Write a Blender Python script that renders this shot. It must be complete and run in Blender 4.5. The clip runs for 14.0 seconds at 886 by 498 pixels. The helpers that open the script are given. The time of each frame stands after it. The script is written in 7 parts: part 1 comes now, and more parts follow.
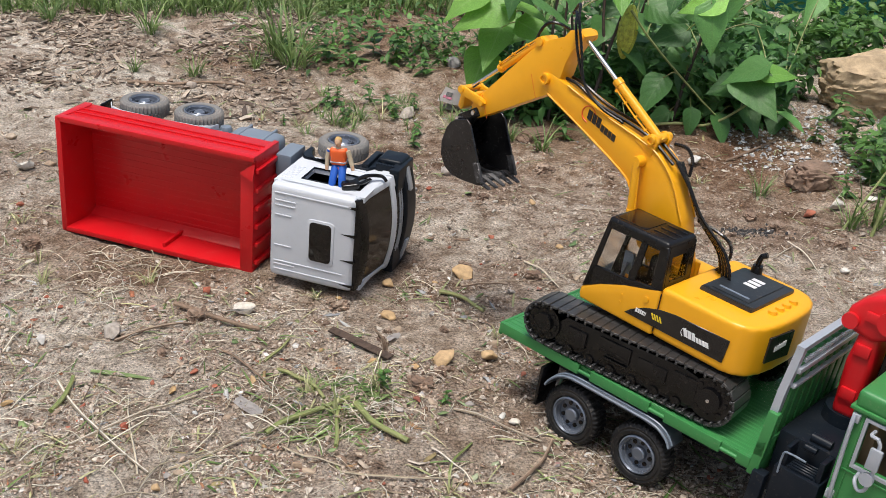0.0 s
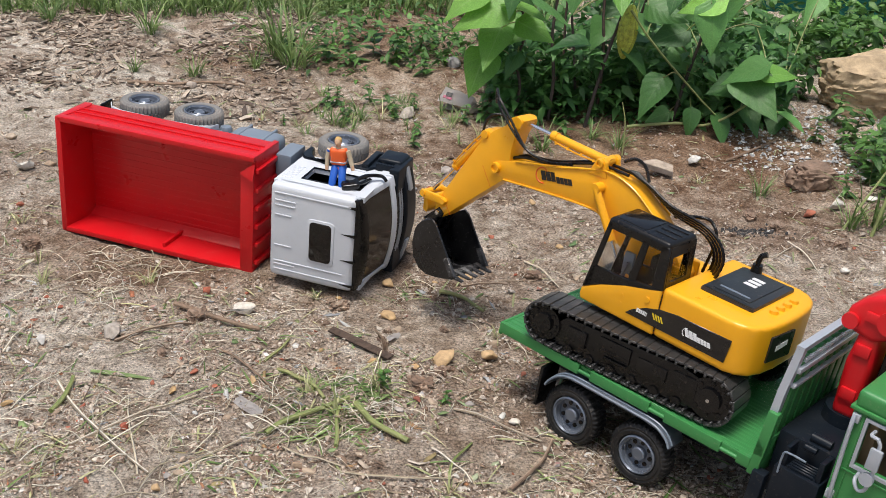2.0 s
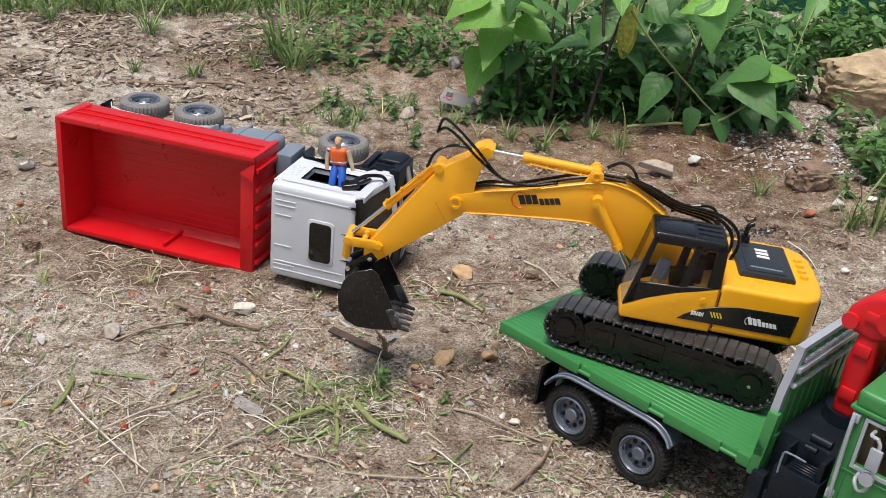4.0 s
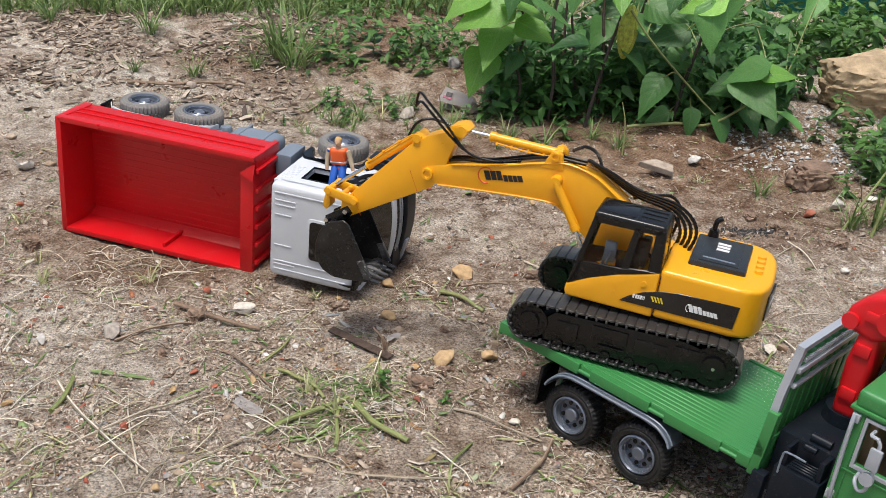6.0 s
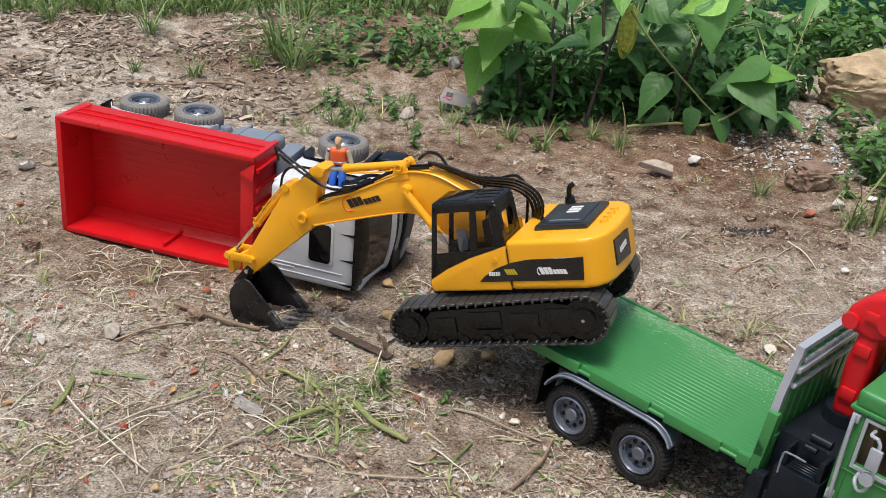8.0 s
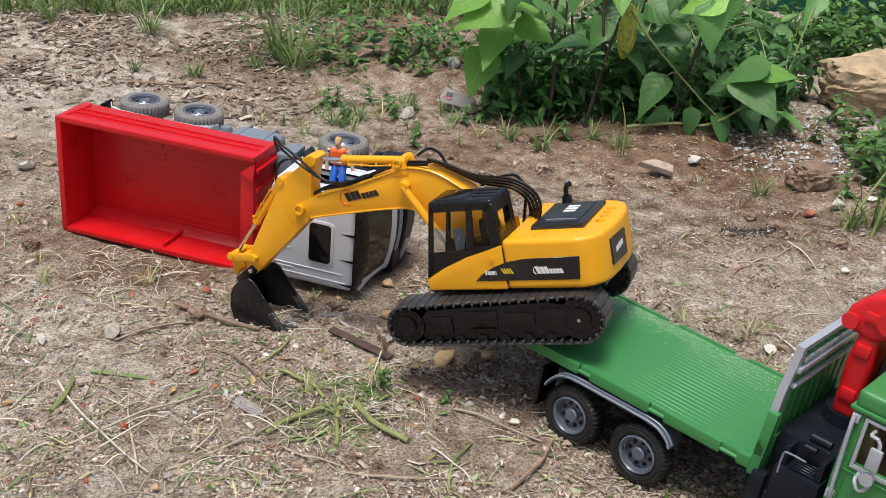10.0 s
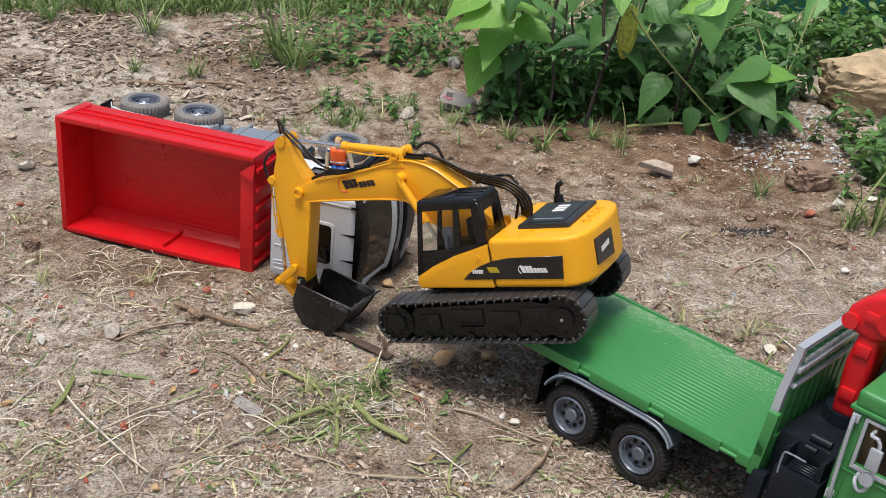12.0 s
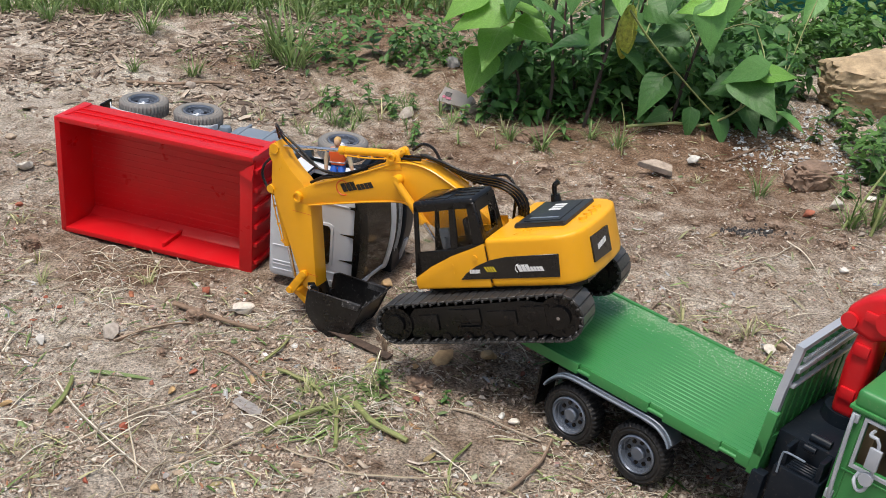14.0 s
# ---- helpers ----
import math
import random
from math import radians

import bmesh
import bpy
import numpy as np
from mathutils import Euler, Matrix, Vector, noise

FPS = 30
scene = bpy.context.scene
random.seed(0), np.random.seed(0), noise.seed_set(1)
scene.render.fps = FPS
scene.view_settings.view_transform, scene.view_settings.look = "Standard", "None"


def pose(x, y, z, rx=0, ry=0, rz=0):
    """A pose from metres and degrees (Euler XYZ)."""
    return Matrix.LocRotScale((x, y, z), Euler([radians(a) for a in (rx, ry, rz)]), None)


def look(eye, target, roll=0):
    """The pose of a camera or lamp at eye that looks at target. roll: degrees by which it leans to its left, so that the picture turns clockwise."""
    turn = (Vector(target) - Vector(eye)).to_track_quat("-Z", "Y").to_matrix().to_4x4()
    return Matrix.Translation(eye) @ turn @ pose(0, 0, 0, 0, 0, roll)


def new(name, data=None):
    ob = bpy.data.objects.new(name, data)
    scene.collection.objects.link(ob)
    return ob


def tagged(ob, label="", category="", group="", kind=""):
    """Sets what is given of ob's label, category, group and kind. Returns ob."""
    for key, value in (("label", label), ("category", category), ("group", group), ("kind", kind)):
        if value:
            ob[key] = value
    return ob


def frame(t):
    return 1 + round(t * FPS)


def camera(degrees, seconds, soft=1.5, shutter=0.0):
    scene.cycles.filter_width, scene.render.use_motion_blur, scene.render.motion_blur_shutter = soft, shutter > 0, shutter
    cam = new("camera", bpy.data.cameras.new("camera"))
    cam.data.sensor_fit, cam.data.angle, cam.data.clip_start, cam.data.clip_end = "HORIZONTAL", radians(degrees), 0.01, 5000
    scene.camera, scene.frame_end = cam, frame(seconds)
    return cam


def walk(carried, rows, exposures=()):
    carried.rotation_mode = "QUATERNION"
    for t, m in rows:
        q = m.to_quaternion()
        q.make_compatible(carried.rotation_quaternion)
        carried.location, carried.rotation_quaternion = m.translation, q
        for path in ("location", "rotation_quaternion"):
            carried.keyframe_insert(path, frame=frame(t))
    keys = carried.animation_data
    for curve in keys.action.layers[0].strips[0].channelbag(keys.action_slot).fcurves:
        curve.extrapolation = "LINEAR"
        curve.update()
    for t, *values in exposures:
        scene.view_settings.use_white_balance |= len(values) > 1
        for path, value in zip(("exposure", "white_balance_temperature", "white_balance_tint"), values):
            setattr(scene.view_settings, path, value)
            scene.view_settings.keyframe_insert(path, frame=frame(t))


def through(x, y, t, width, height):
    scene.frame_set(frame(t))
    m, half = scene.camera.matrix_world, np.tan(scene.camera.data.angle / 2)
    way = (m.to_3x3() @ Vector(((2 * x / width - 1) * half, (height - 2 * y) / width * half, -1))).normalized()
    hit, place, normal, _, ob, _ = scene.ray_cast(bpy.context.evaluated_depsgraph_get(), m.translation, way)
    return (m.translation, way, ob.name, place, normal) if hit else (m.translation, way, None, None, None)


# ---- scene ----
cam = camera(42.81, 14.0, soft=0.68, shutter=0.5)
EYE = Vector((0.0, 0.0, 0.6658))


def aim(right=0.0, down=0.0):
    """The camera's pose, turned by tiny angles (degrees) to its right and down."""
    p, a = radians(25.196 + down), radians(right)
    way = Vector((math.sin(a) * math.cos(p), math.cos(a) * math.cos(p), -math.sin(p)))
    return look(EYE, EYE + way, 3.495)


walk(cam, [(0, aim()), (5.3, aim()), (5.5, aim(0.03, 0.04)), (5.7, aim()), (12.6, aim()), (13.0, aim(0.09, 0.09)), (13.5, aim(0.07, 0.05)), (14.0, aim(0.04, 0.0))])

# ---- world and light: bright overcast, a soft sun from the upper left behind the camera ----
world = bpy.data.worlds.new("sky")
scene.world = world
world.use_nodes = True
wn = world.node_tree
sky = wn.nodes.new("ShaderNodeTexSky")
sky.sky_type, sky.sun_disc = "NISHITA", False
sky.sun_elevation, sky.sun_rotation = radians(76), radians(200)
sky.air_density, sky.dust_density, sky.ozone_density = 1.2, 5.0, 1.0
wn.nodes["Background"].inputs["Strength"].default_value = 0.115
wn.links.new(sky.outputs["Color"], wn.nodes["Background"].inputs["Color"])
sun = new("sun", bpy.data.lights.new("sun", "SUN"))
sun.data.energy, sun.data.angle, sun.data.color = 2.8, radians(17), (1.0, 0.97, 0.93)
sun.matrix_world = look((0, 0, 3), (0.10, 0.16, 2.2))
scene.view_settings.exposure = 0.16


# ---- materials ----
def nodes_of(name):
    mat = bpy.data.materials.new(name)
    mat.use_nodes = True
    return mat, mat.node_tree, mat.node_tree.nodes["Principled BSDF"]


def add(nt, kind, **values):
    node = nt.nodes.new(kind)
    for key, value in values.items():
        node.inputs[key.replace("_", " ")].default_value = value
    return node


def ramp(nt, source, stops):
    node = nt.nodes.new("ShaderNodeValToRGB")
    while len(node.color_ramp.elements) < len(stops):
        node.color_ramp.elements.new(0.5)
    for element, (place, colour) in zip(node.color_ramp.elements, stops):
        element.position, element.color = place, (*colour, 1)
    nt.links.new(source, node.inputs["Fac"])
    return node.outputs["Color"]


def mix(nt, factor, a, b, blend="MIX"):
    node = nt.nodes.new("ShaderNodeMix")
    node.data_type, node.blend_type = "RGBA", blend
    for socket, value in ((node.inputs["Factor"], factor), (node.inputs["A"], a), (node.inputs["B"], b)):
        if isinstance(value, bpy.types.NodeSocket):
            nt.links.new(value, socket)
        else:
            socket.default_value = value if isinstance(value, (int, float)) else (*value, 1)
    return node.outputs["Result"]


def noise_out(nt, scale, detail=4.0, rough=0.6, where="Object"):
    coord = nt.nodes.new("ShaderNodeTexCoord")
    tex = add(nt, "ShaderNodeTexNoise", Scale=scale, Detail=detail, Roughness=rough)
    nt.links.new(coord.outputs[where], tex.inputs["Vector"])
    return tex.outputs["Fac"]


def bump(nt, bsdf, height, strength, distance):
    node = add(nt, "ShaderNodeBump", Strength=strength, Distance=distance)
    nt.links.new(height, node.inputs["Height"])
    nt.links.new(node.outputs["Normal"], bsdf.inputs["Normal"])


def plastic(name, colour, rough=0.35, dust=0.25, metal=0.0, dust_colour=(0.36, 0.29, 0.23), grain=0.15, specks=None, shine=0.5):
    """Moulded plastic or painted metal: faint mottling, scuffs in the gloss, and thin soil dust in patches."""
    mat, nt, b = nodes_of(name)
    patch = noise_out(nt, 22, 6, 0.65)
    fine = noise_out(nt, 260, 3, 0.6)
    dirt = ramp(nt, patch, ((0.5, (0, 0, 0)), (0.85, (dust, dust, dust))))
    specks = dust if specks is None else specks
    speck = ramp(nt, fine, ((0.60, (0, 0, 0)), (0.72, (specks, specks, specks))))
    tone = mix(nt, patch, tuple(c * 0.9 for c in colour), tuple(min(1, c * 1.08) for c in colour))
    one = mix(nt, dirt, tone, dust_colour)
    nt.links.new(mix(nt, speck, one, dust_colour), b.inputs["Base Color"])
    gloss = ramp(nt, patch, ((0.3, (rough * 0.85,) * 3), (0.8, (min(1, rough * 1.5),) * 3)))
    nt.links.new(gloss, b.inputs["Roughness"])
    b.inputs["Metallic"].default_value = metal
    b.inputs["Specular IOR Level"].default_value = shine
    bump(nt, b, fine, grain, 0.0004)
    return mat


M = {
    "yellow": plastic("yellow plastic", (0.83, 0.385, 0.010), 0.30, 0.04, specks=0.05),
    "black": plastic("black plastic", (0.0045, 0.0045, 0.005), 0.24, 0.012, specks=0.06, shine=0.4),
    "bucket": plastic("scuffed black plastic", (0.006, 0.006, 0.007), 0.26, 0.10, dust_colour=(0.40, 0.38, 0.36), specks=0.22),
    "rubber_black": plastic("black track rubber", (0.006, 0.006, 0.006), 0.36, 0.05, dust_colour=(0.42, 0.40, 0.37), grain=0.5, specks=0.42),
    "scuffed": plastic("scoured grey bucket edge", (0.03, 0.03, 0.032), 0.42, 0.5, dust_colour=(0.42, 0.41, 0.40), specks=0.6),
    "track_shoe": plastic("scuffed track rubber", (0.030, 0.030, 0.031), 0.36, 0.22, dust_colour=(0.42, 0.405, 0.38), grain=0.7, specks=0.6, shine=0.7),
    "red": plastic("red plastic", (0.57, 0.006, 0.011), 0.30, 0.035, specks=0.10),
    "crane_red": plastic("crane red plastic", (0.62, 0.008, 0.014), 0.32, 0.04),
    "white": plastic("white plastic", (0.58, 0.61, 0.655), 0.34, 0.04, specks=0.08),
    "green": plastic("green plastic", (0.042, 0.215, 0.060), 0.34, 0.05, specks=0.14),
    "navy": plastic("dark blue-grey plastic", (0.007, 0.011, 0.017), 0.32, 0.03, specks=0.08, shine=0.22),
    "steel_blue": plastic("blue-grey plastic", (0.17, 0.21, 0.26), 0.4, 0.2),
    "hatch": plastic("slate grey plastic", (0.020, 0.024, 0.028), 0.36, 0.05, specks=0.12),
    "silver": plastic("silver paint", (0.42, 0.45, 0.50), 0.30, 0.06, metal=0.25),
    "tyre": plastic("black tyre rubber", (0.0075, 0.0075, 0.008), 0.52, 0.07, grain=0.6, specks=0.24, dust_colour=(0.40, 0.35, 0.30)),
    "tyre_dusty": plastic("dusty grey tyre rubber", (0.19, 0.186, 0.178), 0.8, 0.5, grain=0.6),
    "rim": plastic("grey rim plastic", (0.175, 0.20, 0.245), 0.28, 0.04, metal=0.5),
    "decal": plastic("black decal", (0.010, 0.009, 0.009), 0.25, 0.05, grain=0.0),
    "decal_white": plastic("white print", (0.75, 0.75, 0.75), 0.4, 0.1, grain=0.0),
    "decal_orange": plastic("orange print", (0.72, 0.10, 0.012), 0.4, 0.05, grain=0.0),
    "decal_yellow": plastic("yellow print", (0.70, 0.52, 0.02), 0.4, 0.05, grain=0.0),
    "beige": plastic("beige plastic", (0.45, 0.29, 0.16), 0.5, 0.1),
    "skin": plastic("tan plastic", (0.55, 0.35, 0.22), 0.5, 0.05),
    "hair": plastic("blond plastic", (0.52, 0.33, 0.11), 0.5, 0.05),
    "vest": plastic("orange plastic", (0.80, 0.12, 0.02), 0.5, 0.05),
    "shirt": plastic("sand plastic", (0.52, 0.43, 0.30), 0.55, 0.05),
    "jeans": plastic("blue plastic", (0.01, 0.10, 0.48), 0.5, 0.05),
    "chain_yellow": plastic("bright yellow plastic", (0.80, 0.55, 0.02), 0.38, 0.05),
}


def chrome_mat():
    mat, nt, b = nodes_of("chrome rod")
    b.inputs["Base Color"].default_value = (0.75, 0.76, 0.78, 1)
    b.inputs["Metallic"].default_value = 1.0
    nt.links.new(ramp(nt, noise_out(nt, 150), ((0.3, (0.12,) * 3), (0.8, (0.3,) * 3))), b.inputs["Roughness"])
    return mat


def glass_mat(name, tint, alpha_rough=0.05):
    mat, nt, b = nodes_of(name)
    b.inputs["Base Color"].default_value = (*tint, 1)
    b.inputs["Transmission Weight"].default_value = 1.0
    b.inputs["IOR"].default_value = 1.2
    nt.links.new(ramp(nt, noise_out(nt, 60), ((0.3, (alpha_rough,) * 3), (0.8, (alpha_rough * 3,) * 3))), b.inputs["Roughness"])
    return mat


M["chrome"] = chrome_mat()
M["glass"] = glass_mat("clear cab window", (0.93, 0.92, 0.90), 0.03)
M["dark_glass"] = plastic("dark glazed plastic", (0.006, 0.0055, 0.0055), 0.10, 0.05, grain=0.0)
M["guard"] = plastic("dark grey mudguard plastic", (0.085, 0.10, 0.125), 0.3, 0.1)


def soil_mat():
    """Sandy brown soil with damp reddish patches, pale grit and fine relief."""
    mat, nt, b = nodes_of("sandy soil")
    coord = nt.nodes.new("ShaderNodeTexCoord")
    big = noise_out(nt, 3.2, 6, 0.6)
    mid = noise_out(nt, 28, 8, 0.7)
    fine = noise_out(nt, 330, 6, 0.75)
    grit = add(nt, "ShaderNodeTexVoronoi", Scale=420.0)
    nt.links.new(coord.outputs["Object"], grit.inputs["Vector"])
    base = ramp(nt, mid, ((0.28, (0.15, 0.112, 0.083)), (0.42, (0.39, 0.330, 0.268)), (0.56, (0.59, 0.535, 0.462)), (0.72, (0.78, 0.74, 0.67))))
    damp = ramp(nt, big, ((0.36, (0.55, 0.46, 0.41)), (0.60, (1.0, 1.0, 1.0))))
    tone = mix(nt, 1.0, base, damp, "MULTIPLY")
    # low spots of the fine relief are coloured dark, as tiny crevice shadows
    grain = ramp(nt, fine, ((0.34, (0.20, 0.18, 0.165)), (0.47, (0.88, 0.88, 0.87)), (0.66, (1.95, 1.92, 1.85))))
    tone = mix(nt, 1.0, tone, grain, "MULTIPLY")
    speck = ramp(nt, grit.outputs["Color"], ((0.86, (0, 0, 0)), (0.93, (0.75, 0.75, 0.75))))
    tone = mix(nt, speck, tone, (0.62, 0.56, 0.49))
    # damp, reddish patches: below the plants and where the ground was dug over
    # the first, below the plants, also paints their shade into the soil colour
    for (cx, cy, cz), size, depth in (((0.38, 1.90, 0), (0.55, 0.30, 1), 1.0), ((0.10, 1.17, 0), (0.26, 0.15, 1), 0.5), ((-0.30, 1.36, 0), (0.34, 0.15, 1), 0.75), ((0.12, 0.99, 0), (0.16, 0.12, 1), 0.55), ((-0.12, 2.36, 0), (0.45, 0.36, 1), 0.85), ((0.42, 1.36, 0), (0.30, 0.26, 1), 0.2), ((0.62, 1.66, 0), (0.34, 0.22, 1), 0.5), ((0.20, 1.56, 0), (0.30, 0.16, 1), 0.25)):
        place = nt.nodes.new("ShaderNodeMapping")
        place.vector_type = "TEXTURE"
        place.inputs["Location"].default_value, place.inputs["Scale"].default_value = (cx, cy, cz), size
        nt.links.new(coord.outputs["Object"], place.inputs["Vector"])
        ball = nt.nodes.new("ShaderNodeVectorMath")
        ball.operation = "LENGTH"
        nt.links.new(place.outputs["Vector"], ball.inputs[0])
        wob = nt.nodes.new("ShaderNodeMath")
        wob.operation = "MULTIPLY_ADD"
        nt.links.new(mid, wob.inputs[0])
        wob.inputs[1].default_value = 1.6
        nt.links.new(ball.outputs["Value"], wob.inputs[2])
        fade = nt.nodes.new("ShaderNodeMapRange")
        nt.links.new(wob.outputs[0], fade.inputs["Value"])
        fade.inputs["From Min"].default_value, fade.inputs["From Max"].default_value = 1.25, 2.1
        fade.inputs["To Min"].default_value, fade.inputs["To Max"].default_value = depth, 0.0
        tone = mix(nt, fade.outputs["Result"], tone, mix(nt, 1.0, tone, (0.60, 0.475, 0.39), "MULTIPLY"))
    nt.links.new(tone, b.inputs["Base Color"])
    b.inputs["Roughness"].default_value = 0.95
    b.inputs["Specular IOR Level"].default_value = 0.15
    both = mix(nt, 0.6, mid, fine)
    bump(nt, b, both, 1.0, 0.010)
    return mat


def scatter_mat(name, stops, rough=0.85, scale=90.0, contrast=0.35):
    """Natural bits in many tones: a tone for each piece, with grain on top."""
    mat, nt, b = nodes_of(name)
    geo = nt.nodes.new("ShaderNodeNewGeometry")
    info = nt.nodes.new("ShaderNodeObjectInfo")
    total = nt.nodes.new("ShaderNodeMath")
    total.operation = "ADD"
    nt.links.new(geo.outputs["Random Per Island"], total.inputs[0])
    nt.links.new(info.outputs["Random"], total.inputs[1])
    part_of = nt.nodes.new("ShaderNodeMath")
    part_of.operation = "FRACT"
    nt.links.new(total.outputs[0], part_of.inputs[0])
    tone = ramp(nt, part_of.outputs[0], stops)
    grain = noise_out(nt, scale, 7, 0.7)
    shade = ramp(nt, grain, ((0.3, (1 - contrast,) * 3), (0.7, (1 + contrast,) * 3)))
    nt.links.new(mix(nt, 1.0, tone, shade, "MULTIPLY"), b.inputs["Base Color"])
    b.inputs["Roughness"].default_value = rough
    bump(nt, b, grain, 0.5, 0.003)
    return mat


def leaf_mat(name, dark, light, through=0.25, vein=(0.20, 0.32, 0.10)):
    """A leaf: veins off a midrib, blotches, and some light through it."""
    mat, nt, b = nodes_of(name)
    uv = nt.nodes.new("ShaderNodeUVMap")
    sep = nt.nodes.new("ShaderNodeSeparateXYZ")
    nt.links.new(uv.outputs["UV"], sep.inputs[0])
    off = nt.nodes.new("ShaderNodeMath")
    off.operation = "ABSOLUTE"
    nt.links.new(sep.outputs["Y"], off.inputs[0])
    slant = nt.nodes.new("ShaderNodeMath")
    slant.operation = "MULTIPLY_ADD"
    nt.links.new(off.outputs[0], slant.inputs[0])
    slant.inputs[1].default_value = -0.7
    nt.links.new(sep.outputs["X"], slant.inputs[2])
    saw = nt.nodes.new("ShaderNodeMath")
    saw.operation = "PINGPONG"
    nt.links.new(slant.outputs[0], saw.inputs[0])
    saw.inputs[1].default_value = 0.08
    side = ramp(nt, saw.outputs[0], ((0.0, (0.5,) * 3), (0.012, (0,) * 3)))
    rib = ramp(nt, off.outputs[0], ((0.0, (0.9,) * 3), (0.035, (0,) * 3)))
    lines = mix(nt, 1.0, side, rib, "ADD")
    info = nt.nodes.new("ShaderNodeObjectInfo")
    geo = nt.nodes.new("ShaderNodeNewGeometry")
    total = nt.nodes.new("ShaderNodeMath")
    total.operation = "ADD"
    nt.links.new(info.outputs["Random"], total.inputs[0])
    nt.links.new(geo.outputs["Random Per Island"], total.inputs[1])
    fr = nt.nodes.new("ShaderNodeMath")
    fr.operation = "FRACT"
    nt.links.new(total.outputs[0], fr.inputs[0])
    tone = ramp(nt, fr.outputs[0], ((0.0, dark), (0.8, light), (1.0, tuple(min(1, c * 1.5) for c in light))))
    blot = noise_out(nt, 45, 5, 0.6)
    tone = mix(nt, 1.0, tone, ramp(nt, blot, ((0.3, (0.75,) * 3), (0.7, (1.25,) * 3))), "MULTIPLY")
    fac = nt.nodes.new("ShaderNodeMath")
    fac.operation = "MULTIPLY"
    nt.links.new(lines, fac.inputs[0])
    fac.inputs[1].default_value = 0.55
    tone = mix(nt, fac.outputs[0], tone, vein)
    nt.links.new(tone, b.inputs["Base Color"])
    b.inputs["Roughness"].default_value = 0.42
    b.inputs["Specular IOR Level"].default_value = 0.45
    # the blade swells between its veins
    pillow = nt.nodes.new("ShaderNodeMath")
    pillow.operation = "MULTIPLY_ADD"
    nt.links.new(saw.outputs[0], pillow.inputs[0])
    pillow.inputs[1].default_value = 9.0
    nt.links.new(blot, pillow.inputs[2])
    bump(nt, b, pillow.outputs[0], 0.22, 0.003)
    thin = add(nt, "ShaderNodeBsdfTranslucent")
    nt.links.new(tone, thin.inputs["Color"])
    blend = add(nt, "ShaderNodeMixShader", Fac=through)
    nt.links.new(b.outputs[0], blend.inputs[1])
    nt.links.new(thin.outputs[0], blend.inputs[2])
    nt.links.new(blend.outputs[0], nt.nodes["Material Output"].inputs["Surface"])
    return mat


M["soil"] = soil_mat()
M["stone"] = scatter_mat("field stone", ((0.0, (0.30, 0.21, 0.14)), (0.3, (0.42, 0.33, 0.24)), (0.6, (0.34, 0.30, 0.27)), (0.8, (0.50, 0.44, 0.37)), (1.0, (0.24, 0.23, 0.23))))
M["pale"] = scatter_mat("pale stone", ((0.0, (0.62, 0.57, 0.49)), (0.6, (0.70, 0.66, 0.59)), (1.0, (0.54, 0.52, 0.48))))
M["ochre"] = scatter_mat("ochre stone", ((0.0, (0.42, 0.27, 0.12)), (1.0, (0.52, 0.36, 0.20))))
M["brick"] = scatter_mat("brick fragment", ((0.0, (0.33, 0.085, 0.048)), (0.6, (0.37, 0.13, 0.078)), (1.0, (0.25, 0.09, 0.06))))
M["grit"] = scatter_mat("pale grit", ((0.0, (0.28, 0.20, 0.145)), (0.35, (0.42, 0.335, 0.26)), (0.6, (0.54, 0.47, 0.395)), (0.75, (0.31, 0.30, 0.30)), (0.87, (0.38, 0.12, 0.065)), (0.95, (0.70, 0.67, 0.62)), (1.0, (0.80, 0.78, 0.74))))
M["boulder"] = scatter_mat("layered tan rock", ((0.0, (0.38, 0.285, 0.175)), (1.0, (0.40, 0.30, 0.185))), scale=34, contrast=0.5)
M["clod"] = scatter_mat("earth clod", ((0.0, (0.14, 0.085, 0.057)), (0.6, (0.23, 0.158, 0.112)), (1.0, (0.36, 0.275, 0.205))), scale=70, contrast=0.6)
M["crumb"] = scatter_mat("soil crumbs", ((0.0, (0.13, 0.085, 0.06)), (0.4, (0.30, 0.225, 0.168)), (0.8, (0.46, 0.385, 0.31)), (1.0, (0.58, 0.51, 0.43))), scale=160, contrast=0.5)
M["flake"] = scatter_mat("leaf and bark flakes", ((0.0, (0.15, 0.092, 0.06)), (0.4, (0.30, 0.215, 0.15)), (0.66, (0.44, 0.355, 0.265)), (0.82, (0.60, 0.54, 0.46)), (0.93, (0.26, 0.31, 0.14)), (1.0, (0.36, 0.12, 0.065))), scale=110, contrast=0.4)
M["straw"] = scatter_mat("dry straw", ((0.0, (0.24, 0.185, 0.125)), (0.25, (0.50, 0.425, 0.305)), (0.55, (0.72, 0.66, 0.53)), (0.8, (0.58, 0.55, 0.47)), (1.0, (0.20, 0.145, 0.10))), contrast=0.3)
M["twig"] = scatter_mat("weathered twig", ((0.0, (0.15, 0.10, 0.07)), (0.6, (0.27, 0.19, 0.13)), (1.0, (0.34, 0.27, 0.2))))
M["bark"] = scatter_mat("bark chips", ((0.0, (0.085, 0.06, 0.046)), (0.35, (0.21, 0.155, 0.115)), (0.7, (0.36, 0.285, 0.215)), (1.0, (0.48, 0.41, 0.33))), scale=60)
M["rust"] = scatter_mat("rusted strip", ((0.0, (0.055, 0.036, 0.026)), (1.0, (0.07, 0.045, 0.032))), scale=120, contrast=0.6)
M["stalk"] = scatter_mat("green stalk", ((0.0, (0.13, 0.18, 0.045)), (0.5, (0.21, 0.25, 0.085)), (1.0, (0.28, 0.27, 0.12))), rough=0.55, contrast=0.2)
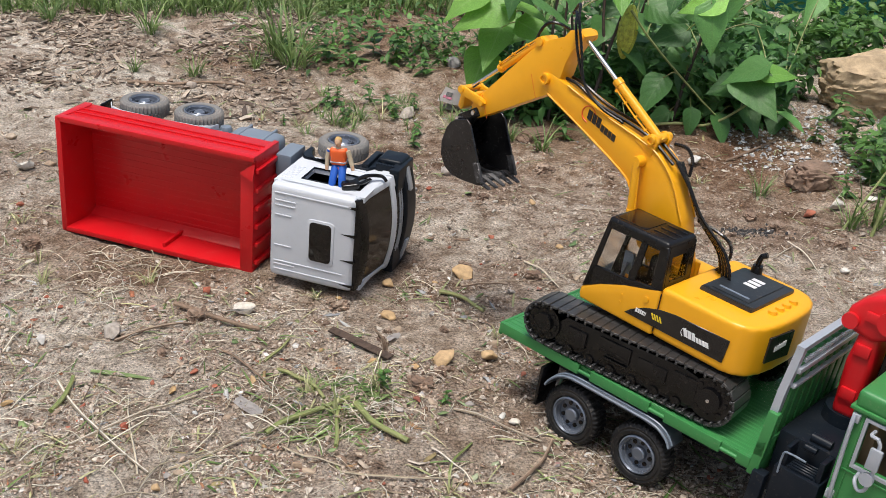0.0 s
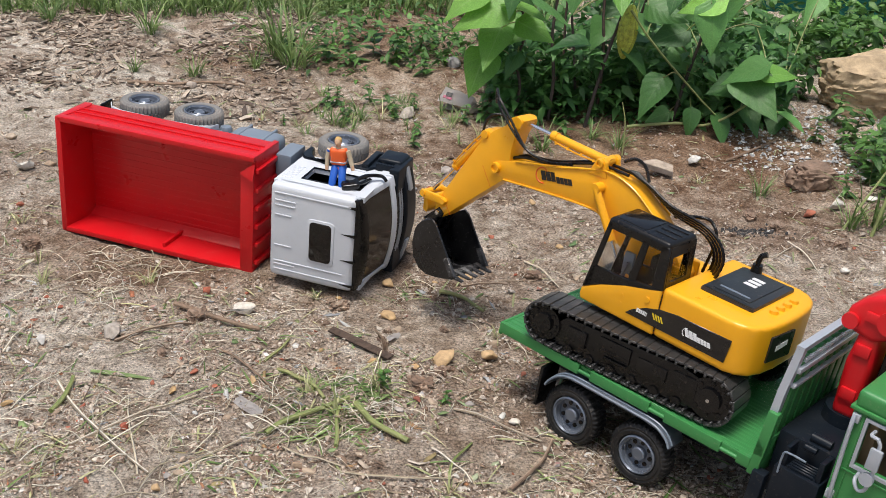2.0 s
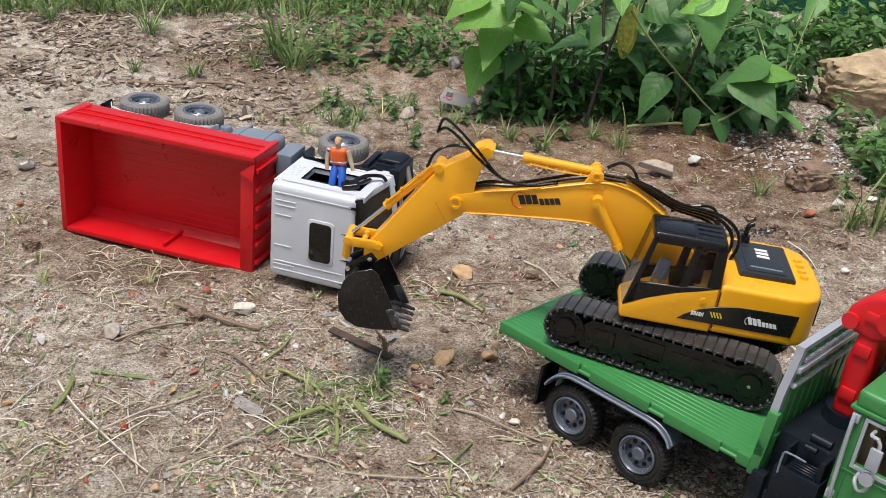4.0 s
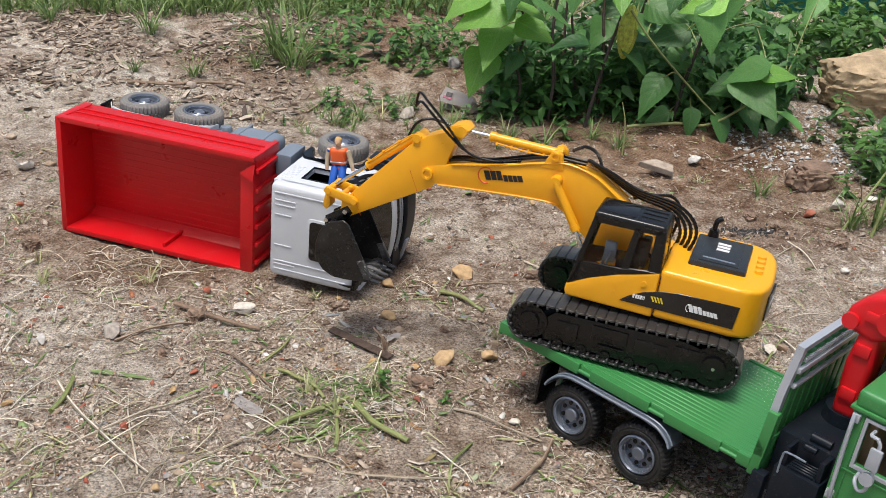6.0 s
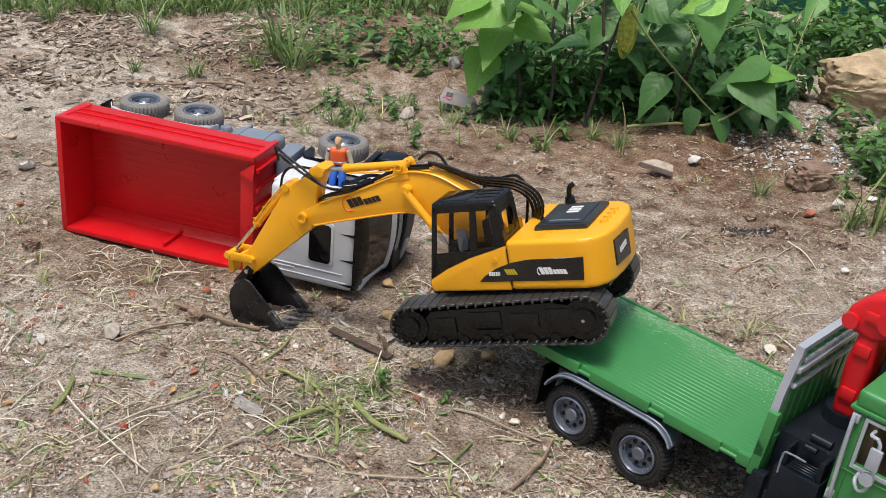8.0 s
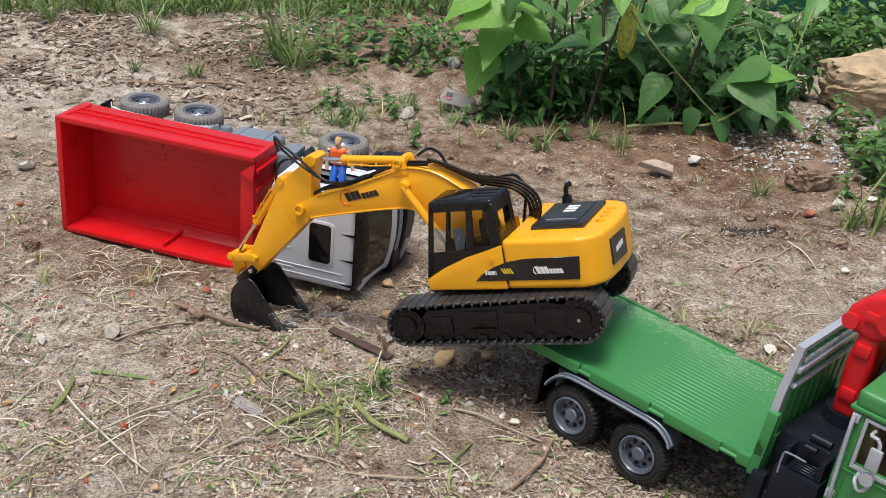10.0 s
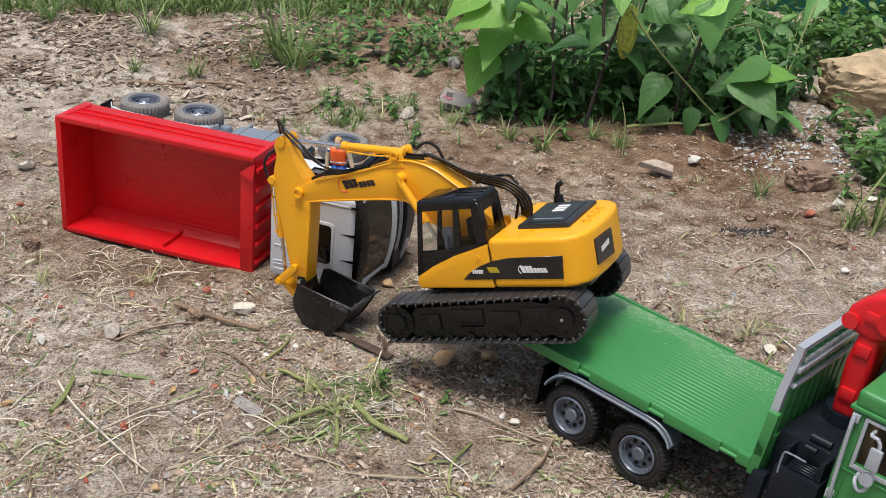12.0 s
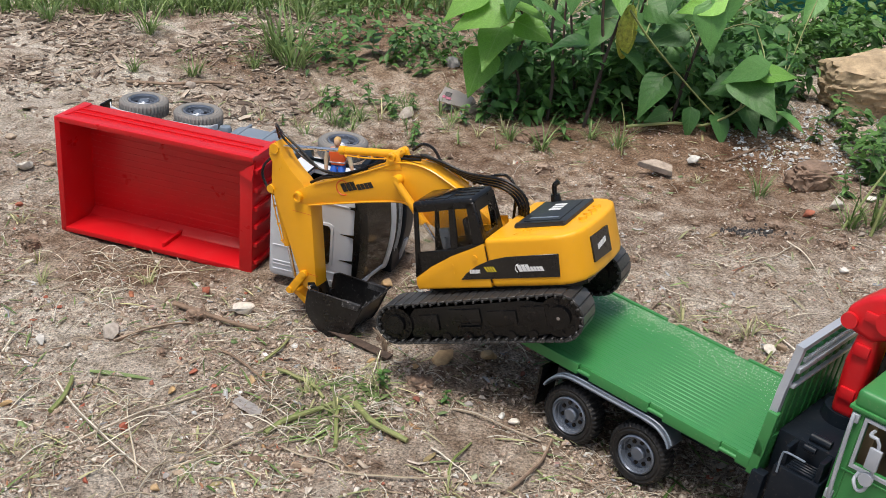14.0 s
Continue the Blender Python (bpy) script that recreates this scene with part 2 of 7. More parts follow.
M["stem"] = scatter_mat("woody stem", ((0.0, (0.04, 0.034, 0.03)), (0.6, (0.07, 0.052, 0.044)), (1.0, (0.12, 0.065, 0.045))), contrast=0.4)
M["leaf"] = leaf_mat("bean leaf", (0.042, 0.130, 0.034), (0.098, 0.235, 0.062), 0.3, (0.13, 0.25, 0.08))
M["gourd"] = scatter_mat("gourd skin", ((0.0, (0.36, 0.40, 0.06)), (1.0, (0.38, 0.41, 0.065))), rough=0.45, scale=130, contrast=0.55)
M["leaf_bright"] = leaf_mat("young bean leaf", (0.15, 0.36, 0.055), (0.23, 0.46, 0.09), 0.4, (0.30, 0.50, 0.16))
M["weed"] = leaf_mat("weed leaf", (0.038, 0.105, 0.024), (0.115, 0.245, 0.056), 0.3)
M["grass"] = leaf_mat("grass blade", (0.070, 0.145, 0.030), (0.24, 0.33, 0.12), 0.35, (0.30, 0.38, 0.17))
M["dry_grass"] = leaf_mat("cut grass", (0.26, 0.30, 0.12), (0.46, 0.44, 0.24), 0.2, (0.5, 0.48, 0.3))
M["sand"] = scatter_mat("pale sand", ((0.0, (0.55, 0.50, 0.43)), (1.0, (0.78, 0.75, 0.68))))
M["char"] = scatter_mat("charred bits", ((0.0, (0.02, 0.02, 0.021)), (0.8, (0.05, 0.046, 0.045)), (1.0, (0.30, 0.26, 0.22))))
M["leaf_scrap"] = scatter_mat("wilted leaf scrap", ((0.0, (0.10, 0.17, 0.06)), (0.5, (0.22, 0.30, 0.12)), (1.0, (0.34, 0.38, 0.24))), rough=0.6)
M["grey_scrap"] = scatter_mat("grey flake", ((0.0, (0.24, 0.25, 0.26)), (0.5, (0.42, 0.42, 0.41)), (1.0, (0.66, 0.63, 0.58))))
M["net"] = plastic("teal shade net", (0.012, 0.15, 0.12), 0.8, 0.05)
M["pink_print"] = plastic("faded pink print", (0.45, 0.14, 0.20), 0.6, 0.3)
M["paper"] = plastic("dirty pale scrap", (0.5, 0.47, 0.45), 0.7, 0.5)


# ---- mesh helpers ----
def quick_bevel(bm, faces, size, seg=2):
    if size:
        edges = list({e for f in faces for e in f.edges})
        bmesh.ops.bevel(bm, geom=edges, offset=size, segments=seg, profile=0.6, affect="EDGES", clamp_overlap=True)


def box(bm, lo, hi, bev=0.0, seg=2):
    xs, ys, zs = zip(lo, hi)
    v = [bm.verts.new((xs[i], ys[j], zs[k])) for i in (0, 1) for j in (0, 1) for k in (0, 1)]
    f = [bm.faces.new([v[i] for i in q]) for q in ((0, 1, 3, 2), (4, 6, 7, 5), (0, 4, 5, 1), (2, 3, 7, 6), (0, 2, 6, 4), (1, 5, 7, 3))]
    quick_bevel(bm, f, bev, seg)
    return bm


def prism(bm, poly, y0, y1, bev=0.0, seg=2):
    """A polygon of (x, z), drawn out along y."""
    a = [bm.verts.new((x, y0, z)) for x, z in poly]
    b = [bm.verts.new((x, y1, z)) for x, z in poly]
    n = len(poly)
    f = [bm.faces.new(a), bm.faces.new(b[::-1])]
    f += [bm.faces.new((a[i], b[i], b[(i + 1) % n], a[(i + 1) % n])) for i in range(n)]
    bmesh.ops.recalc_face_normals(bm, faces=f)
    quick_bevel(bm, f, bev, seg)
    return bm


def prism_z(bm, poly, z0, z1, bev=0.0, seg=2):
    """A polygon of (x, y), drawn out along z."""
    a = [bm.verts.new((x, y, z0)) for x, y in poly]
    b = [bm.verts.new((x, y, z1)) for x, y in poly]
    n = len(poly)
    f = [bm.faces.new(a), bm.faces.new(b[::-1])]
    f += [bm.faces.new((a[i], b[i], b[(i + 1) % n], a[(i + 1) % n])) for i in range(n)]
    bmesh.ops.recalc_face_normals(bm, faces=f)
    quick_bevel(bm, f, bev, seg)
    return bm


def framed(bm, outer, hole, y0, y1):
    """A plate in x and z with a rectangular hole through it."""
    (ax, az, bx, bz), (cx, cz, dx, dz) = outer, hole
    rings = []
    for y in (y0, y1):
        rings.append([bm.verts.new((x, y, z)) for x, z in ((ax, az), (bx, az), (bx, bz), (ax, bz), (cx, cz), (dx, cz), (dx, dz), (cx, dz))])
    a, b = rings
    f = []
    for i in range(4):
        j = (i + 1) % 4
        f += [bm.faces.new((a[i], a[j], a[4 + j], a[4 + i])), bm.faces.new((b[i], b[4 + i], b[4 + j], b[j]))]
        f += [bm.faces.new((a[i], b[i], b[j], a[j])), bm.faces.new((a[4 + i], a[4 + j], b[4 + j], b[4 + i]))]
    bmesh.ops.recalc_face_normals(bm, faces=f)
    return bm


def lathe(bm, prof, seg, m):
    """Turns a closed profile of (radius, height) about the z axis of m."""
    rings = []
    for i in range(seg):
        a = 2 * math.pi * i / seg
        rings.append([bm.verts.new(m @ Vector((r * math.cos(a), r * math.sin(a), h))) for r, h in prof])
    n = len(prof)
    for i in range(seg):
        a, b = rings[i], rings[(i + 1) % seg]
        for k in range(n):
            bm.faces.new((a[k], b[k], b[(k + 1) % n], a[(k + 1) % n]))
    return bm


def axis_m(a, b):
    a, b = Vector(a), Vector(b)
    return Matrix.Translation(a) @ (b - a).to_track_quat("Z", "Y").to_matrix().to_4x4()


def cyl(bm, a, b, r, r2=None, seg=14):
    m, h, r2 = axis_m(a, b), (Vector(b) - Vector(a)).length, r if r2 is None else r2
    lo = [bm.verts.new(m @ Vector((r * math.cos(2 * math.pi * i / seg), r * math.sin(2 * math.pi * i / seg), 0))) for i in range(seg)]
    hi = [bm.verts.new(m @ Vector((r2 * math.cos(2 * math.pi * i / seg), r2 * math.sin(2 * math.pi * i / seg), h))) for i in range(seg)]
    bm.faces.new(lo[::-1]), bm.faces.new(hi)
    for i in range(seg):
        bm.faces.new((lo[i], lo[(i + 1) % seg], hi[(i + 1) % seg], hi[i]))
    return bm


def smooth_line(pts, steps=6):
    """A Catmull-Rom line through the points."""
    p = [Vector(q) for q in pts]
    p = [p[0] * 2 - p[1]] + p + [p[-1] * 2 - p[-2]]
    out = []
    for i in range(1, len(p) - 2):
        for k in range(steps):
            t = k / steps
            out.append(0.5 * (2 * p[i] + (p[i + 1] - p[i - 1]) * t + (2 * p[i - 1] - 5 * p[i] + 4 * p[i + 1] - p[i + 2]) * t * t + (3 * p[i] - p[i - 1] - 3 * p[i + 1] + p[i + 2]) * t ** 3))
    return out + [p[-2]]


def tube(bm, pts, r, r2=None, seg=6, steps=5):
    line = smooth_line(pts, steps) if steps > 1 else [Vector(q) for q in pts]
    r2 = r if r2 is None else r2
    rings, side = [], Vector((0.31, 0.17, 0.93))
    for i, p in enumerate(line):
        d = (line[min(i + 1, len(line) - 1)] - line[max(i - 1, 0)]).normalized()
        side = (side - d * side.dot(d)).normalized()
        up = d.cross(side)
        rr = r + (r2 - r) * i / (len(line) - 1)
        rings.append([bm.verts.new(p + (side * math.cos(2 * math.pi * k / seg) + up * math.sin(2 * math.pi * k / seg)) * rr) for k in range(seg)])
    for a, b in zip(rings, rings[1:]):
        for k in range(seg):
            bm.faces.new((a[k], a[(k + 1) % seg], b[(k + 1) % seg], b[k]))
    bm.faces.new(rings[0][::-1]), bm.faces.new(rings[-1])
    return bm


def hose(bm, pts, r):
    """A corrugated rubber hose."""
    line = smooth_line(pts, 14)
    rings, side = [], Vector((0.31, 0.17, 0.93))
    for i, p in enumerate(line):
        d = (line[min(i + 1, len(line) - 1)] - line[max(i - 1, 0)]).normalized()
        side = (side - d * side.dot(d)).normalized()
        up = d.cross(side)
        rr = r * (1.12 if i % 2 else 0.82)
        rings.append([bm.verts.new(p + (side * math.cos(2 * math.pi * k / 7) + up * math.sin(2 * math.pi * k / 7)) * rr) for k in range(7)])
    for a, b in zip(rings, rings[1:]):
        for k in range(7):
            bm.faces.new((a[k], a[(k + 1) % 7], b[(k + 1) % 7], b[k]))
    bm.faces.new(rings[0][::-1]), bm.faces.new(rings[-1])
    return bm


def rounded(x0, y0, x1, y1, r, n=5):
    """The outline of a rectangle with round corners."""
    out = []
    for cx, cy, a0 in ((x1 - r, y1 - r, 0), (x0 + r, y1 - r, 90), (x0 + r, y0 + r, 180), (x1 - r, y0 + r, 270)):
        out += [(cx + r * math.cos(radians(a0 + 90 * k / n)), cy + r * math.sin(radians(a0 + 90 * k / n))) for k in range(n + 1)]
    return out


def bm_new():
    return bmesh.new()


def mesh_of(name, bm, mats, sharp=38):
    me = bpy.data.meshes.new(name)
    bm.to_mesh(me)
    bm.free()
    for m in mats if isinstance(mats, (list, tuple)) else [mats]:
        me.materials.append(m)
    me.polygons.foreach_set("use_smooth", [True] * len(me.polygons))
    me.set_sharp_from_angle(angle=radians(sharp))
    return me


def part(name, bm, material, parent, label="", m=None):
    ob = new(name, mesh_of(name, bm, material))
    ob.parent = parent
    if m is not None:
        ob.matrix_basis = m
    return tagged(ob, label)


def pieces(name, bm, material, parent, label=""):
    """Each loose piece of a bmesh as a part of its own."""
    bm.verts.index_update()
    bm.verts.ensure_lookup_table()
    seen, groups = set(), []
    for v in bm.verts:
        if v.index in seen:
            continue
        todo, group = [v], []
        seen.add(v.index)
        while todo:
            u = todo.pop()
            group.append(u)
            for e in u.link_edges:
                w = e.other_vert(u)
                if w.index not in seen:
                    seen.add(w.index)
                    todo.append(w)
        groups.append(group)
    for group in groups:
        one = bm_new()
        made = {v.index: one.verts.new(v.co) for v in group}
        for f in {f for v in group for f in v.link_faces}:
            one.faces.new([made[v.index] for v in f.verts])
        part(name, one, material, parent, label)
    bm.free()


def share(name, mesh, parent, m):
    ob = new(name, mesh)
    ob.parent = parent
    ob.matrix_basis = m
    return ob


def thing(name, label, category, m=None, group="", kind=""):
    ob = new(name)
    ob.empty_display_size = 0.02
    if m is not None:
        ob.matrix_basis = m
    return tagged(ob, label, category, group, kind)


def solo(name, bm, material, label, category, m=None, group="", kind=""):
    ob = new(name, mesh_of(name, bm, material))
    if m is not None:
        ob.matrix_basis = m
    return tagged(ob, label, category, group, kind)


# ---- ground ----
RED = Matrix.Translation((-0.4733, 1.5342, 0.0083)) @ Euler((radians(0.74), radians(2.148), radians(-16.537))).to_matrix().to_4x4() @ Matrix(((1, 0, 0, 0), (0, 0, -1, 0), (0, 1, 0, 0), (0, 0, 0, 1)))
GREEN = Matrix.Translation((0.0579, 1.0432, 0)) @ Euler((radians(-3.885), radians(3.635), radians(-40.843))).to_matrix().to_4x4()
G_UP = GREEN.to_3x3() @ Vector((0, 0, 1))


def lie(x, y):
    """The ground's height without the small lumps: level, but leaning with the green truck round its wheels."""
    lean = -(G_UP.x * (x - 0.0579) + G_UP.y * (y - 1.0432)) / G_UP.z
    d = (x - 0.22) ** 2 + (y - 0.98) ** 2
    near = math.exp(-d / (2 * 0.16 ** 2))
    z = lean * near
    bank = 1 / (1 + math.exp(-(y - 2.15 + 0.10 * math.sin(x * 3.1)) / 0.07))
    z += 0.035 * bank * (0.5 + 0.5 * math.tanh((x + 0.45) * 3))
    return z


def height(x, y):
    p = Vector((x, y, 0.37))
    z = lie(x, y)
    far = min(1.0, max(0.0, (y - 1.0) / 1.2))
    z += (0.007 + 0.008 * far) * noise.noise(p * 6) + 0.0045 * noise.noise(p * 19) + 0.0026 * noise.noise(p * 55) + 0.0013 * noise.noise(p * 120)
    return z - 0.002


def spread(lo, hi, step, reach):
    mid = list(np.arange(lo, hi, step))
    d, a, b, x = step, [], [], lo
    while x > -reach:
        d *= 1.6
        x -= d
        a.append(x)
    x, d = mid[-1], step
    while x < reach:
        d *= 1.6
        x += d
        b.append(x)
    return a[::-1] + mid + b


def build_ground():
    xs, ys = spread(-1.25, 1.45, 0.0068, 400), spread(0.66, 3.3, 0.0068, 400)
    verts = [(x, y, height(x, y) if abs(x) < 5 and abs(y) < 6 else -0.002) for y in ys for x in xs]
    w = len(xs)
    i = (np.arange(len(ys) - 1)[:, None] * w + np.arange(w - 1)[None, :]).ravel()
    faces = np.stack([i, i + 1, i + w + 1, i + w], 1).tolist()
    me = bpy.data.meshes.new("ground")
    me.from_pydata(verts, [], faces)
    me.polygons.foreach_set("use_smooth", [True] * len(me.polygons))
    me.materials.append(M["soil"])
    return tagged(new("ground", me), "sandy brown soil strewn with grit and cut grass", "ground", kind="structure")


build_ground()


# ---- wheels shared by both trucks ----
def tyre_bm(radius, width, hole):
    """A toy lorry tyre round y, outer face at y = 0, with two staggered rows of tread blocks."""
    bm = bm_new()
    m = Matrix.Rotation(radians(90), 4, "X")
    low, n, gap = radius - 0.0013, 160, width * 0.03
    rings = []
    for i in range(n):
        a = 2 * math.pi * i / n
        ra, rb = (radius if i % 4 in (0, 1) else low), (radius if i % 4 in (2, 3) else low)
        prof = [(hole, 0.003), (hole + 0.002, 0.0006), (hole + 0.005, 0.0), (hole + 0.0062, 0.0009), (low - 0.003, 0.0004), (ra - 0.001, 0.0026), (ra, 0.004), (ra, width * 0.5 - gap), (low, width * 0.5 - gap), (low, width * 0.5 + gap), (rb, width * 0.5 + gap), (rb, width - 0.004), (low - 0.003, width - 0.001), (hole + 0.003, width), (hole, width - 0.004)]
        rings.append([bm.verts.new(m @ Vector((r * math.cos(a), r * math.sin(a), -h))) for r, h in prof])
    k = len(rings[0])
    for p, q in zip(rings, rings[1:] + rings[:1]):
        for j in range(k):
            bm.faces.new((p[j], q[j], q[(j + 1) % k], p[(j + 1) % k]))
    bmesh.ops.recalc_face_normals(bm, faces=bm.faces)
    return bm


def rim_bm(radius, width):
    """A dished lorry rim with stepped rings and a hub; separate black discs stand for its round holes."""
    bm = bm_new()
    m = Matrix.Rotation(radians(90), 4, "X")
    k = radius / 0.021
    prof = [(0.021, 0.001), (0.0195, 0.0), (0.0185, 0.002), (0.0178, 0.0022), (0.0172, 0.006), (0.0165, 0.0062), (0.0158, 0.0085), (0.008, 0.0078), (0.0075, 0.004), (0.0062, 0.0028), (0.0001, 0.0028), (0.0001, 0.016), (0.021, 0.016)]
    lathe(bm, [(a * k, -b) for a, b in prof], 36, m)
    for i in range(8):
        a = 2 * math.pi * i / 8
        c = Vector((0.0118 * k * math.cos(a), 0, 0.0118 * k * math.sin(a)))
        cyl(bm, c * 0.84 + Vector((0, 0.0072, 0)), c * 0.86 + Vector((0, 0.009, 0)), 0.0007, seg=6)
    bmesh.ops.recalc_face_normals(bm, faces=bm.faces)
    return bm


def rim_holes_bm(radius):
    # solid black discs on the rim face, for the dark inside its holes
    bm = bm_new()
    k = radius / 0.021
    for i in range(8):
        a = 2 * math.pi * (i + 0.5) / 8
        c = Vector((0.0122 * k * math.cos(a), 0, 0.0122 * k * math.sin(a)))
        cyl(bm, c + Vector((0, 0.0068, 0)), c + Vector((0, 0.010, 0)), 0.0023 * k, seg=10)
    return bm


def make_wheel_meshes(key, tyre):
    return (mesh_of(key + " tyre", tyre_bm(0.033, 0.024, 0.0205), M[tyre]), mesh_of(key + " rim", rim_bm(0.0205, 0.02), M["rim"]), mesh_of(key + " holes", rim_holes_bm(0.0205), M["black"]))


def put_wheel(meshes, owner, m, label):
    w = tagged(share("wheel", meshes[0], owner, m), label)
    tagged(share("rim", meshes[1], w, Matrix.Identity(4)), "grey moulded rim")
    share("wheel_hole", meshes[2], w, Matrix.Identity(4))
    return w


# ---- the tipper truck that lies on its side ----
def build_tipper():
    t = thing("tipper_truck", "white and red toy tipper truck lying on its side on soil", "toy truck", RED)
    L, W, ZR, ZB = 0.2823, 0.1628, 0.1504, 0.092
    # load body: floor, sides that step outward to a thick rim
    bm = bm_new()
    box(bm, (0.004, 0.012, ZB - 0.008), (L - 0.003, W - 0.012, ZB), 0.002)
    part("bed_floor", bm, M["red"], t)
    bm = bm_new()
    for k in range(14):
        y = 0.02 + k * (W - 0.04) / 13
        box(bm, (0.008, y - 0.0008, ZB - 0.001), (L - 0.02, y + 0.0008, ZB + 0.0003), 0.0002, 1)
    pieces("floor_rib", bm, M["red"], t)
    for name, s in (("left", 1), ("right", -1)):
        bm = bm_new()
        mid = W / 2
        f = lambda d: mid + s * (mid - d)
        poly = [(f(0.0010), ZB - 0.008), (f(0.0005), ZR - 0.012), (f(-0.0012), ZR - 0.010), (f(-0.0012), ZR), (f(0.006), ZR), (f(0.0065), ZB + 0.012), (f(0.018), ZB - 0.002), (f(0.018), ZB - 0.008)]
        a = [bm.verts.new((0.0, y, z)) for y, z in poly]
        b = [bm.verts.new((L, y, z)) for y, z in poly]
        n = len(poly)
        fs = [bm.faces.new(a), bm.faces.new(b[::-1])] + [bm.faces.new((a[i], b[i], b[(i + 1) % n], a[(i + 1) % n])) for i in range(n)]
        bmesh.ops.recalc_face_normals(bm, faces=fs)
        quick_bevel(bm, fs, 0.0012, 2)
        wall = part("side_wall", bm, M["red"], t)
        bm = bm_new()
        y0, y1 = sorted((f(-0.0012), f(0.004)))
        for z in (ZB + 0.016, ZB + 0.030):
            box(bm, (0.006, y0, z - 0.001), (L - 0.006, y1, z + 0.001), 0.0006)
        pieces("side_ridge", bm, M["red"], wall)
        bm = bm_new()
        y0, y1 = sorted((f(0.006), f(0.012)))
        prism(bm, [(0.148, ZB), (0.153, ZB), (0.151, ZR - 0.006), (0.147, ZR - 0.006)], y0, y1, 0.001)
        part("inner_rib", bm, M["red"], wall)
    # tailgate, sloping outward
    bm = bm_new()
    prism(bm, [(-0.003, ZR), (0.005, ZR), (0.012, ZB), (0.010, ZB - 0.008), (-0.001, ZB - 0.008)], -0.0005, W + 0.0005, 0.0012)
    gate = part("tailgate", bm, M["red"], t)
    # front wall with its broad top flange, ribs and corner gussets
    bm = bm_new()
    prism(bm, [(L - 0.018, ZR), (L, ZR), (L + 0.001, ZB - 0.012), (L - 0.006, ZB - 0.012), (L - 0.010, ZR - 0.012)], 0.0, W - 0.022, 0.0012)
    front = part("front_wall", bm, M["red"], t)
    bm = bm_new()
    prism(bm, [(L - 0.008, ZR - 0.008), (L, ZR - 0.008), (L + 0.001, ZB - 0.012), (L - 0.006, ZB - 0.012)], W - 0.0225, W, 0.0012)
    part("front_corner", bm, M["red"], front)
    bm = bm_new()
    for k in range(6):
        y = 0.016 + k * 0.0255
        box(bm, (L - 0.001, y - 0.003, ZB - 0.010), (L + 0.005, y + 0.003, ZR - 0.004), 0.0012)
    pieces("front_rib", bm, M["red"], front)
    bm = bm_new()
    v = [bm.verts.new(p) for p in ((L - 0.018, W - 0.022, ZR), (L + 0.001, W - 0.028, ZR), (L + 0.001, W - 0.008, ZR - 0.002), (L - 0.018, W - 0.022, ZR + 0.003), (L + 0.001, W - 0.030, ZR + 0.005), (L - 0.004, W - 0.010, ZR + 0.002))]
    bmesh.ops.convex_hull(bm, input=v)
    part("gusset", bm, M["red"], front)
    # chassis
    bm = bm_new()
    for y in (0.052, 0.105):
        box(bm, (0.004, y - 0.005, 0.056), (0.43, y + 0.005, 0.080), 0.0015)
    for x in (0.02, 0.105, 0.19, 0.28):
        box(bm, (x - 0.005, 0.05, 0.060), (x + 0.005, 0.11, 0.074), 0.001)
    for x in (0.0651, 0.1482, 0.3585):
        cyl(bm, (x, 0.01, 0.0441), (x, 0.153, 0.0441), 0.006)
    part("chassis", bm, M["navy"], t)
    bm = bm_new()
    box(bm, (0.205, 0.108, 0.036), (0.276, 0.158, 0.084), 0.014, 6)
    tank = part("fuel_tank", bm, M["steel_blue"], t)
    bm = bm_new()
    for x in (0.222, 0.258):
        box(bm, (x - 0.002, 0.1065, 0.0345), (x + 0.002, 0.1592, 0.0855), 0.009, 4)
    pieces("tank_strap", bm, M["steel_blue"], tank)
    for x, z in ((0.188, 0.044), (0.186, 0.066)):
        bm = bm_new()
        lathe(bm, [(0.0001, 0.118), (0.009, 0.118), (0.009, 0.148), (0.007, 0.152), (0.0001, 0.153)], 18, pose(x, 0, z, -90))
        bmesh.ops.recalc_face_normals(bm, faces=bm.faces)
        part("air_tank", bm, M["steel_blue"], t)
    bm = bm_new()
    box(bm, (0.284, 0.112, 0.046), (0.306, 0.150, 0.092), 0.003)
    part("battery_box", bm, M["steel_blue"], t)
    # rear mudguard strip and flap
    bm = bm_new()
    line = [(0.022, 0.060), (0.032, 0.074), (0.050, 0.081), (0.105, 0.083), (0.165, 0.081), (0.180, 0.072), (0.185, 0.060)]
    poly = line + [(x, z - 0.0025) for x, z in line[::-1]]
    prism(bm, poly, 0.1525, 0.1600, 0.0006, 1)
    part("mudguard", bm, M["white"], t, "dull white rear mudguard")
    bm = bm_new()
    box(bm, (0.012, 0.140, 0.044), (0.0150, 0.158, 0.070), 0.001)
    part("mudflap", bm, M["black"], t)
    # wheels: outer faces on the left side look up
    ws = make_wheel_meshes("tipper", "tyre_dusty")
    for x in (0.0651, 0.1482, 0.3585):
        put_wheel(ws, t, pose(x, 0.1685, 0.0441, 0, 31 * x * 10, 180), "dusty grey rubber tyre")
        put_wheel(ws, t, pose(x, -0.0057, 0.0441, 0, 50 * x * 10, 0), "dusty grey rubber tyre")
    # cab shell
    x0, x1, ya, yb, zr = 0.3135, 0.4270, 0.0186, 0.1442, 0.1682
    bm = bm_new()
    box(bm, (x0, ya - 0.001, zr - 0.024), (x1, yb + 0.001, zr), 0.0085, 5)
    roof = part("cab_roof", bm, M["white"], t)
    bm = bm_new()
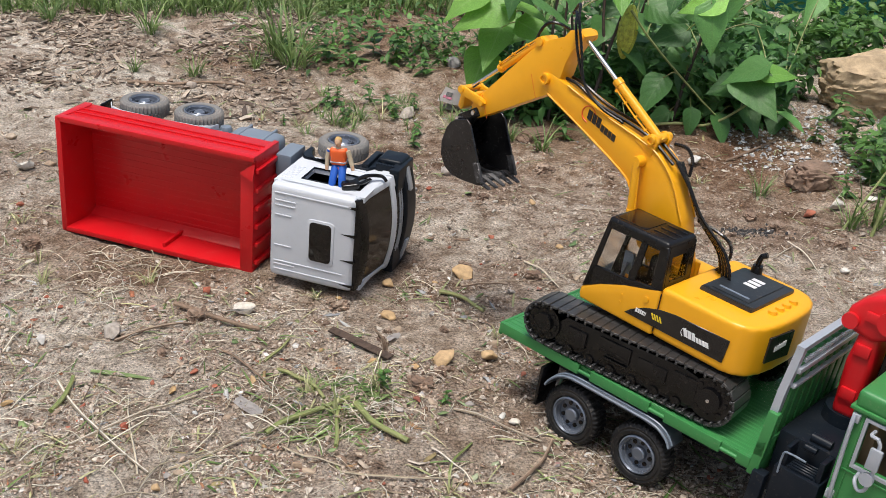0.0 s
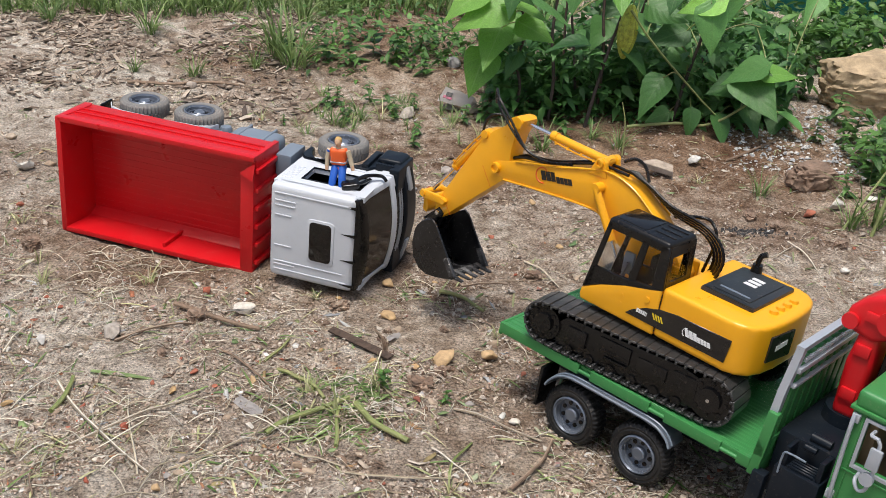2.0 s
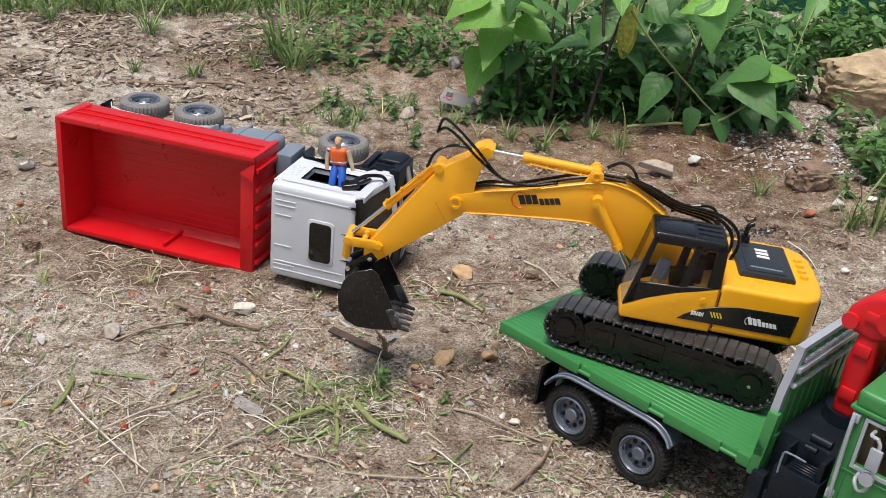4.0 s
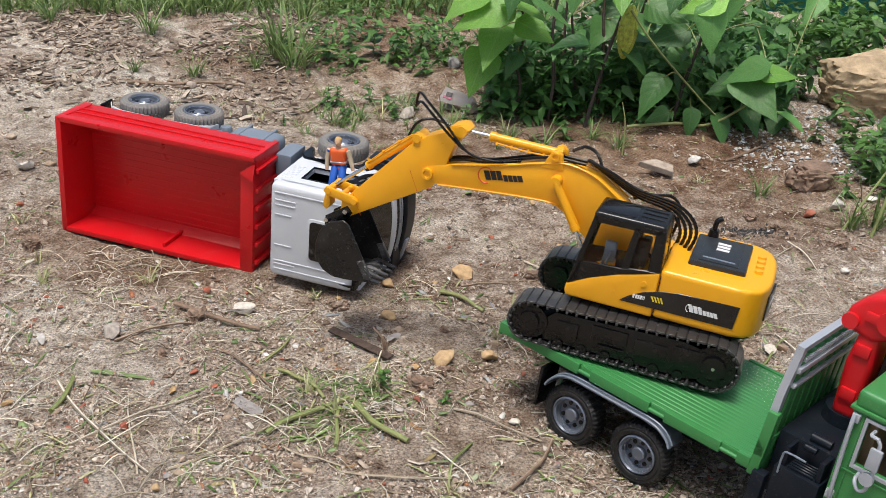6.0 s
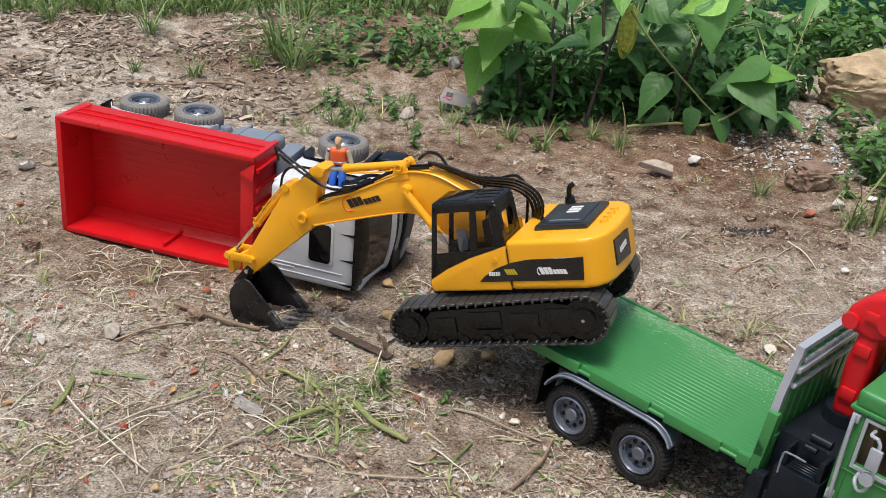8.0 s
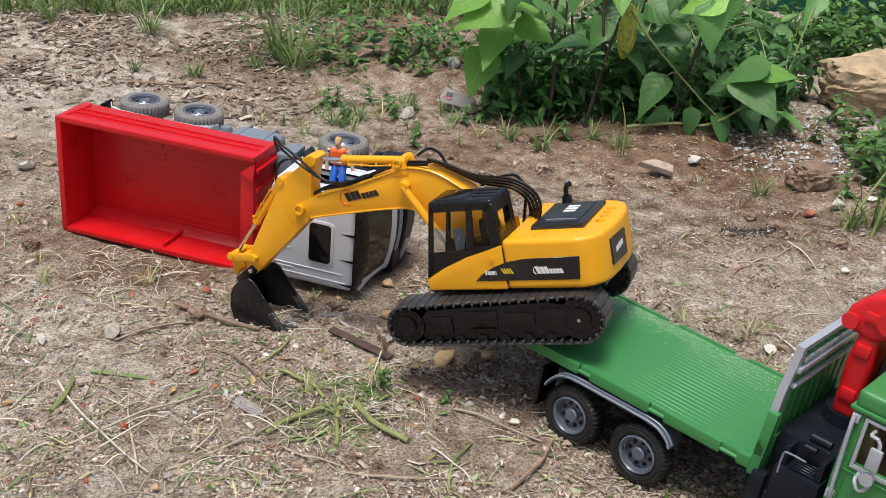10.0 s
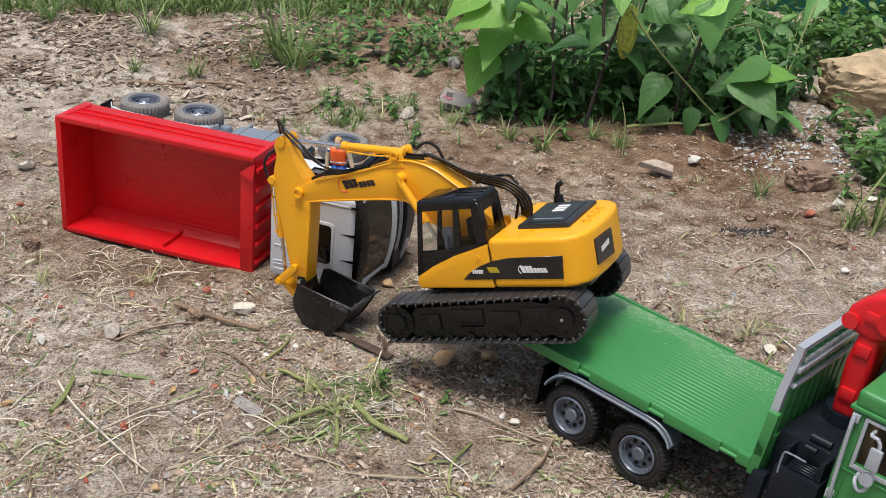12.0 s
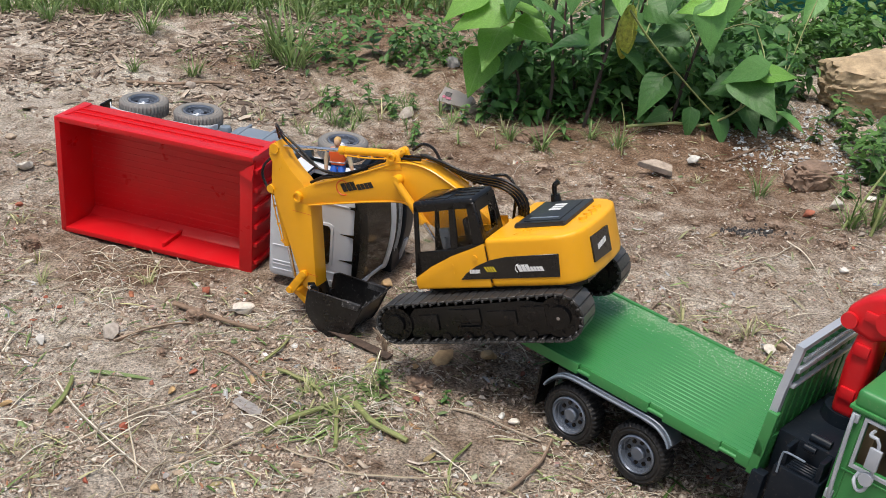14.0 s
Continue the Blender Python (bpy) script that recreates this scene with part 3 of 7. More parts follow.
    for y, a, b in ((0.134, 0.004, 0.108), (0.124, 0.004, 0.035), (0.1175, 0.004, 0.035), (0.036, 0.004, 0.035), (0.029, 0.004, 0.105), (0.0405, 0.004, 0.1), (0.1045, 0.004, 0.03), (0.0625, 0.004, 0.03)):
        box(bm, (x0 + a + 0.003, y - 0.0009, zr - 0.001), (x0 + b, y + 0.0009, zr + 0.0009), 0.0006)
    pieces("roof_rib", bm, M["white"], roof)
    bm = bm_new()
    prism_z(bm, rounded(0.3650, 0.0490, 0.4010, 0.1080, 0.006), zr - 0.002, zr + 0.0012, 0.0008, 2)
    part("hatch_surround", bm, M["white"], roof)
    bm = bm_new()
    prism_z(bm, rounded(0.3685, 0.0520, 0.3975, 0.1045, 0.005), zr - 0.001, zr + 0.0022, 0.0008, 2)
    part("roof_hatch", bm, M["dark_glass"], roof, "glossy black roof hatch")
    for y in (0.134, 0.0965, 0.061, 0.027):
        bm = bm_new()
        v = [bm.verts.new(p) for p in ((0.409, y, zr + 0.0004), (0.4285, y - 0.0022, zr + 0.0006), (0.4285, y + 0.0022, zr + 0.0006), (0.4285, y, zr - 0.006), (0.412, y, zr - 0.001))]
        bmesh.ops.convex_hull(bm, input=v)
        part("visor_bracket", bm, M["black"], roof)
    # side doors: plates with a window opening
    for y0, y1 in ((0.1385, 0.1452), (0.0176, 0.0243)):
        bm = bm_new()
        framed(bm, (x0, 0.066, 0.4335, zr - 0.012), (0.343, 0.1000, 0.4195, 0.1385), y0, y1)
        side = part("cab_side", bm, M["white"], t)
        bm = bm_new()
        yy = y1 if y1 > 0.1 else y0
        framed(bm, (0.3418, 0.0988, 0.4207, 0.1397), (0.3435, 0.1005, 0.4190, 0.1380), yy - 0.0008, yy + 0.0008)
        part("window_seal", bm, M["black"], side)
        bm = bm_new()
        box(bm, (0.3885, yy - 0.0008, 0.0785), (0.4045, yy + 0.0012, 0.0835), 0.0006)
        part("door_handle", bm, M["white"], side)
        bm = bm_new()
        for k in range(7):
            box(bm, (x0 + 0.004, yy - 0.0006, 0.104 + k * 0.0062), (x0 + 0.019, yy + 0.0008, 0.1065 + k * 0.0062), 0.0004, 1)
        pieces("vent_slat", bm, M["white"], side)
    bm = bm_new()
    box(bm, (x0, 0.0243, 0.066), (x0 + 0.005, 0.1385, zr - 0.006), 0.001)
    part("cab_back", bm, M["white"], t)
    bm = bm_new()
    for k in range(6):
        box(bm, (x0 - 0.005, 0.118 + 0.0002 * k, 0.078 + k * 0.012), (x0 - 0.0002, 0.1405, 0.085 + k * 0.012), 0.001)
    pieces("air_filter_slat", bm, M["navy"], t)
    bm = bm_new()
    box(bm, (x0 + 0.005, 0.0245, 0.066), (0.43, 0.138, 0.072), 0.001)
    part("cab_floor", bm, M["black"], t)
    for y in (0.045, 0.098):
        bm = bm_new()
        box(bm, (0.335, y, 0.073), (0.372, y + 0.03, 0.086), 0.003)
        box(bm, (0.328, y, 0.08), (0.338, y + 0.03, 0.125), 0.003)
        part("seat", bm, M["black"], t)
    # front: visor, windscreen in its frame, white band, grille, bumper
    bm = bm_new()
    prism(bm, [(x1 - 0.002, zr - 0.003), (x1 + 0.006, zr - 0.004), (0.4385, zr - 0.017), (0.4360, zr - 0.019), (x1 - 0.002, zr - 0.012)], ya + 0.001, yb - 0.001, 0.001)
    part("sun_visor", bm, M["black"], t, "matt black sun visor")
    bm = bm_new()
    prism(bm, [(0.4285, 0.156), (0.4315, 0.156), (0.4445, 0.088), (0.4410, 0.088)], ya + 0.006, yb - 0.006, 0.0005, 1)
    part("windscreen", bm, M["dark_glass"], t, "dark glossy windscreen")
    for y0, y1 in ((ya - 0.0005, ya + 0.007), (yb - 0.007, yb + 0.0005)):
        bm = bm_new()
        prism(bm, [(0.4240, 0.160), (0.4325, 0.158), (0.4465, 0.086), (0.430, 0.086)], y0, y1, 0.0015)
        part("windscreen_pillar", bm, M["white"], t)
    bm = bm_new()
    prism(bm, [(0.430, 0.0875), (0.4462, 0.0875), (0.4490, 0.080), (0.430, 0.078)], ya - 0.002, yb + 0.002, 0.0015)
    part("front_band", bm, M["white"], t)
    bm = bm_new()
    prism(bm, [(0.425, 0.0785), (0.4470, 0.0785), (0.4490, 0.056), (0.425, 0.054)], ya + 0.004, yb - 0.004, 0.001)
    grille = part("grille", bm, M["black"], t)
    for y0, y1 in ((ya - 0.003, ya + 0.012), (yb - 0.012, yb + 0.003)):
        bm = bm_new()
        prism(bm, [(0.424, 0.079), (0.4480, 0.079), (0.4505, 0.055), (0.424, 0.053)], y0, y1, 0.002)
        part("corner_panel", bm, M["white"], t)
    bm = bm_new()
    for z in (0.0615, 0.068):
        box(bm, (0.4475, ya + 0.014, z), (0.4500, yb - 0.014, z + 0.0016), 0.0005)
    pieces("grille_bar", bm, M["silver"], grille)
    bm = bm_new()
    prism(bm, [(0.41, 0.055), (0.4525, 0.0545), (0.4545, 0.024), (0.448, 0.018), (0.41, 0.020)], 0.006, 0.157, 0.005, 3)
    bumper = part("bumper", bm, M["navy"], t)
    for y in (0.030, 0.133):
        bm = bm_new()
        box(bm, (0.4520, y - 0.016, 0.0375), (0.4565, y + 0.016, 0.0475), 0.0015)
        part("headlight", bm, M["silver"], bumper, "pale moulded headlight")
    # wheel arches and the entry steps
    for s, (y0, y1) in ((1, (0.120, 0.1545)), (-1, (0.008, 0.043))):
        bm = bm_new()
        arch = [(0.3585 + 0.040 * math.cos(radians(a)), 0.0441 + 0.040 * math.sin(radians(a))) for a in range(0, 181, 15)]
        prism(bm, [(0.4140, 0.040)] + [(0.4140, 0.0640), (0.404, 0.0790), (0.318, 0.0790), (0.311, 0.068), (0.311, 0.040)] + arch[::-1], y0, y1 - 0.006, 0.0015, 1)
        guard = part("wheel_arch", bm, M["navy"], t)
        for k in range(3):
            bm = bm_new()
            box(bm, (0.405 + 0.004 * k, y0, 0.0300 + k * 0.017), (0.430 + 0.004 * k, y1, 0.0345 + k * 0.017), 0.0008)
            for q in range(5):
                yy = y1 if s > 0 else y0
                box(bm, (0.4075 + 0.004 * k + q * 0.0044, yy - 0.0006, 0.0302 + k * 0.017), (0.4098 + 0.004 * k + q * 0.0044, yy + 0.0006, 0.0343 + k * 0.017))
            part("step", bm, M["navy"], guard)
        bm = bm_new()
        box(bm, (0.3965, y0, 0.024), (0.4050, y1 - 0.001, 0.075), 0.002)
        box(bm, (0.4340, y0, 0.020), (0.4480, y1 - 0.001, 0.076), 0.003)
        part("step_frame", bm, M["navy"], guard)
    # loose mirror arm over the door window
    bm = bm_new()
    tube(bm, [(0.402, 0.1475, 0.140), (0.410, 0.1530, 0.128), (0.418, 0.1540, 0.110), (0.432, 0.1520, 0.098), (0.441, 0.1500, 0.104)], 0.0027, 0.0022, 8)
    tube(bm, [(0.404, 0.1500, 0.140), (0.416, 0.1500, 0.128), (0.421, 0.1490, 0.108)], 0.0028, 0.0022, 8)
    arm = part("mirror_arm", bm, M["black"], t)
    bm = bm_new()
    box(bm, (-0.011, -0.004, -0.007), (0.011, 0.004, 0.007), 0.003, 3)
    part("mirror_head", bm, M["black"], arm, m=pose(0.4070, 0.1500, 0.1385, 15, 25, 10))
    # the front is bowed across the cab's width
    for ob in [c for c in t.children_recursive if c.name.split(".")[0] in ("sun_visor", "windscreen", "windscreen_pillar", "front_band", "grille", "grille_bar", "corner_panel", "bumper", "headlight")]:
        bm = bm_new()
        bm.from_mesh(ob.data)
        for k in range(1, 14):
            bmesh.ops.bisect_plane(bm, geom=bm.verts[:] + bm.edges[:] + bm.faces[:], plane_co=(0, 0.006 + k * 0.0108, 0), plane_no=(0, 1, 0))
        for v in bm.verts:
            q = (v.co.y - 0.0814) / 0.0628
            v.co.x -= max(0.0, min(1.0, (v.co.x - 0.422) / 0.018)) * (0.010 * min(q * q, 1.3) - 0.003)
        bm.to_mesh(ob.data)
        bm.free()
    return t


TIPPER = build_tipper()


def build_figure():
    """The toy driver, one plain mesh, upright in the door window."""
    bm = bm_new()
    marks = []

    def seg(slot, *calls):
        before = len(bm.faces)
        for call in calls:
            call()
        bm.faces.ensure_lookup_table()
        marks.append((before, len(bm.faces), slot))

    def blob(c, r):
        bmesh.ops.create_uvsphere(bm, u_segments=14, v_segments=10, radius=1.0, matrix=Matrix.Translation(c) @ Matrix.Diagonal((*r, 1)))

    def limb(pts, r, r2):
        return lambda: tube(bm, pts, r, r2, 10, 4)

    seg(0, limb([(-0.0062, -0.016, -0.040), (-0.0070, -0.014, -0.018), (-0.0056, -0.004, -0.001), (-0.005, 0, 0.003)], 0.0048, 0.0062), limb([(0.0062, -0.016, -0.040), (0.0074, -0.014, -0.018), (0.0056, -0.004, -0.001), (0.005, 0, 0.003)], 0.0048, 0.0062), lambda: box(bm, (-0.0095, -0.0055, -0.002), (0.0095, 0.0055, 0.0065), 0.003, 2))
    seg(1, lambda: box(bm, (-0.0112, -0.0066, 0.0062), (0.0112, 0.0062, 0.0310), 0.0042, 3), lambda: box(bm, (-0.0125, -0.0058, 0.018), (0.0125, 0.0056, 0.0315), 0.004, 3))
    seg(2, limb([(-0.0135, 0, 0.0285), (-0.0170, -0.001, 0.016), (-0.0172, -0.004, 0.004)], 0.0038, 0.0030), limb([(0.0135, 0, 0.0285), (0.0175, -0.001, 0.016), (0.0205, -0.004, 0.006)], 0.0038, 0.0030), limb([(0, 0, 0.029), (0, 0, 0.034)], 0.0042, 0.0038))
    seg(3, limb([(-0.0172, -0.004, 0.005), (-0.0170, -0.006, -0.002)], 0.0030, 0.0024), limb([(0.0205, -0.004, 0.007), (0.0225, -0.006, 0.001)], 0.0030, 0.0024), lambda: blob((0, -0.001, 0.0405), (0.0050, 0.0054, 0.0066)), lambda: blob((0, -0.0062, 0.0400), (0.0009, 0.0012, 0.0014)))
    seg(4, lambda: blob((0, 0.0008, 0.0430), (0.0055, 0.0056, 0.0055)))
    seg(5, lambda: box(bm, (-0.0116, -0.0071, 0.0105), (0.0116, 0.0066, 0.0125), 0.0004, 1))
    bm.faces.ensure_lookup_table()
    for a, b, slot in marks:
        for i in range(a, b):
            bm.faces[i].material_index = slot
    spot = RED @ Vector((0.3900, 0.1475, 0.1250))
    return solo("toy_figure", bm, [M["jeans"], M["vest"], M["shirt"], M["skin"], M["hair"], M["silver"]], "toy driver figure in orange vest standing in the cab window", "toy figure", Matrix.Translation(spot) @ pose(-0.003, 0, 0.0160, 4, -2, -12) @ Matrix.Scale(0.86, 4))


build_figure()


# ---- the green flatbed truck with its red crane ----
def build_flatbed():
    t = thing("flatbed_truck", "green toy flatbed truck with a red crane behind its cab", "toy truck", GREEN)
    L, W, ZT = 0.2950, 0.172, 0.0935
    # deck: boards lengthways, each a slat; side rail with three hinge notches
    bm = bm_new()
    box(bm, (0.002, 0.003, ZT - 0.010), (L, W - 0.003, ZT - 0.0009), 0.0006)
    deck = part("deck", bm, M["green"], t)
    n = 24
    bm = bm_new()
    w = (W - 0.008) / n
    box(bm, (0, -w * 0.475, -0.0020), (L - 0.002, w * 0.475, 0), 0.00035, 1)
    slat = mesh_of("deck slat", bm, M["green"])
    for k in range(n):
        share("slat", slat, deck, pose(0.001, 0.004 + w * (k + 0.5), ZT))
    for s in (0, 1):
        y0, y1 = ((-0.001, 0.0038) if s == 0 else (W - 0.0038, W + 0.001))
        edges = [0.0, 0.1020, 0.1165, 0.1860, 0.2035, 0.2645, 0.2820, L]
        for a, b in zip(edges[::2], edges[1::2]):
            bm = bm_new()
            box(bm, (a, y0, ZT - 0.0105), (b, y1, ZT + 0.0012), 0.0010)
            part("side_rail", bm, M["green"], deck)
        for a, b in zip(edges[1:-1:2], edges[2:-1:2]):
            bm = bm_new()
            cyl(bm, (a - 0.001, (y0 + y1) / 2, ZT - 0.0065), (b + 0.001, (y0 + y1) / 2, ZT - 0.0065), 0.0022)
            part("hinge_pin", bm, M["green"], deck)
    bm = bm_new()
    box(bm, (-0.002, 0.0, ZT - 0.0135), (0.0015, W, ZT + 0.0006), 0.001)
    part("rear_rail", bm, M["green"], deck)
    # headboard: green slotted panel with a silver frame on its top half
    lean = 0.05
    X = lambda z: L + (z - ZT) * lean
    bm = bm_new()
    prism(bm, [(X(ZT - 0.014), ZT - 0.014), (X(ZT - 0.014) + 0.010, ZT - 0.014), (X(0.118) + 0.009, 0.118), (X(0.118), 0.118)], -0.001, W + 0.001, 0.001)
    head = part("headboard", bm, M["green"], t)
    for k in range(8):
        bm = bm_new()
        y = 0.0185 + k * (W - 0.037) / 8
        prism(bm, [(X(0.116), 0.116), (X(0.116) + 0.0075, 0.116), (X(0.200) + 0.0065, 0.200), (X(0.200), 0.200)], y, y + 0.0118, 0.0008)
        part("headboard_slat", bm, M["green"], head)
    for y0 in (-0.001, W - 0.007):
        bm = bm_new()
        prism(bm, [(X(0.10), 0.10), (X(0.10) + 0.010, 0.10), (X(0.147) + 0.010, 0.147), (X(0.147), 0.147)], y0, y0 + 0.008, 0.001)
        part("headboard_post", bm, M["green"], head)
    bm = bm_new()
    prof = [(0.0065, 0.146), (0.0065, 0.168), (0.0140, 0.2050), (0.0140, 0.2120)]
    ys = [(a, b) for a, b in prof] + [(W - a, b) for a, b in prof[::-1]]
    inner = [(y + (0.0045 if y < W / 2 else -0.0045), min(z, 0.2070)) for y, z in ys]
    rings = []
    for off in (-0.0005, 0.0068):
        rings.append(([bm.verts.new((X(z) + off, y - 0.003 if y < W / 2 else y + 0.003, z)) for y, z in ys], [bm.verts.new((X(z) + off, y, z)) for y, z in inner]))
    (a0, a1), (b0, b1) = rings
    for i in range(len(ys) - 1):
        bm.faces.new((a0[i], a0[i + 1], a1[i + 1], a1[i])), bm.faces.new((b0[i], b1[i], b1[i + 1], b0[i + 1]))
        bm.faces.new((a0[i], b0[i], b0[i + 1], a0[i + 1])), bm.faces.new((a1[i], a1[i + 1], b1[i + 1], b1[i]))
    for i in (0, -1):
        bm.faces.new((a0[i], a1[i], b1[i], b0[i]))
    bmesh.ops.recalc_face_normals(bm, faces=bm.faces)
    part("headboard_frame", bm, M["silver"], head, "silver-grey headboard frame")
    bm = bm_new()
    for z0, z1 in ((0.186, 0.1915), (0.1705, 0.174)):
        box(bm, (X(z0) + 0.0060, 0.012, z0), (X(z0) + 0.0105, W - 0.012, z1), 0.001)
    pieces("headboard_bar", bm, M["silver"], head)
    bm = bm_new()
    for k in range(34):
        box(bm, (X(0.195) + 0.0060, 0.020 + k * 0.004, 0.1955), (X(0.195) + 0.0092, 0.0215 + k * 0.004, 0.1995))
    pieces("mesh_bar", bm, M["silver"], head)
    # chassis, axles, wheels, mudguards, flaps
    bm = bm_new()
    for y in (0.055, 0.112):
        box(bm, (0.03, y - 0.006, 0.048), (0.48, y + 0.006, 0.080), 0.0015)
    for x in (0.05, 0.144, 0.24, 0.30):
        box(bm, (x - 0.005, 0.05, 0.052), (x + 0.005, 0.118, 0.074))
    for x in (0.1028, 0.1855, 0.415):
        cyl(bm, (x, 0.012, 0.033), (x, W - 0.012, 0.033), 0.006)
    part("chassis", bm, M["navy"], t)
    ws = make_wheel_meshes("flatbed", "tyre")
    for x in (0.1028, 0.1855, 0.415):
        put_wheel(ws, t, pose(x, 0.0, 0.033, 0, 40 + 900 * x), "black rubber tyre, soil on its sidewall")
        put_wheel(ws, t, pose(x, W, 0.033, 0, 10 + 900 * x, 180), "black rubber tyre, soil on its sidewall")
    for y0, y1 in ((-0.005, 0.024), (W - 0.024, W + 0.005)):
        bm = bm_new()
        line = [(0.0700, 0.0560), (0.0745, 0.0640), (0.0835, 0.0730), (0.0945, 0.0775), (0.1100, 0.0785), (0.1440, 0.0785), (0.1850, 0.0785), (0.2020, 0.0765), (0.2130, 0.0700), (0.2185, 0.0620)]
        prism(bm, line + [(x, z - 0.0024) for x, z in line[::-1]], y0, y1, 0.0007, 1)
        guard = part("mudguard", bm, M["guard"], t, "glossy dark grey mudguard over two wheels")
        bm = bm_new()
        yy = y0 if y0 < 0.05 else y1
        tube(bm, [(x, yy, z + 0.0002) for x, z in line], 0.0012, seg=6, steps=2)
        tube(bm, [(x, yy + (0.006 if yy < 0.05 else -0.006), z + 0.0008) for x, z in line], 0.0012, seg=6, steps=2)
        pieces("mudguard_lip", bm, M["steel_blue"], guard)
        bm = bm_new()
        box(bm, (0.0600, y0 + 0.002, 0.026), (0.0635, y1 + 0.004, 0.072), 0.001)
        part("mudflap", bm, M["black"], t)
    # tool carrier between deck and cab, with outrigger and a ribbed step box
    bm = bm_new()
    box(bm, (0.306, 0.018, 0.060), (0.362, W - 0.018, 0.126), 0.003)
    base = part("crane_base", bm, M["navy"], t)
    bm = bm_new()
    box(bm, (0.318, -0.004, 0.062), (0.361, 0.022, 0.104), 0.002)
    box(bm, (0.322, 0.000, 0.100), (0.326, 0.020, 0.124), 0.001)
    box(bm, (0.354, 0.000, 0.100), (0.359, 0.020, 0.124), 0.001)
    tools = part("step_box", bm, M["navy"], base)
    bm = bm_new()
    for k in range(5):
        box(bm, (0.328, 0.000 + k * 0.0042, 0.1035), (0.3525, 0.0022 + k * 0.0042, 0.107), 0.0007, 1)
    pieces("step_rib", bm, M["navy"], tools)
    bm = bm_new()
    cyl(bm, (0.333, 0.026, 0.129), (0.352, 0.026, 0.129), 0.0045)
    cyl(bm, (0.334, 0.012, 0.125), (0.345, 0.012, 0.125), 0.0032)
    pieces("pump", bm, M["navy"], base)
    bm = bm_new()
    box(bm, (0.3010, -0.006, 0.022), (0.3140, 0.006, 0.088), 0.002)
    box(bm, (0.2990, -0.010, 0.008), (0.3160, 0.010, 0.022), 0.003)
    leg = part("outrigger", bm, M["navy"], base)
    bm = bm_new()
    tube(bm, [(0.323, -0.0052, 0.098), (0.323, -0.0052, 0.116), (0.326, -0.0052, 0.121), (0.344, -0.0052, 0.121)], 0.0010, seg=6, steps=3)
    part("grab_bar", bm, M["steel_blue"], base)
    bm = bm_new()
    cyl(bm, (0.337, 0.087, 0.120), (0.337, 0.087, 0.138), 0.022, 0.020, 24)
    part("slew_ring", bm, M["navy"], base)
    # red crane: column, knuckle and black boss, folded jib in yellow
    bm = bm_new()
    prism(bm, [(0.3270, 0.136), (0.3480, 0.136), (0.3490, 0.190), (0.3460, 0.230), (0.3300, 0.230), (0.3250, 0.190)], 0.070, 0.104, 0.006, 3)
    col = part("crane_column", bm, M["crane_red"], t, "glossy red crane column")
    bm = bm_new()
    for z in (0.160, 0.205):
        box(bm, (0.3300, 0.067, z - 0.006), (0.3450, 0.071, z + 0.006), 0.002)
    pieces("column_lug", bm, M["crane_red"], col)
    bm = bm_new()
    prism(bm, [(0.318, 0.220), (0.342, 0.215), (0.372, 0.232), (0.376, 0.256), (0.356, 0.270), (0.329, 0.256), (0.313, 0.238)], 0.068, 0.106, 0.006, 3)
    knuckle = part("crane_knuckle", bm, M["crane_red"], t, "glossy red crane knuckle")
    for x, z, r in ((0.320, 0.229, 0.0075), (0.353, 0.240, 0.011), (0.357, 0.262, 0.008)):
        bm = bm_new()
        cyl(bm, (x, 0.064, z), (x, 0.110, z), r, seg=20)
        part("knuckle_pin", bm, M["crane_red"] if r != 0.008 else M["black"], knuckle)
    bm = bm_new()
    box(bm, (0.3310, 0.065, 0.234), (0.3450, 0.069, 0.244), 0.002)
    part("knuckle_lug", bm, M["crane_red"], knuckle)
    bm = bm_new()
    prism(bm, [(0.3515, 0.150), (0.3580, 0.150), (0.3605, 0.238), (0.3540, 0.238)], 0.082, 0.094, 0.002)
    part("lift_cylinder", bm, M["black"], t)
    bm = bm_new()
    prism(bm, [(0.3180, 0.130), (0.3600, 0.130), (0.3625, 0.208), (0.3210, 0.208)], 0.114, 0.150, 0.005, 3)
    jib = part("crane_jib", bm, M["chain_yellow"], t, "bright yellow folded crane jib")
    for k in range(5):
        bm = bm_new()
        box(bm, (0.3330, 0.112, 0.140 + k * 0.014), (0.3640, 0.154, 0.145 + k * 0.014), 0.0012, 1)
        part("jib_rib", bm, M["chain_yellow"], jib)
    # cab: shell with door, window, roof, grab rails and mirror
    a, b = 0.3655, 0.4850
    bm = bm_new()
    framed(bm, (a, 0.082, b, 0.190), (0.3800, 0.138, 0.4500, 0.182), 0.000, 0.006)
    s1 = part("cab_side", bm, M["green"], t)
    bm = bm_new()
    framed(bm, (a, 0.082, b, 0.190), (0.3800, 0.138, 0.4500, 0.182), W - 0.006, W)
    part("cab_side", bm, M["green"], t)
    bm = bm_new()
    box(bm, (a - 0.001, -0.001, 0.188), (b + 0.002, W + 0.001, 0.206), 0.006, 4)
    roof = part("cab_roof", bm, M["green"], t)
    bm = bm_new()
    box(bm, (a - 0.003, -0.003, 0.187), (b + 0.003, W + 0.003, 0.1905), 0.0012)
    part("roof_gutter", bm, M["green"], roof)
    bm = bm_new()
    box(bm, (a + 0.0002, 0.006, 0.082), (a + 0.006, W - 0.006, 0.188), 0.001)
    part("cab_back", bm, M["green"], t)
    bm = bm_new()
    box(bm, (b - 0.006, 0.006, 0.082), (b, W - 0.006, 0.135), 0.001)
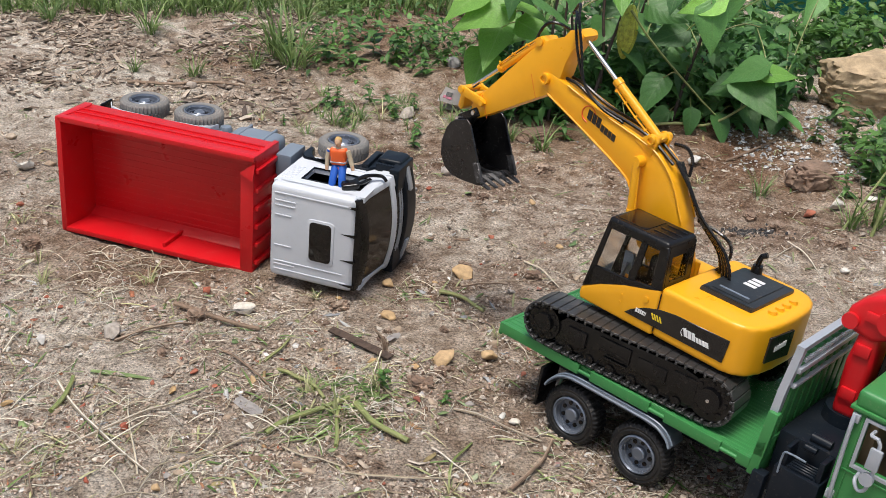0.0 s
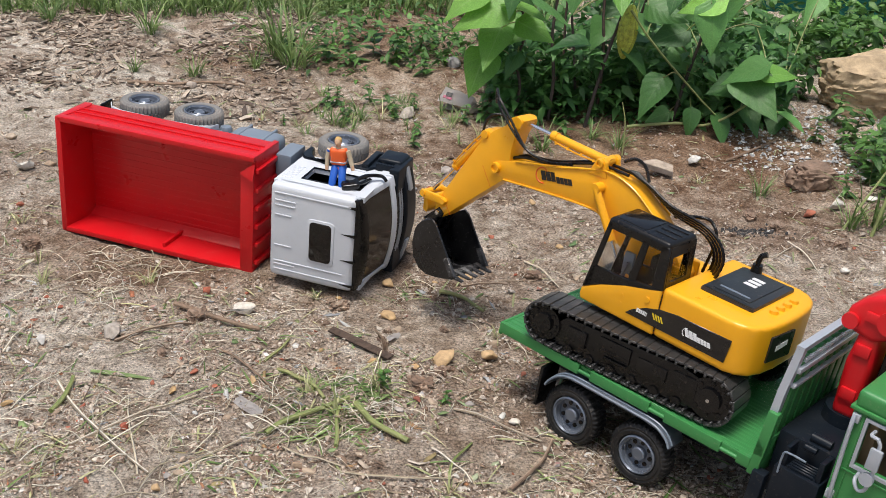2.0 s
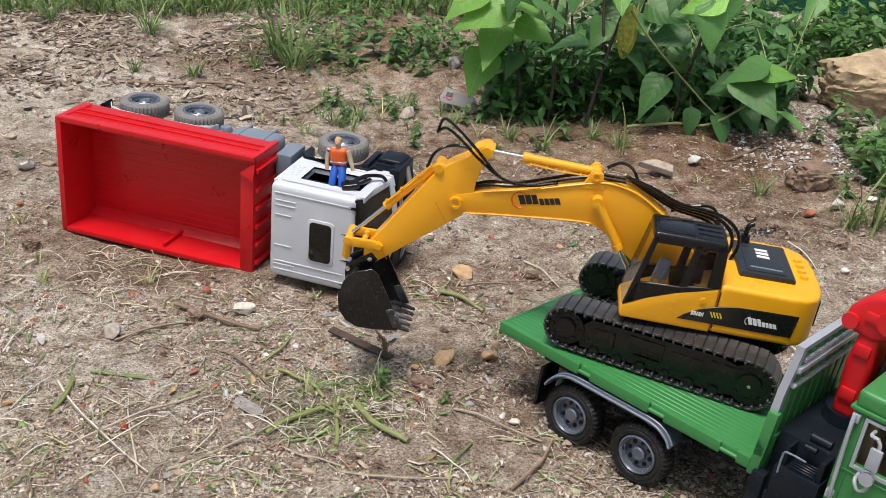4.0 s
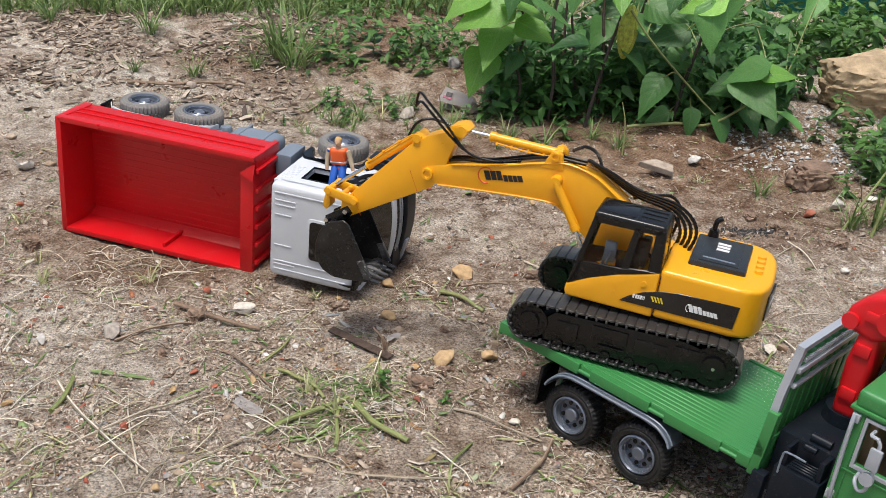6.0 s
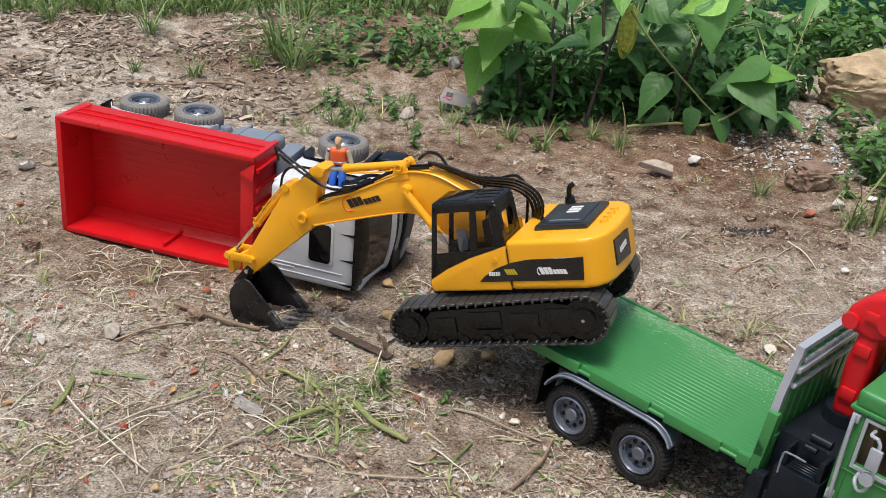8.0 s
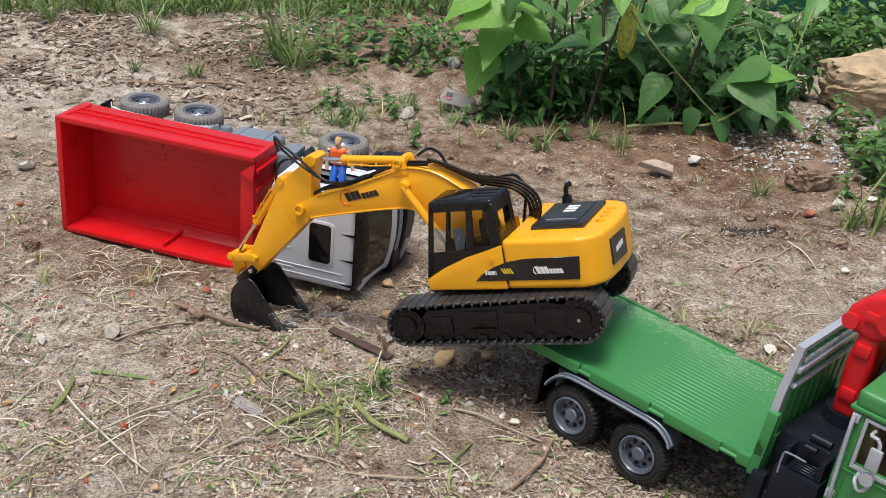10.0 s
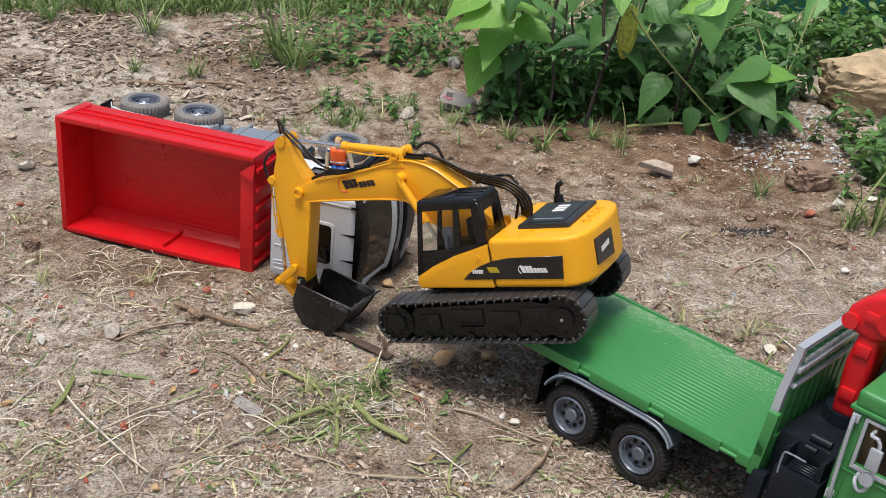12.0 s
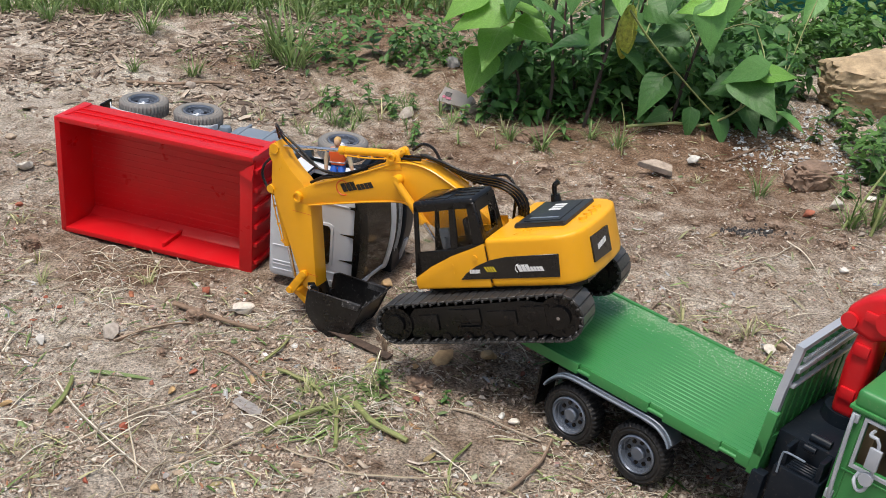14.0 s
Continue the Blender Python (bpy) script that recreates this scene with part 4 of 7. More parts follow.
    box(bm, (b - 0.004, 0.006, 0.135), (b - 0.001, W - 0.006, 0.187))
    part("cab_front", bm, M["green"], t)
    bm = bm_new()
    box(bm, (a + 0.006, 0.006, 0.082), (b - 0.006, W - 0.006, 0.087))
    part("cab_floor", bm, M["navy"], t)
    bm = bm_new()
    prism(bm, [(a - 0.001, 0.080), (b + 0.004, 0.080), (b + 0.006, 0.045), (0.452, 0.040), (0.448, 0.060), (0.43, 0.070), (0.40, 0.070), (0.382, 0.060), (0.378, 0.042), (a - 0.001, 0.045)], -0.002, 0.030, 0.002)
    part("cab_skirt", bm, M["green"], t)
    bm = bm_new()
    prism(bm, [(a - 0.001, 0.080), (b + 0.004, 0.080), (b + 0.006, 0.045), (a - 0.001, 0.045)], 0.030, W + 0.002, 0.002)
    part("cab_under", bm, M["navy"], t)
    bm = bm_new()
    box(bm, (0.376, 0.03, 0.088), (0.410, 0.14, 0.112), 0.003)
    box(bm, (0.3725, 0.03, 0.108), (0.383, 0.14, 0.172), 0.003)
    part("seat", bm, M["beige"], t, "beige bench seat")
    bm = bm_new()
    framed(bm, (0.3775, 0.1355, 0.4525, 0.1845), (0.3805, 0.1385, 0.4495, 0.1815), -0.0018, 0.0008)
    part("window_frame", bm, M["silver"], s1)
    bm = bm_new()
    tube(bm, [(0.3685, 0.000, 0.181), (0.3690, -0.006, 0.1800), (0.3700, -0.006, 0.14), (0.3715, -0.006, 0.103), (0.3715, 0.000, 0.102)], 0.0019, seg=8, steps=3)
    for z in (0.1805, 0.1025):
        box(bm, (0.3665, -0.0040, z - 0.004), (0.3735, 0.0005, z + 0.004), 0.001)
    part("grab_rail", bm, M["silver"], s1, "chrome-coloured grab rail")
    bm = bm_new()
    tube(bm, [(0.3880, 0.000, 0.176), (0.3890, -0.012, 0.177), (0.3980, -0.014, 0.174), (0.4000, -0.014, 0.135), (0.3940, -0.014, 0.126), (0.3880, -0.012, 0.132), (0.3870, 0.000, 0.134)], 0.0017, seg=8, steps=3)
    rail = part("mirror_rail", bm, M["silver"], s1)
    bm = bm_new()
    box(bm, (0.3925, -0.0180, 0.150), (0.4035, -0.0140, 0.1700), 0.0015)
    part("mirror_head", bm, M["silver"], rail)
    bm = bm_new()
    cyl(bm, (0.3975, -0.0175, 0.140), (0.3975, -0.0135, 0.140), 0.006)
    part("mirror_round", bm, M["silver"], rail)
    bm = bm_new()
    box(bm, (0.3720, -0.0012, 0.1295), (0.4600, 0.0004, 0.1310), 0.0004, 1)
    box(bm, (0.3755, -0.0010, 0.086), (0.3765, 0.0004, 0.187), 0.0003, 1)
    part("door_seam", bm, M["green"], s1)
    return t


FLATBED = build_flatbed()


# ---- the excavator ----
PX, PZ, YC = 0.0029, 0.1015, -0.0066          # boom pivot, middle plane of the arm
BOOM_L = 0.2435
BOOM_PIN = Vector((0.116 * math.cos(0.379), 0, 0.116 * math.sin(0.379)))
STICK_FOOT = Vector((0.1337 * math.cos(0.5227), 0, 0.1337 * math.sin(0.5227)))
STICK_TAIL = Vector((0.0607 * math.cos(2.7077), 0, 0.0607 * math.sin(2.7077)))
BUCKET_PIN = Vector((0.1120, 0, -0.004))
BOOM_FOOT = Vector((0.0520, 0, 0.074))


def track_loop(f, r1, b, r2, count):
    """Points and headings round two wheels: f (front) and b (back) as (x, z)."""
    f, b = Vector(f), Vector(b)
    d = (f - b).length
    base = math.atan2((f - b).y, (f - b).x)
    tilt = math.acos((r2 - r1) / d)
    up_f, up_b = f + r1 * Vector((math.cos(base + tilt), math.sin(base + tilt))), b + r2 * Vector((math.cos(base + tilt), math.sin(base + tilt)))
    pts = []
    for k in range(25):
        a = base + tilt - 2 * tilt * k / 24
        pts.append(f + r1 * Vector((math.cos(a), math.sin(a))))
    for k in range(33):
        a = base - tilt - (2 * math.pi - 2 * tilt) * k / 32
        pts.append(b + r2 * Vector((math.cos(a), math.sin(a))))
    pts.append(pts[0])
    lens = [0.0]
    for p, q in zip(pts, pts[1:]):
        lens.append(lens[-1] + (q - p).length)
    out = []
    for i in range(count):
        s = lens[-1] * i / count
        k = max(j for j in range(len(lens)) if lens[j] <= s)
        k = min(k, len(pts) - 2)
        d = pts[k + 1] - pts[k]
        p = pts[k] + d * ((s - lens[k]) / max(1e-9, d.length))
        # heading taken over a short stretch, for even turning
        out.append((p, math.atan2(d.y, d.x)))
    return pts[:-1], out


def bars(bm, cx, cz, along, slant, sizes, y0, y1, tall):
    """A word as a run of slanted bars on a side face."""
    x = 0.0
    c, s = math.cos(along), math.sin(along)
    for w, gap in sizes:
        q = [(x, 0), (x + w, 0), (x + w + slant, tall), (x + slant, tall)]
        poly = [(cx + a * c - b * s, cz + a * s + b * c) for a, b in q]
        prism(bm, poly, y0, y1)
        x += w + gap
    return bm


def build_excavator():
    t = thing("excavator", "yellow toy excavator with black cab, tracks and bucket", "toy excavator")
    # undercarriage
    bm = bm_new()
    box(bm, (-0.060, -0.048, 0.018), (0.062, 0.048, 0.046), 0.005)
    cyl(bm, (0, 0, 0.040), (0, 0, 0.0585), 0.046, 0.043, 30)
    part("car_body", bm, M["black"], t)
    F, B, RF, RB = (0.0946, 0.0292), (-0.0923, 0.0315), 0.0222, 0.0256
    belt_line, shoes = track_loop(F, RF, B, RB, 52)
    bm = bm_new()
    box(bm, (-0.0044, -0.0182, -0.0006), (0.0044, 0.0182, 0.0016), 0.0004, 1)
    box(bm, (-0.0041, -0.0186, 0.0012), (-0.0015, 0.0186, 0.0044), 0.0005, 1)
    box(bm, (0.0010, -0.0172, 0.0014), (0.0022, 0.0172, 0.0027))
    shoe = mesh_of("track shoe", bm, M["track_shoe"])
    for s in (1, -1):
        y = s * 0.0629
        bm = bm_new()
        a = [(p.x, p.y) for p in belt_line]
        c = Vector(((F[0] + B[0]) / 2, (F[1] + B[1]) / 2))
        n = len(a)
        rings = []
        for yy in (y - 0.0165, y + 0.0165):
            rings.append(([bm.verts.new((p[0], yy, p[1])) for p in a], [bm.verts.new((c.x + (p[0] - c.x) * 0.975, yy, c.y + (p[1] - c.y) * 0.91)) for p in a]))
        (o0, i0), (o1, i1) = rings
        for k in range(n):
            j = (k + 1) % n
            bm.faces.new((o0[k], o0[j], o1[j], o1[k])), bm.faces.new((i0[k], i1[k], i1[j], i0[j]))
            bm.faces.new((o0[k], i0[k], i0[j], o0[j])), bm.faces.new((o1[k], o1[j], i1[j], i1[k]))
        bmesh.ops.recalc_face_normals(bm, faces=bm.faces)
        track = part("track", bm, M["rubber_black"], t, "black rubber crawler track")
        for p, a in shoes:
            share("track_shoe", shoe, track, Matrix.Translation((p.x, y, p.y)) @ Matrix.Rotation(-a + math.pi, 4, "Y"))
        bm = bm_new()
        prism(bm, [(0.078, 0.012), (0.083, 0.032), (0.070, 0.045), (-0.060, 0.050), (-0.082, 0.046), (-0.088, 0.016), (-0.070, 0.011)], y - 0.015, y + 0.0135, 0.0015)
        frame_ = part("track_frame", bm, M["black"], t)
        bm = bm_new()
        ys = sorted((y + s * 0.0125, y + s * 0.0158))
        for x0, x1, z0, z1 in ((0.044, 0.066, 0.020, 0.038), (-0.006, 0.030, 0.026, 0.043), (-0.046, -0.014, 0.024, 0.040), (-0.078, -0.052, 0.022, 0.044)):
            box(bm, (x0, ys[0], z0), (x1, ys[1], z1), 0.001)
        for z in (0.0225, 0.0265, 0.0305):
            box(bm, (-0.004, ys[0], z), (0.022, ys[1] + s * 0.0006 if s > 0 else ys[1], z + 0.0012))
        part("frame_cover", bm, M["black"], frame_)
        for k in range(6):
            bm = bm_new()
            x = 0.062 - k * 0.0245
            cyl(bm, (x, y - 0.014, 0.0115 + 0.0002 * k), (x, y + 0.0150, 0.0115 + 0.0002 * k), 0.0052, seg=14)
            part("roller", bm, M["black"], t)
        for name, (cx, cz), r in (("idler", F, RF - 0.0035), ("sprocket", B, RB - 0.004)):
            bm = bm_new()
            cyl(bm, (cx, y - 0.015, cz), (cx, y + 0.015, cz), r, seg=26)
            cyl(bm, (cx, y - 0.0185, cz), (cx, y + 0.0185, cz), r * 0.55, seg=20)
            hub = part(name, bm, M["black"], t)
            for k in range(8):
                a = k * math.pi / 4
                px, pz = cx + r * 0.76 * math.cos(a), cz + r * 0.76 * math.sin(a)
                part("bolt", cyl(bm_new(), (px, y - 0.0162, pz), (px, y + 0.0162, pz), r * 0.12, seg=8), M["black"], hub)
        bm = bm_new()
        cyl(bm, (B[0], y + s * 0.0180, B[1]), (B[0], y + s * 0.0192, B[1]), 0.0018, seg=10)
        part("axle_screw", bm, M["chrome"], t)
    # turret: yellow engine cover on a dark plate
    bm = bm_new()
    half = [(-0.100, 0.0642), (-0.112, 0.0605), (-0.1215, 0.051), (-0.1265, 0.036), (-0.1285, 0.015)]
    prism_z(bm, [(-0.0225, 0.0642)] + half + [(x, -y) for x, y in half[::-1]] + [(-0.0225, -0.0642)], 0.0605, 0.1130, 0.0125, 6)
    turret = part("engine_cover", bm, M["yellow"], t, "glossy yellow engine cover")
    bm = bm_new()
    prism_z(bm, [(0.058, 0.050), (-0.098, 0.058), (-0.118, 0.040), (-0.118, -0.040), (-0.098, -0.058), (0.055, -0.050)], 0.0540, 0.0618, 0.001)
    part("base_plate", bm, M["black"], turret)
    bm = bm_new()
    prism(bm, [(0.0655, 0.0605), (0.0675, 0.0660), (0.0665, 0.0735), (0.045, 0.0860), (0.018, 0.0970), (-0.008, 0.1045), (-0.0228, 0.1090), (-0.0228, 0.0605)], 0.0165, 0.0642, 0.0025, 3)
    part("cab_skirt", bm, M["yellow"], turret)
    bm = bm_new()
    box(bm, (-0.0228, -0.0642, 0.0605), (0.050, -0.0235, 0.0960), 0.005, 3)
    part("tank_cover", bm, M["yellow"], turret)
    bm = bm_new()
    box(bm, (-0.0228, -0.0235, 0.0605), (0.0350, 0.0165, 0.0760), 0.002)
    box(bm, (-0.0100, 0.0064, 0.0700), (0.0140, 0.0105, 0.1120), 0.003)
    box(bm, (-0.0100, -0.0240, 0.0700), (0.0140, -0.0200, 0.1120), 0.003)
    part("boom_bracket", bm, M["yellow"], turret)
    bm = bm_new()
    cyl(bm, (-0.0096, 0.0630, 0.0937), (-0.0096, 0.0655, 0.0937), 0.0030, seg=14)
    cyl(bm, (0.018, 0.0630, 0.0860), (0.018, 0.0649, 0.0860), 0.0016, seg=10)
    cyl(bm, (0.0185, 0.0630, 0.0780), (0.0185, 0.0649, 0.0780), 0.0012, seg=10)
    pieces("skirt_stud", bm, M["yellow"], turret)
    bm = bm_new()
    box(bm, (-0.0245, 0.0638, 0.066), (-0.0235, 0.0646, 0.106))
    pieces("cover_seam", bm, M["black"], turret)
    # dark side panel with its print
    bm = bm_new()
    prism(bm, [(0.011, 0.0705), (0.004, 0.0770), (-0.010, 0.0850), (-0.026, 0.0905), (-0.045, 0.0935), (-0.1035, 0.0950), (-0.1010, 0.0708)], 0.0640, 0.0650, 0.0004, 1)
    panel = part("side_panel", bm, M["decal"], turret, "black printed side panel")
    bm = bm_new()
    bars(bm, -0.0010, 0.0772, math.pi, 0.0004, ((0.0020, 0.0006), (0.0022, 0.0005), (0.0014, 0.0006), (0.0020, 0.0005), (0.0008, 0.0006), (0.0008, 0)), 0.0645, 0.0654, -0.0040)
    pieces("print_bar", bm, M["decal_white"], panel)
    bm = bm_new()
    bars(bm, -0.0215, 0.0782, math.pi, -0.0030, ((0.0016, 0.0014),) * 4, 0.0645, 0.0654, -0.0056)
    pieces("print_slash", bm, M["decal_yellow"], panel)
    bm = bm_new()
    bars(bm, -0.0580, 0.0778, math.pi, -0.0026, ((0.0040, 0.0007), (0.0038, 0.0007), (0.0036, 0.0008)), 0.0645, 0.0654, -0.0072)
    bars(bm, -0.0716, 0.0778, math.pi, -0.0018, ((0.0030, 0.0006), (0.0028, 0.0006), (0.0028, 0.0006), (0.0034, 0)), 0.0645, 0.0654, -0.0048)
    tube(bm, [(-0.0585 + 0.0048 * math.cos(radians(q)), 0.0650, 0.0812 + 0.0048 * math.sin(radians(q))) for q in range(-60, 100, 30)], 0.0005, 0.0002, 6, 3)
    pieces("print_logo", bm, M["decal_white"], panel)
    rear = Matrix.Translation((-0.1283, 0.0175, 0.0880)) @ Matrix.Rotation(radians(174), 4, "Z")
    bm = bm_new()
    box(bm, (-0.0008, -0.0185, -0.0135), (0.0016, 0.0185, 0.0135), 0.0004, 1)
    rp = part("rear_panel", bm, M["decal"], turret, "black printed panel on the counterweight", m=rear)
    bm = bm_new()
    for k in range(6):
        box(bm, (0.0012, -0.0085 + k * 0.0030, -0.0030 + 0.0006 * k), (0.0022, -0.0064 + k * 0.0030, 0.0024 + 0.0006 * k))
    pieces("print_logo", bm, M["decal_white"], rp)
    # engine hatch, exhaust, ribs
    bm = bm_new()
    prism_z(bm, [(-0.0437, 0.0333), (-0.1005, 0.0318), (-0.1005, -0.0500), (-0.0437, -0.0480)], 0.1110, 0.1170, 0.0028, 2)
    hatch = part("engine_hatch", bm, M["hatch"], turret, "dark grey engine hatch")
    bm = bm_new()
    prism_z(bm, [(-0.0520, 0.0250), (-0.0920, 0.0240), (-0.0920, -0.0420), (-0.0520, -0.0400)], 0.1165, 0.1182, 0.0012, 2)
    for k in range(24):
        x = -0.0465 - k * 0.00225
        box(bm, (x - 0.0007, 0.0276, 0.1160), (x + 0.0007, 0.0322, 0.1178))
    part("hatch_ridge", bm, M["hatch"], hatch)
    bm = bm_new()
    box(bm, (-0.0880, 0.0160, 0.1172), (-0.0560, 0.0185, 0.1190), 0.0006)
    part("hatch_handle", bm, M["steel_blue"], hatch)
    bm = bm_new()
    for y in (-0.0105, -0.0185, -0.0265):
        box(bm, (-0.0790, y - 0.0025, 0.1178), (-0.0660, y + 0.0025, 0.1187))
    pieces("hatch_print", bm, M["decal_white"], hatch)
    bm = bm_new()
    cyl(bm, (-0.0580, -0.0470, 0.1150), (-0.0580, -0.0470, 0.1245), 0.0062, 0.0050, 16)
    tube(bm, [(-0.0580, -0.0470, 0.1225), (-0.0580, -0.0470, 0.129), (-0.0594, -0.0478, 0.1345), (-0.0640, -0.0490, 0.1375)], 0.0027, 0.0029, 10)
    part("exhaust", bm, M["black"], turret)
    bm = bm_new()
    for k in range(4):
        cyl(bm, (-0.1120, 0.012 - k * 0.0130, 0.1100), (-0.1115, 0.012 - k * 0.0130, 0.1160), 0.0052, 0.0040, 12)
    pieces("cover_boss", bm, M["yellow"], turret)
    # cab
    bm = bm_new()
    box(bm, (-0.0200, 0.0165, 0.1475), (0.0515, 0.0642, 0.1565), 0.0042, 3)
    cab = part("cab_roof", bm, M["black"], turret, "glossy black cab roof")
    bm = bm_new()
    box(bm, (0.0120, 0.0230, 0.1560), (0.0460, 0.0580, 0.1572), 0.0008)
    for k in range(3):
        box(bm, (-0.0160, 0.0260 + k * 0.011, 0.1560), (0.0080, 0.0285 + k * 0.011, 0.1574), 0.0006)
    pieces("roof_panel", bm, M["dark_glass"], cab)
    for y0, y1 in ((0.0608, 0.0642), (0.0165, 0.0198)):
        for name, poly in (
            ("front_pillar", [(0.0660, 0.0740), (0.0505, 0.1520), (0.0455, 0.1520), (0.0545, 0.1020), (0.0560, 0.0800)]),
            ("door_sill", [(0.0655, 0.0740), (0.0575, 0.1018), (0.0160, 0.1038), (0.0075, 0.1060), (-0.0100, 0.1082), (-0.0225, 0.1085), (-0.008, 0.1035), (0.018, 0.0960), (0.045, 0.0850)]),
            ("middle_pillar", [(0.0095, 0.1500), (0.0030, 0.1500), (0.0075, 0.1050), (0.0165, 0.1035)]),
            ("roof_rail", [(0.0510, 0.1520), (0.0500, 0.1450), (-0.0150, 0.1462), (-0.0190, 0.1520)]),
            ("rear_pillar", [(-0.0110, 0.1520), (-0.0102, 0.1075), (-0.0235, 0.1085), (-0.0205, 0.1520)]),
        ):
            bm = bm_new()
            prism(bm, poly, y0, y1, 0.0008, 1)
            part(name, bm, M["black"], turret)
        for poly in ([(0.0490, 0.1450), (0.0085, 0.1465), (0.0160, 0.1030), (0.0565, 0.1010)], [(0.0040, 0.1450), (-0.0108, 0.1455), (-0.0100, 0.1076), (0.0080, 0.1052)]):
            bm = bm_new()
            ym = (y0 + y1) / 2
            prism(bm, poly, ym - 0.0005, ym + 0.0005)
            part("side_window", bm, M["glass"], turret)
    bm = bm_new()
    prism(bm, [(0.0655, 0.0745), (0.0660, 0.0745), (0.0510, 0.1490), (0.0500, 0.1490)], 0.0198, 0.0608)
    part("windscreen", bm, M["glass"], turret)
    bm = bm_new()
    for y0, y1 in ((0.0198, 0.0270), (0.0555, 0.0608)):
        prism(bm, [(-0.0235, 0.1085), (-0.0205, 0.1520), (-0.0185, 0.1520), (-0.0210, 0.1085)], y0, y1)
    prism(bm, [(-0.0235, 0.1040), (-0.0230, 0.1160), (-0.0205, 0.1160), (-0.0205, 0.1040)], 0.0198, 0.0608)
    prism(bm, [(-0.0212, 0.1410), (-0.0205, 0.1520), (-0.0180, 0.1520), (-0.0185, 0.1410)], 0.0198, 0.0608)
    pieces("rear_frame", bm, M["black"], turret)
    bm = bm_new()
    prism(bm, [(-0.0225, 0.1150), (-0.0215, 0.1150), (-0.0198, 0.1420), (-0.0208, 0.1420)], 0.0262, 0.0562)
    part("rear_window", bm, M["glass"], turret)
    bm = bm_new()
    box(bm, (0.000, 0.030, 0.095), (0.024, 0.052, 0.108), 0.003)
    box(bm, (-0.006, 0.030, 0.104), (0.004, 0.052, 0.132), 0.003)
    part("seat", bm, M["black"], turret)
    bm = bm_new()
    cyl(bm, (0.040, 0.034, 0.085), (0.036, 0.036, 0.114), 0.0015, seg=8)
    cyl(bm, (0.036, 0.048, 0.085), (0.030, 0.048, 0.112), 0.0015, seg=8)
    box(bm, (0.026, 0.040, 0.098), (0.038, 0.0445, 0.121), 0.002)
    part("control_lever", bm, M["steel_blue"], turret)
    # boom
    y0, y1 = -0.0195, 0.0063
    bm = bm_new()
    poly = [(-0.010, -0.016), (0.045, -0.018), (0.0700, -0.0035), (0.0950, 0.0140), (0.120, 0.0148), (0.190, 0.0005), (0.2300, -0.0088), (0.2460, -0.0090), (0.2520, 0.0010), (0.2440, 0.0085), (0.2200, 0.0185), (0.174, 0.0345), (0.124, 0.0555), (0.1000, 0.0625), (0.070, 0.0590), (0.0350, 0.0420), (0.000, 0.0160), (-0.0120, 0.0020)]
    prism(bm, poly, y0 + 0.001, y1 - 0.001, 0.0018, 2)
    boom = part("boom", bm, M["yellow"], t, "curved yellow boom with printed mark")
    for e0, e1 in ((y1 - 0.0012, y1 + 0.0003), (y0 - 0.0003, y0 + 0.0012)):
        for line in ([(0.0700, -0.0035), (0.0950, 0.0140), (0.120, 0.0148), (0.190, 0.0005), (0.2300, -0.0088)], [(0.2200, 0.0185), (0.174, 0.0345), (0.124, 0.0555), (0.1000, 0.0625), (0.070, 0.0590), (0.0350, 0.0420)]):
            bm = bm_new()
            tube(bm, [(x, (e0 + e1) / 2, z) for x, z in line], 0.0011, seg=6, steps=4)
            part("boom_rim", bm, M["yellow"], boom)
    bm = bm_new()
    for yy in (y0 - 0.0005, y1 - 0.0050):
        prism(bm, [(0.104, 0.054), (0.128, 0.050), (0.1215, 0.0695), (0.1155, 0.0725), (0.1095, 0.0700)], yy, yy + 0.0050, 0.0012)
    pieces("cylinder_bracket", bm, M["yellow"], boom)
    for c, r, w in ((BOOM_PIN, 0.0058, 0.0060), (STICK_FOOT, 0.0045, 0.0040), (Vector((BOOM_L, 0, 0)), 0.0062, 0.0040)):
        bm = bm_new()
        m = axis_m((c.x, y0 - w, c.z), (c.x, y1 + w, c.z))
        h = y1 - y0 + 2 * w
        lathe(bm, [(r * 0.55, 0.002), (r * 0.62, 0.0), (r, 0.0), (r, h), (r * 0.62, h), (r * 0.55, h - 0.002), (0.0001, h - 0.002), (0.0001, 0.002)], 20, m)
        bmesh.ops.recalc_face_normals(bm, faces=bm.faces)
        part("pin_boss", bm, M["yellow"], boom)
    along = math.atan2(0.0165, -0.0515)
    bm = bm_new()
    bars(bm, 0.1800, 0.0160, along, -0.0022, ((0.0058, 0.0009), (0.0056, 0.0008), (0.0054, 0.0012)), y1 - 0.0012, y1 - 0.0004, -0.0100)
    bars(bm, 0.1605, 0.0212, along, -0.0016, ((0.0044, 0.0008), (0.0044, 0.0008), (0.0042, 0.0008), (0.0050, 0)), y1 - 0.0012, y1 - 0.0004, -0.0068)
    pieces("boom_print", bm, M["decal"], boom)
    bm = bm_new()
    pts = [(0.1815 + 0.0085 * math.cos(radians(a)), y1 - 0.0008, 0.0205 + 0.0085 * math.sin(radians(a))) for a in range(-120, 131, 25)]
    tube(bm, pts, 0.0009, 0.0005, 6, 3)
    part("boom_emblem", bm, M["decal_orange"], boom)
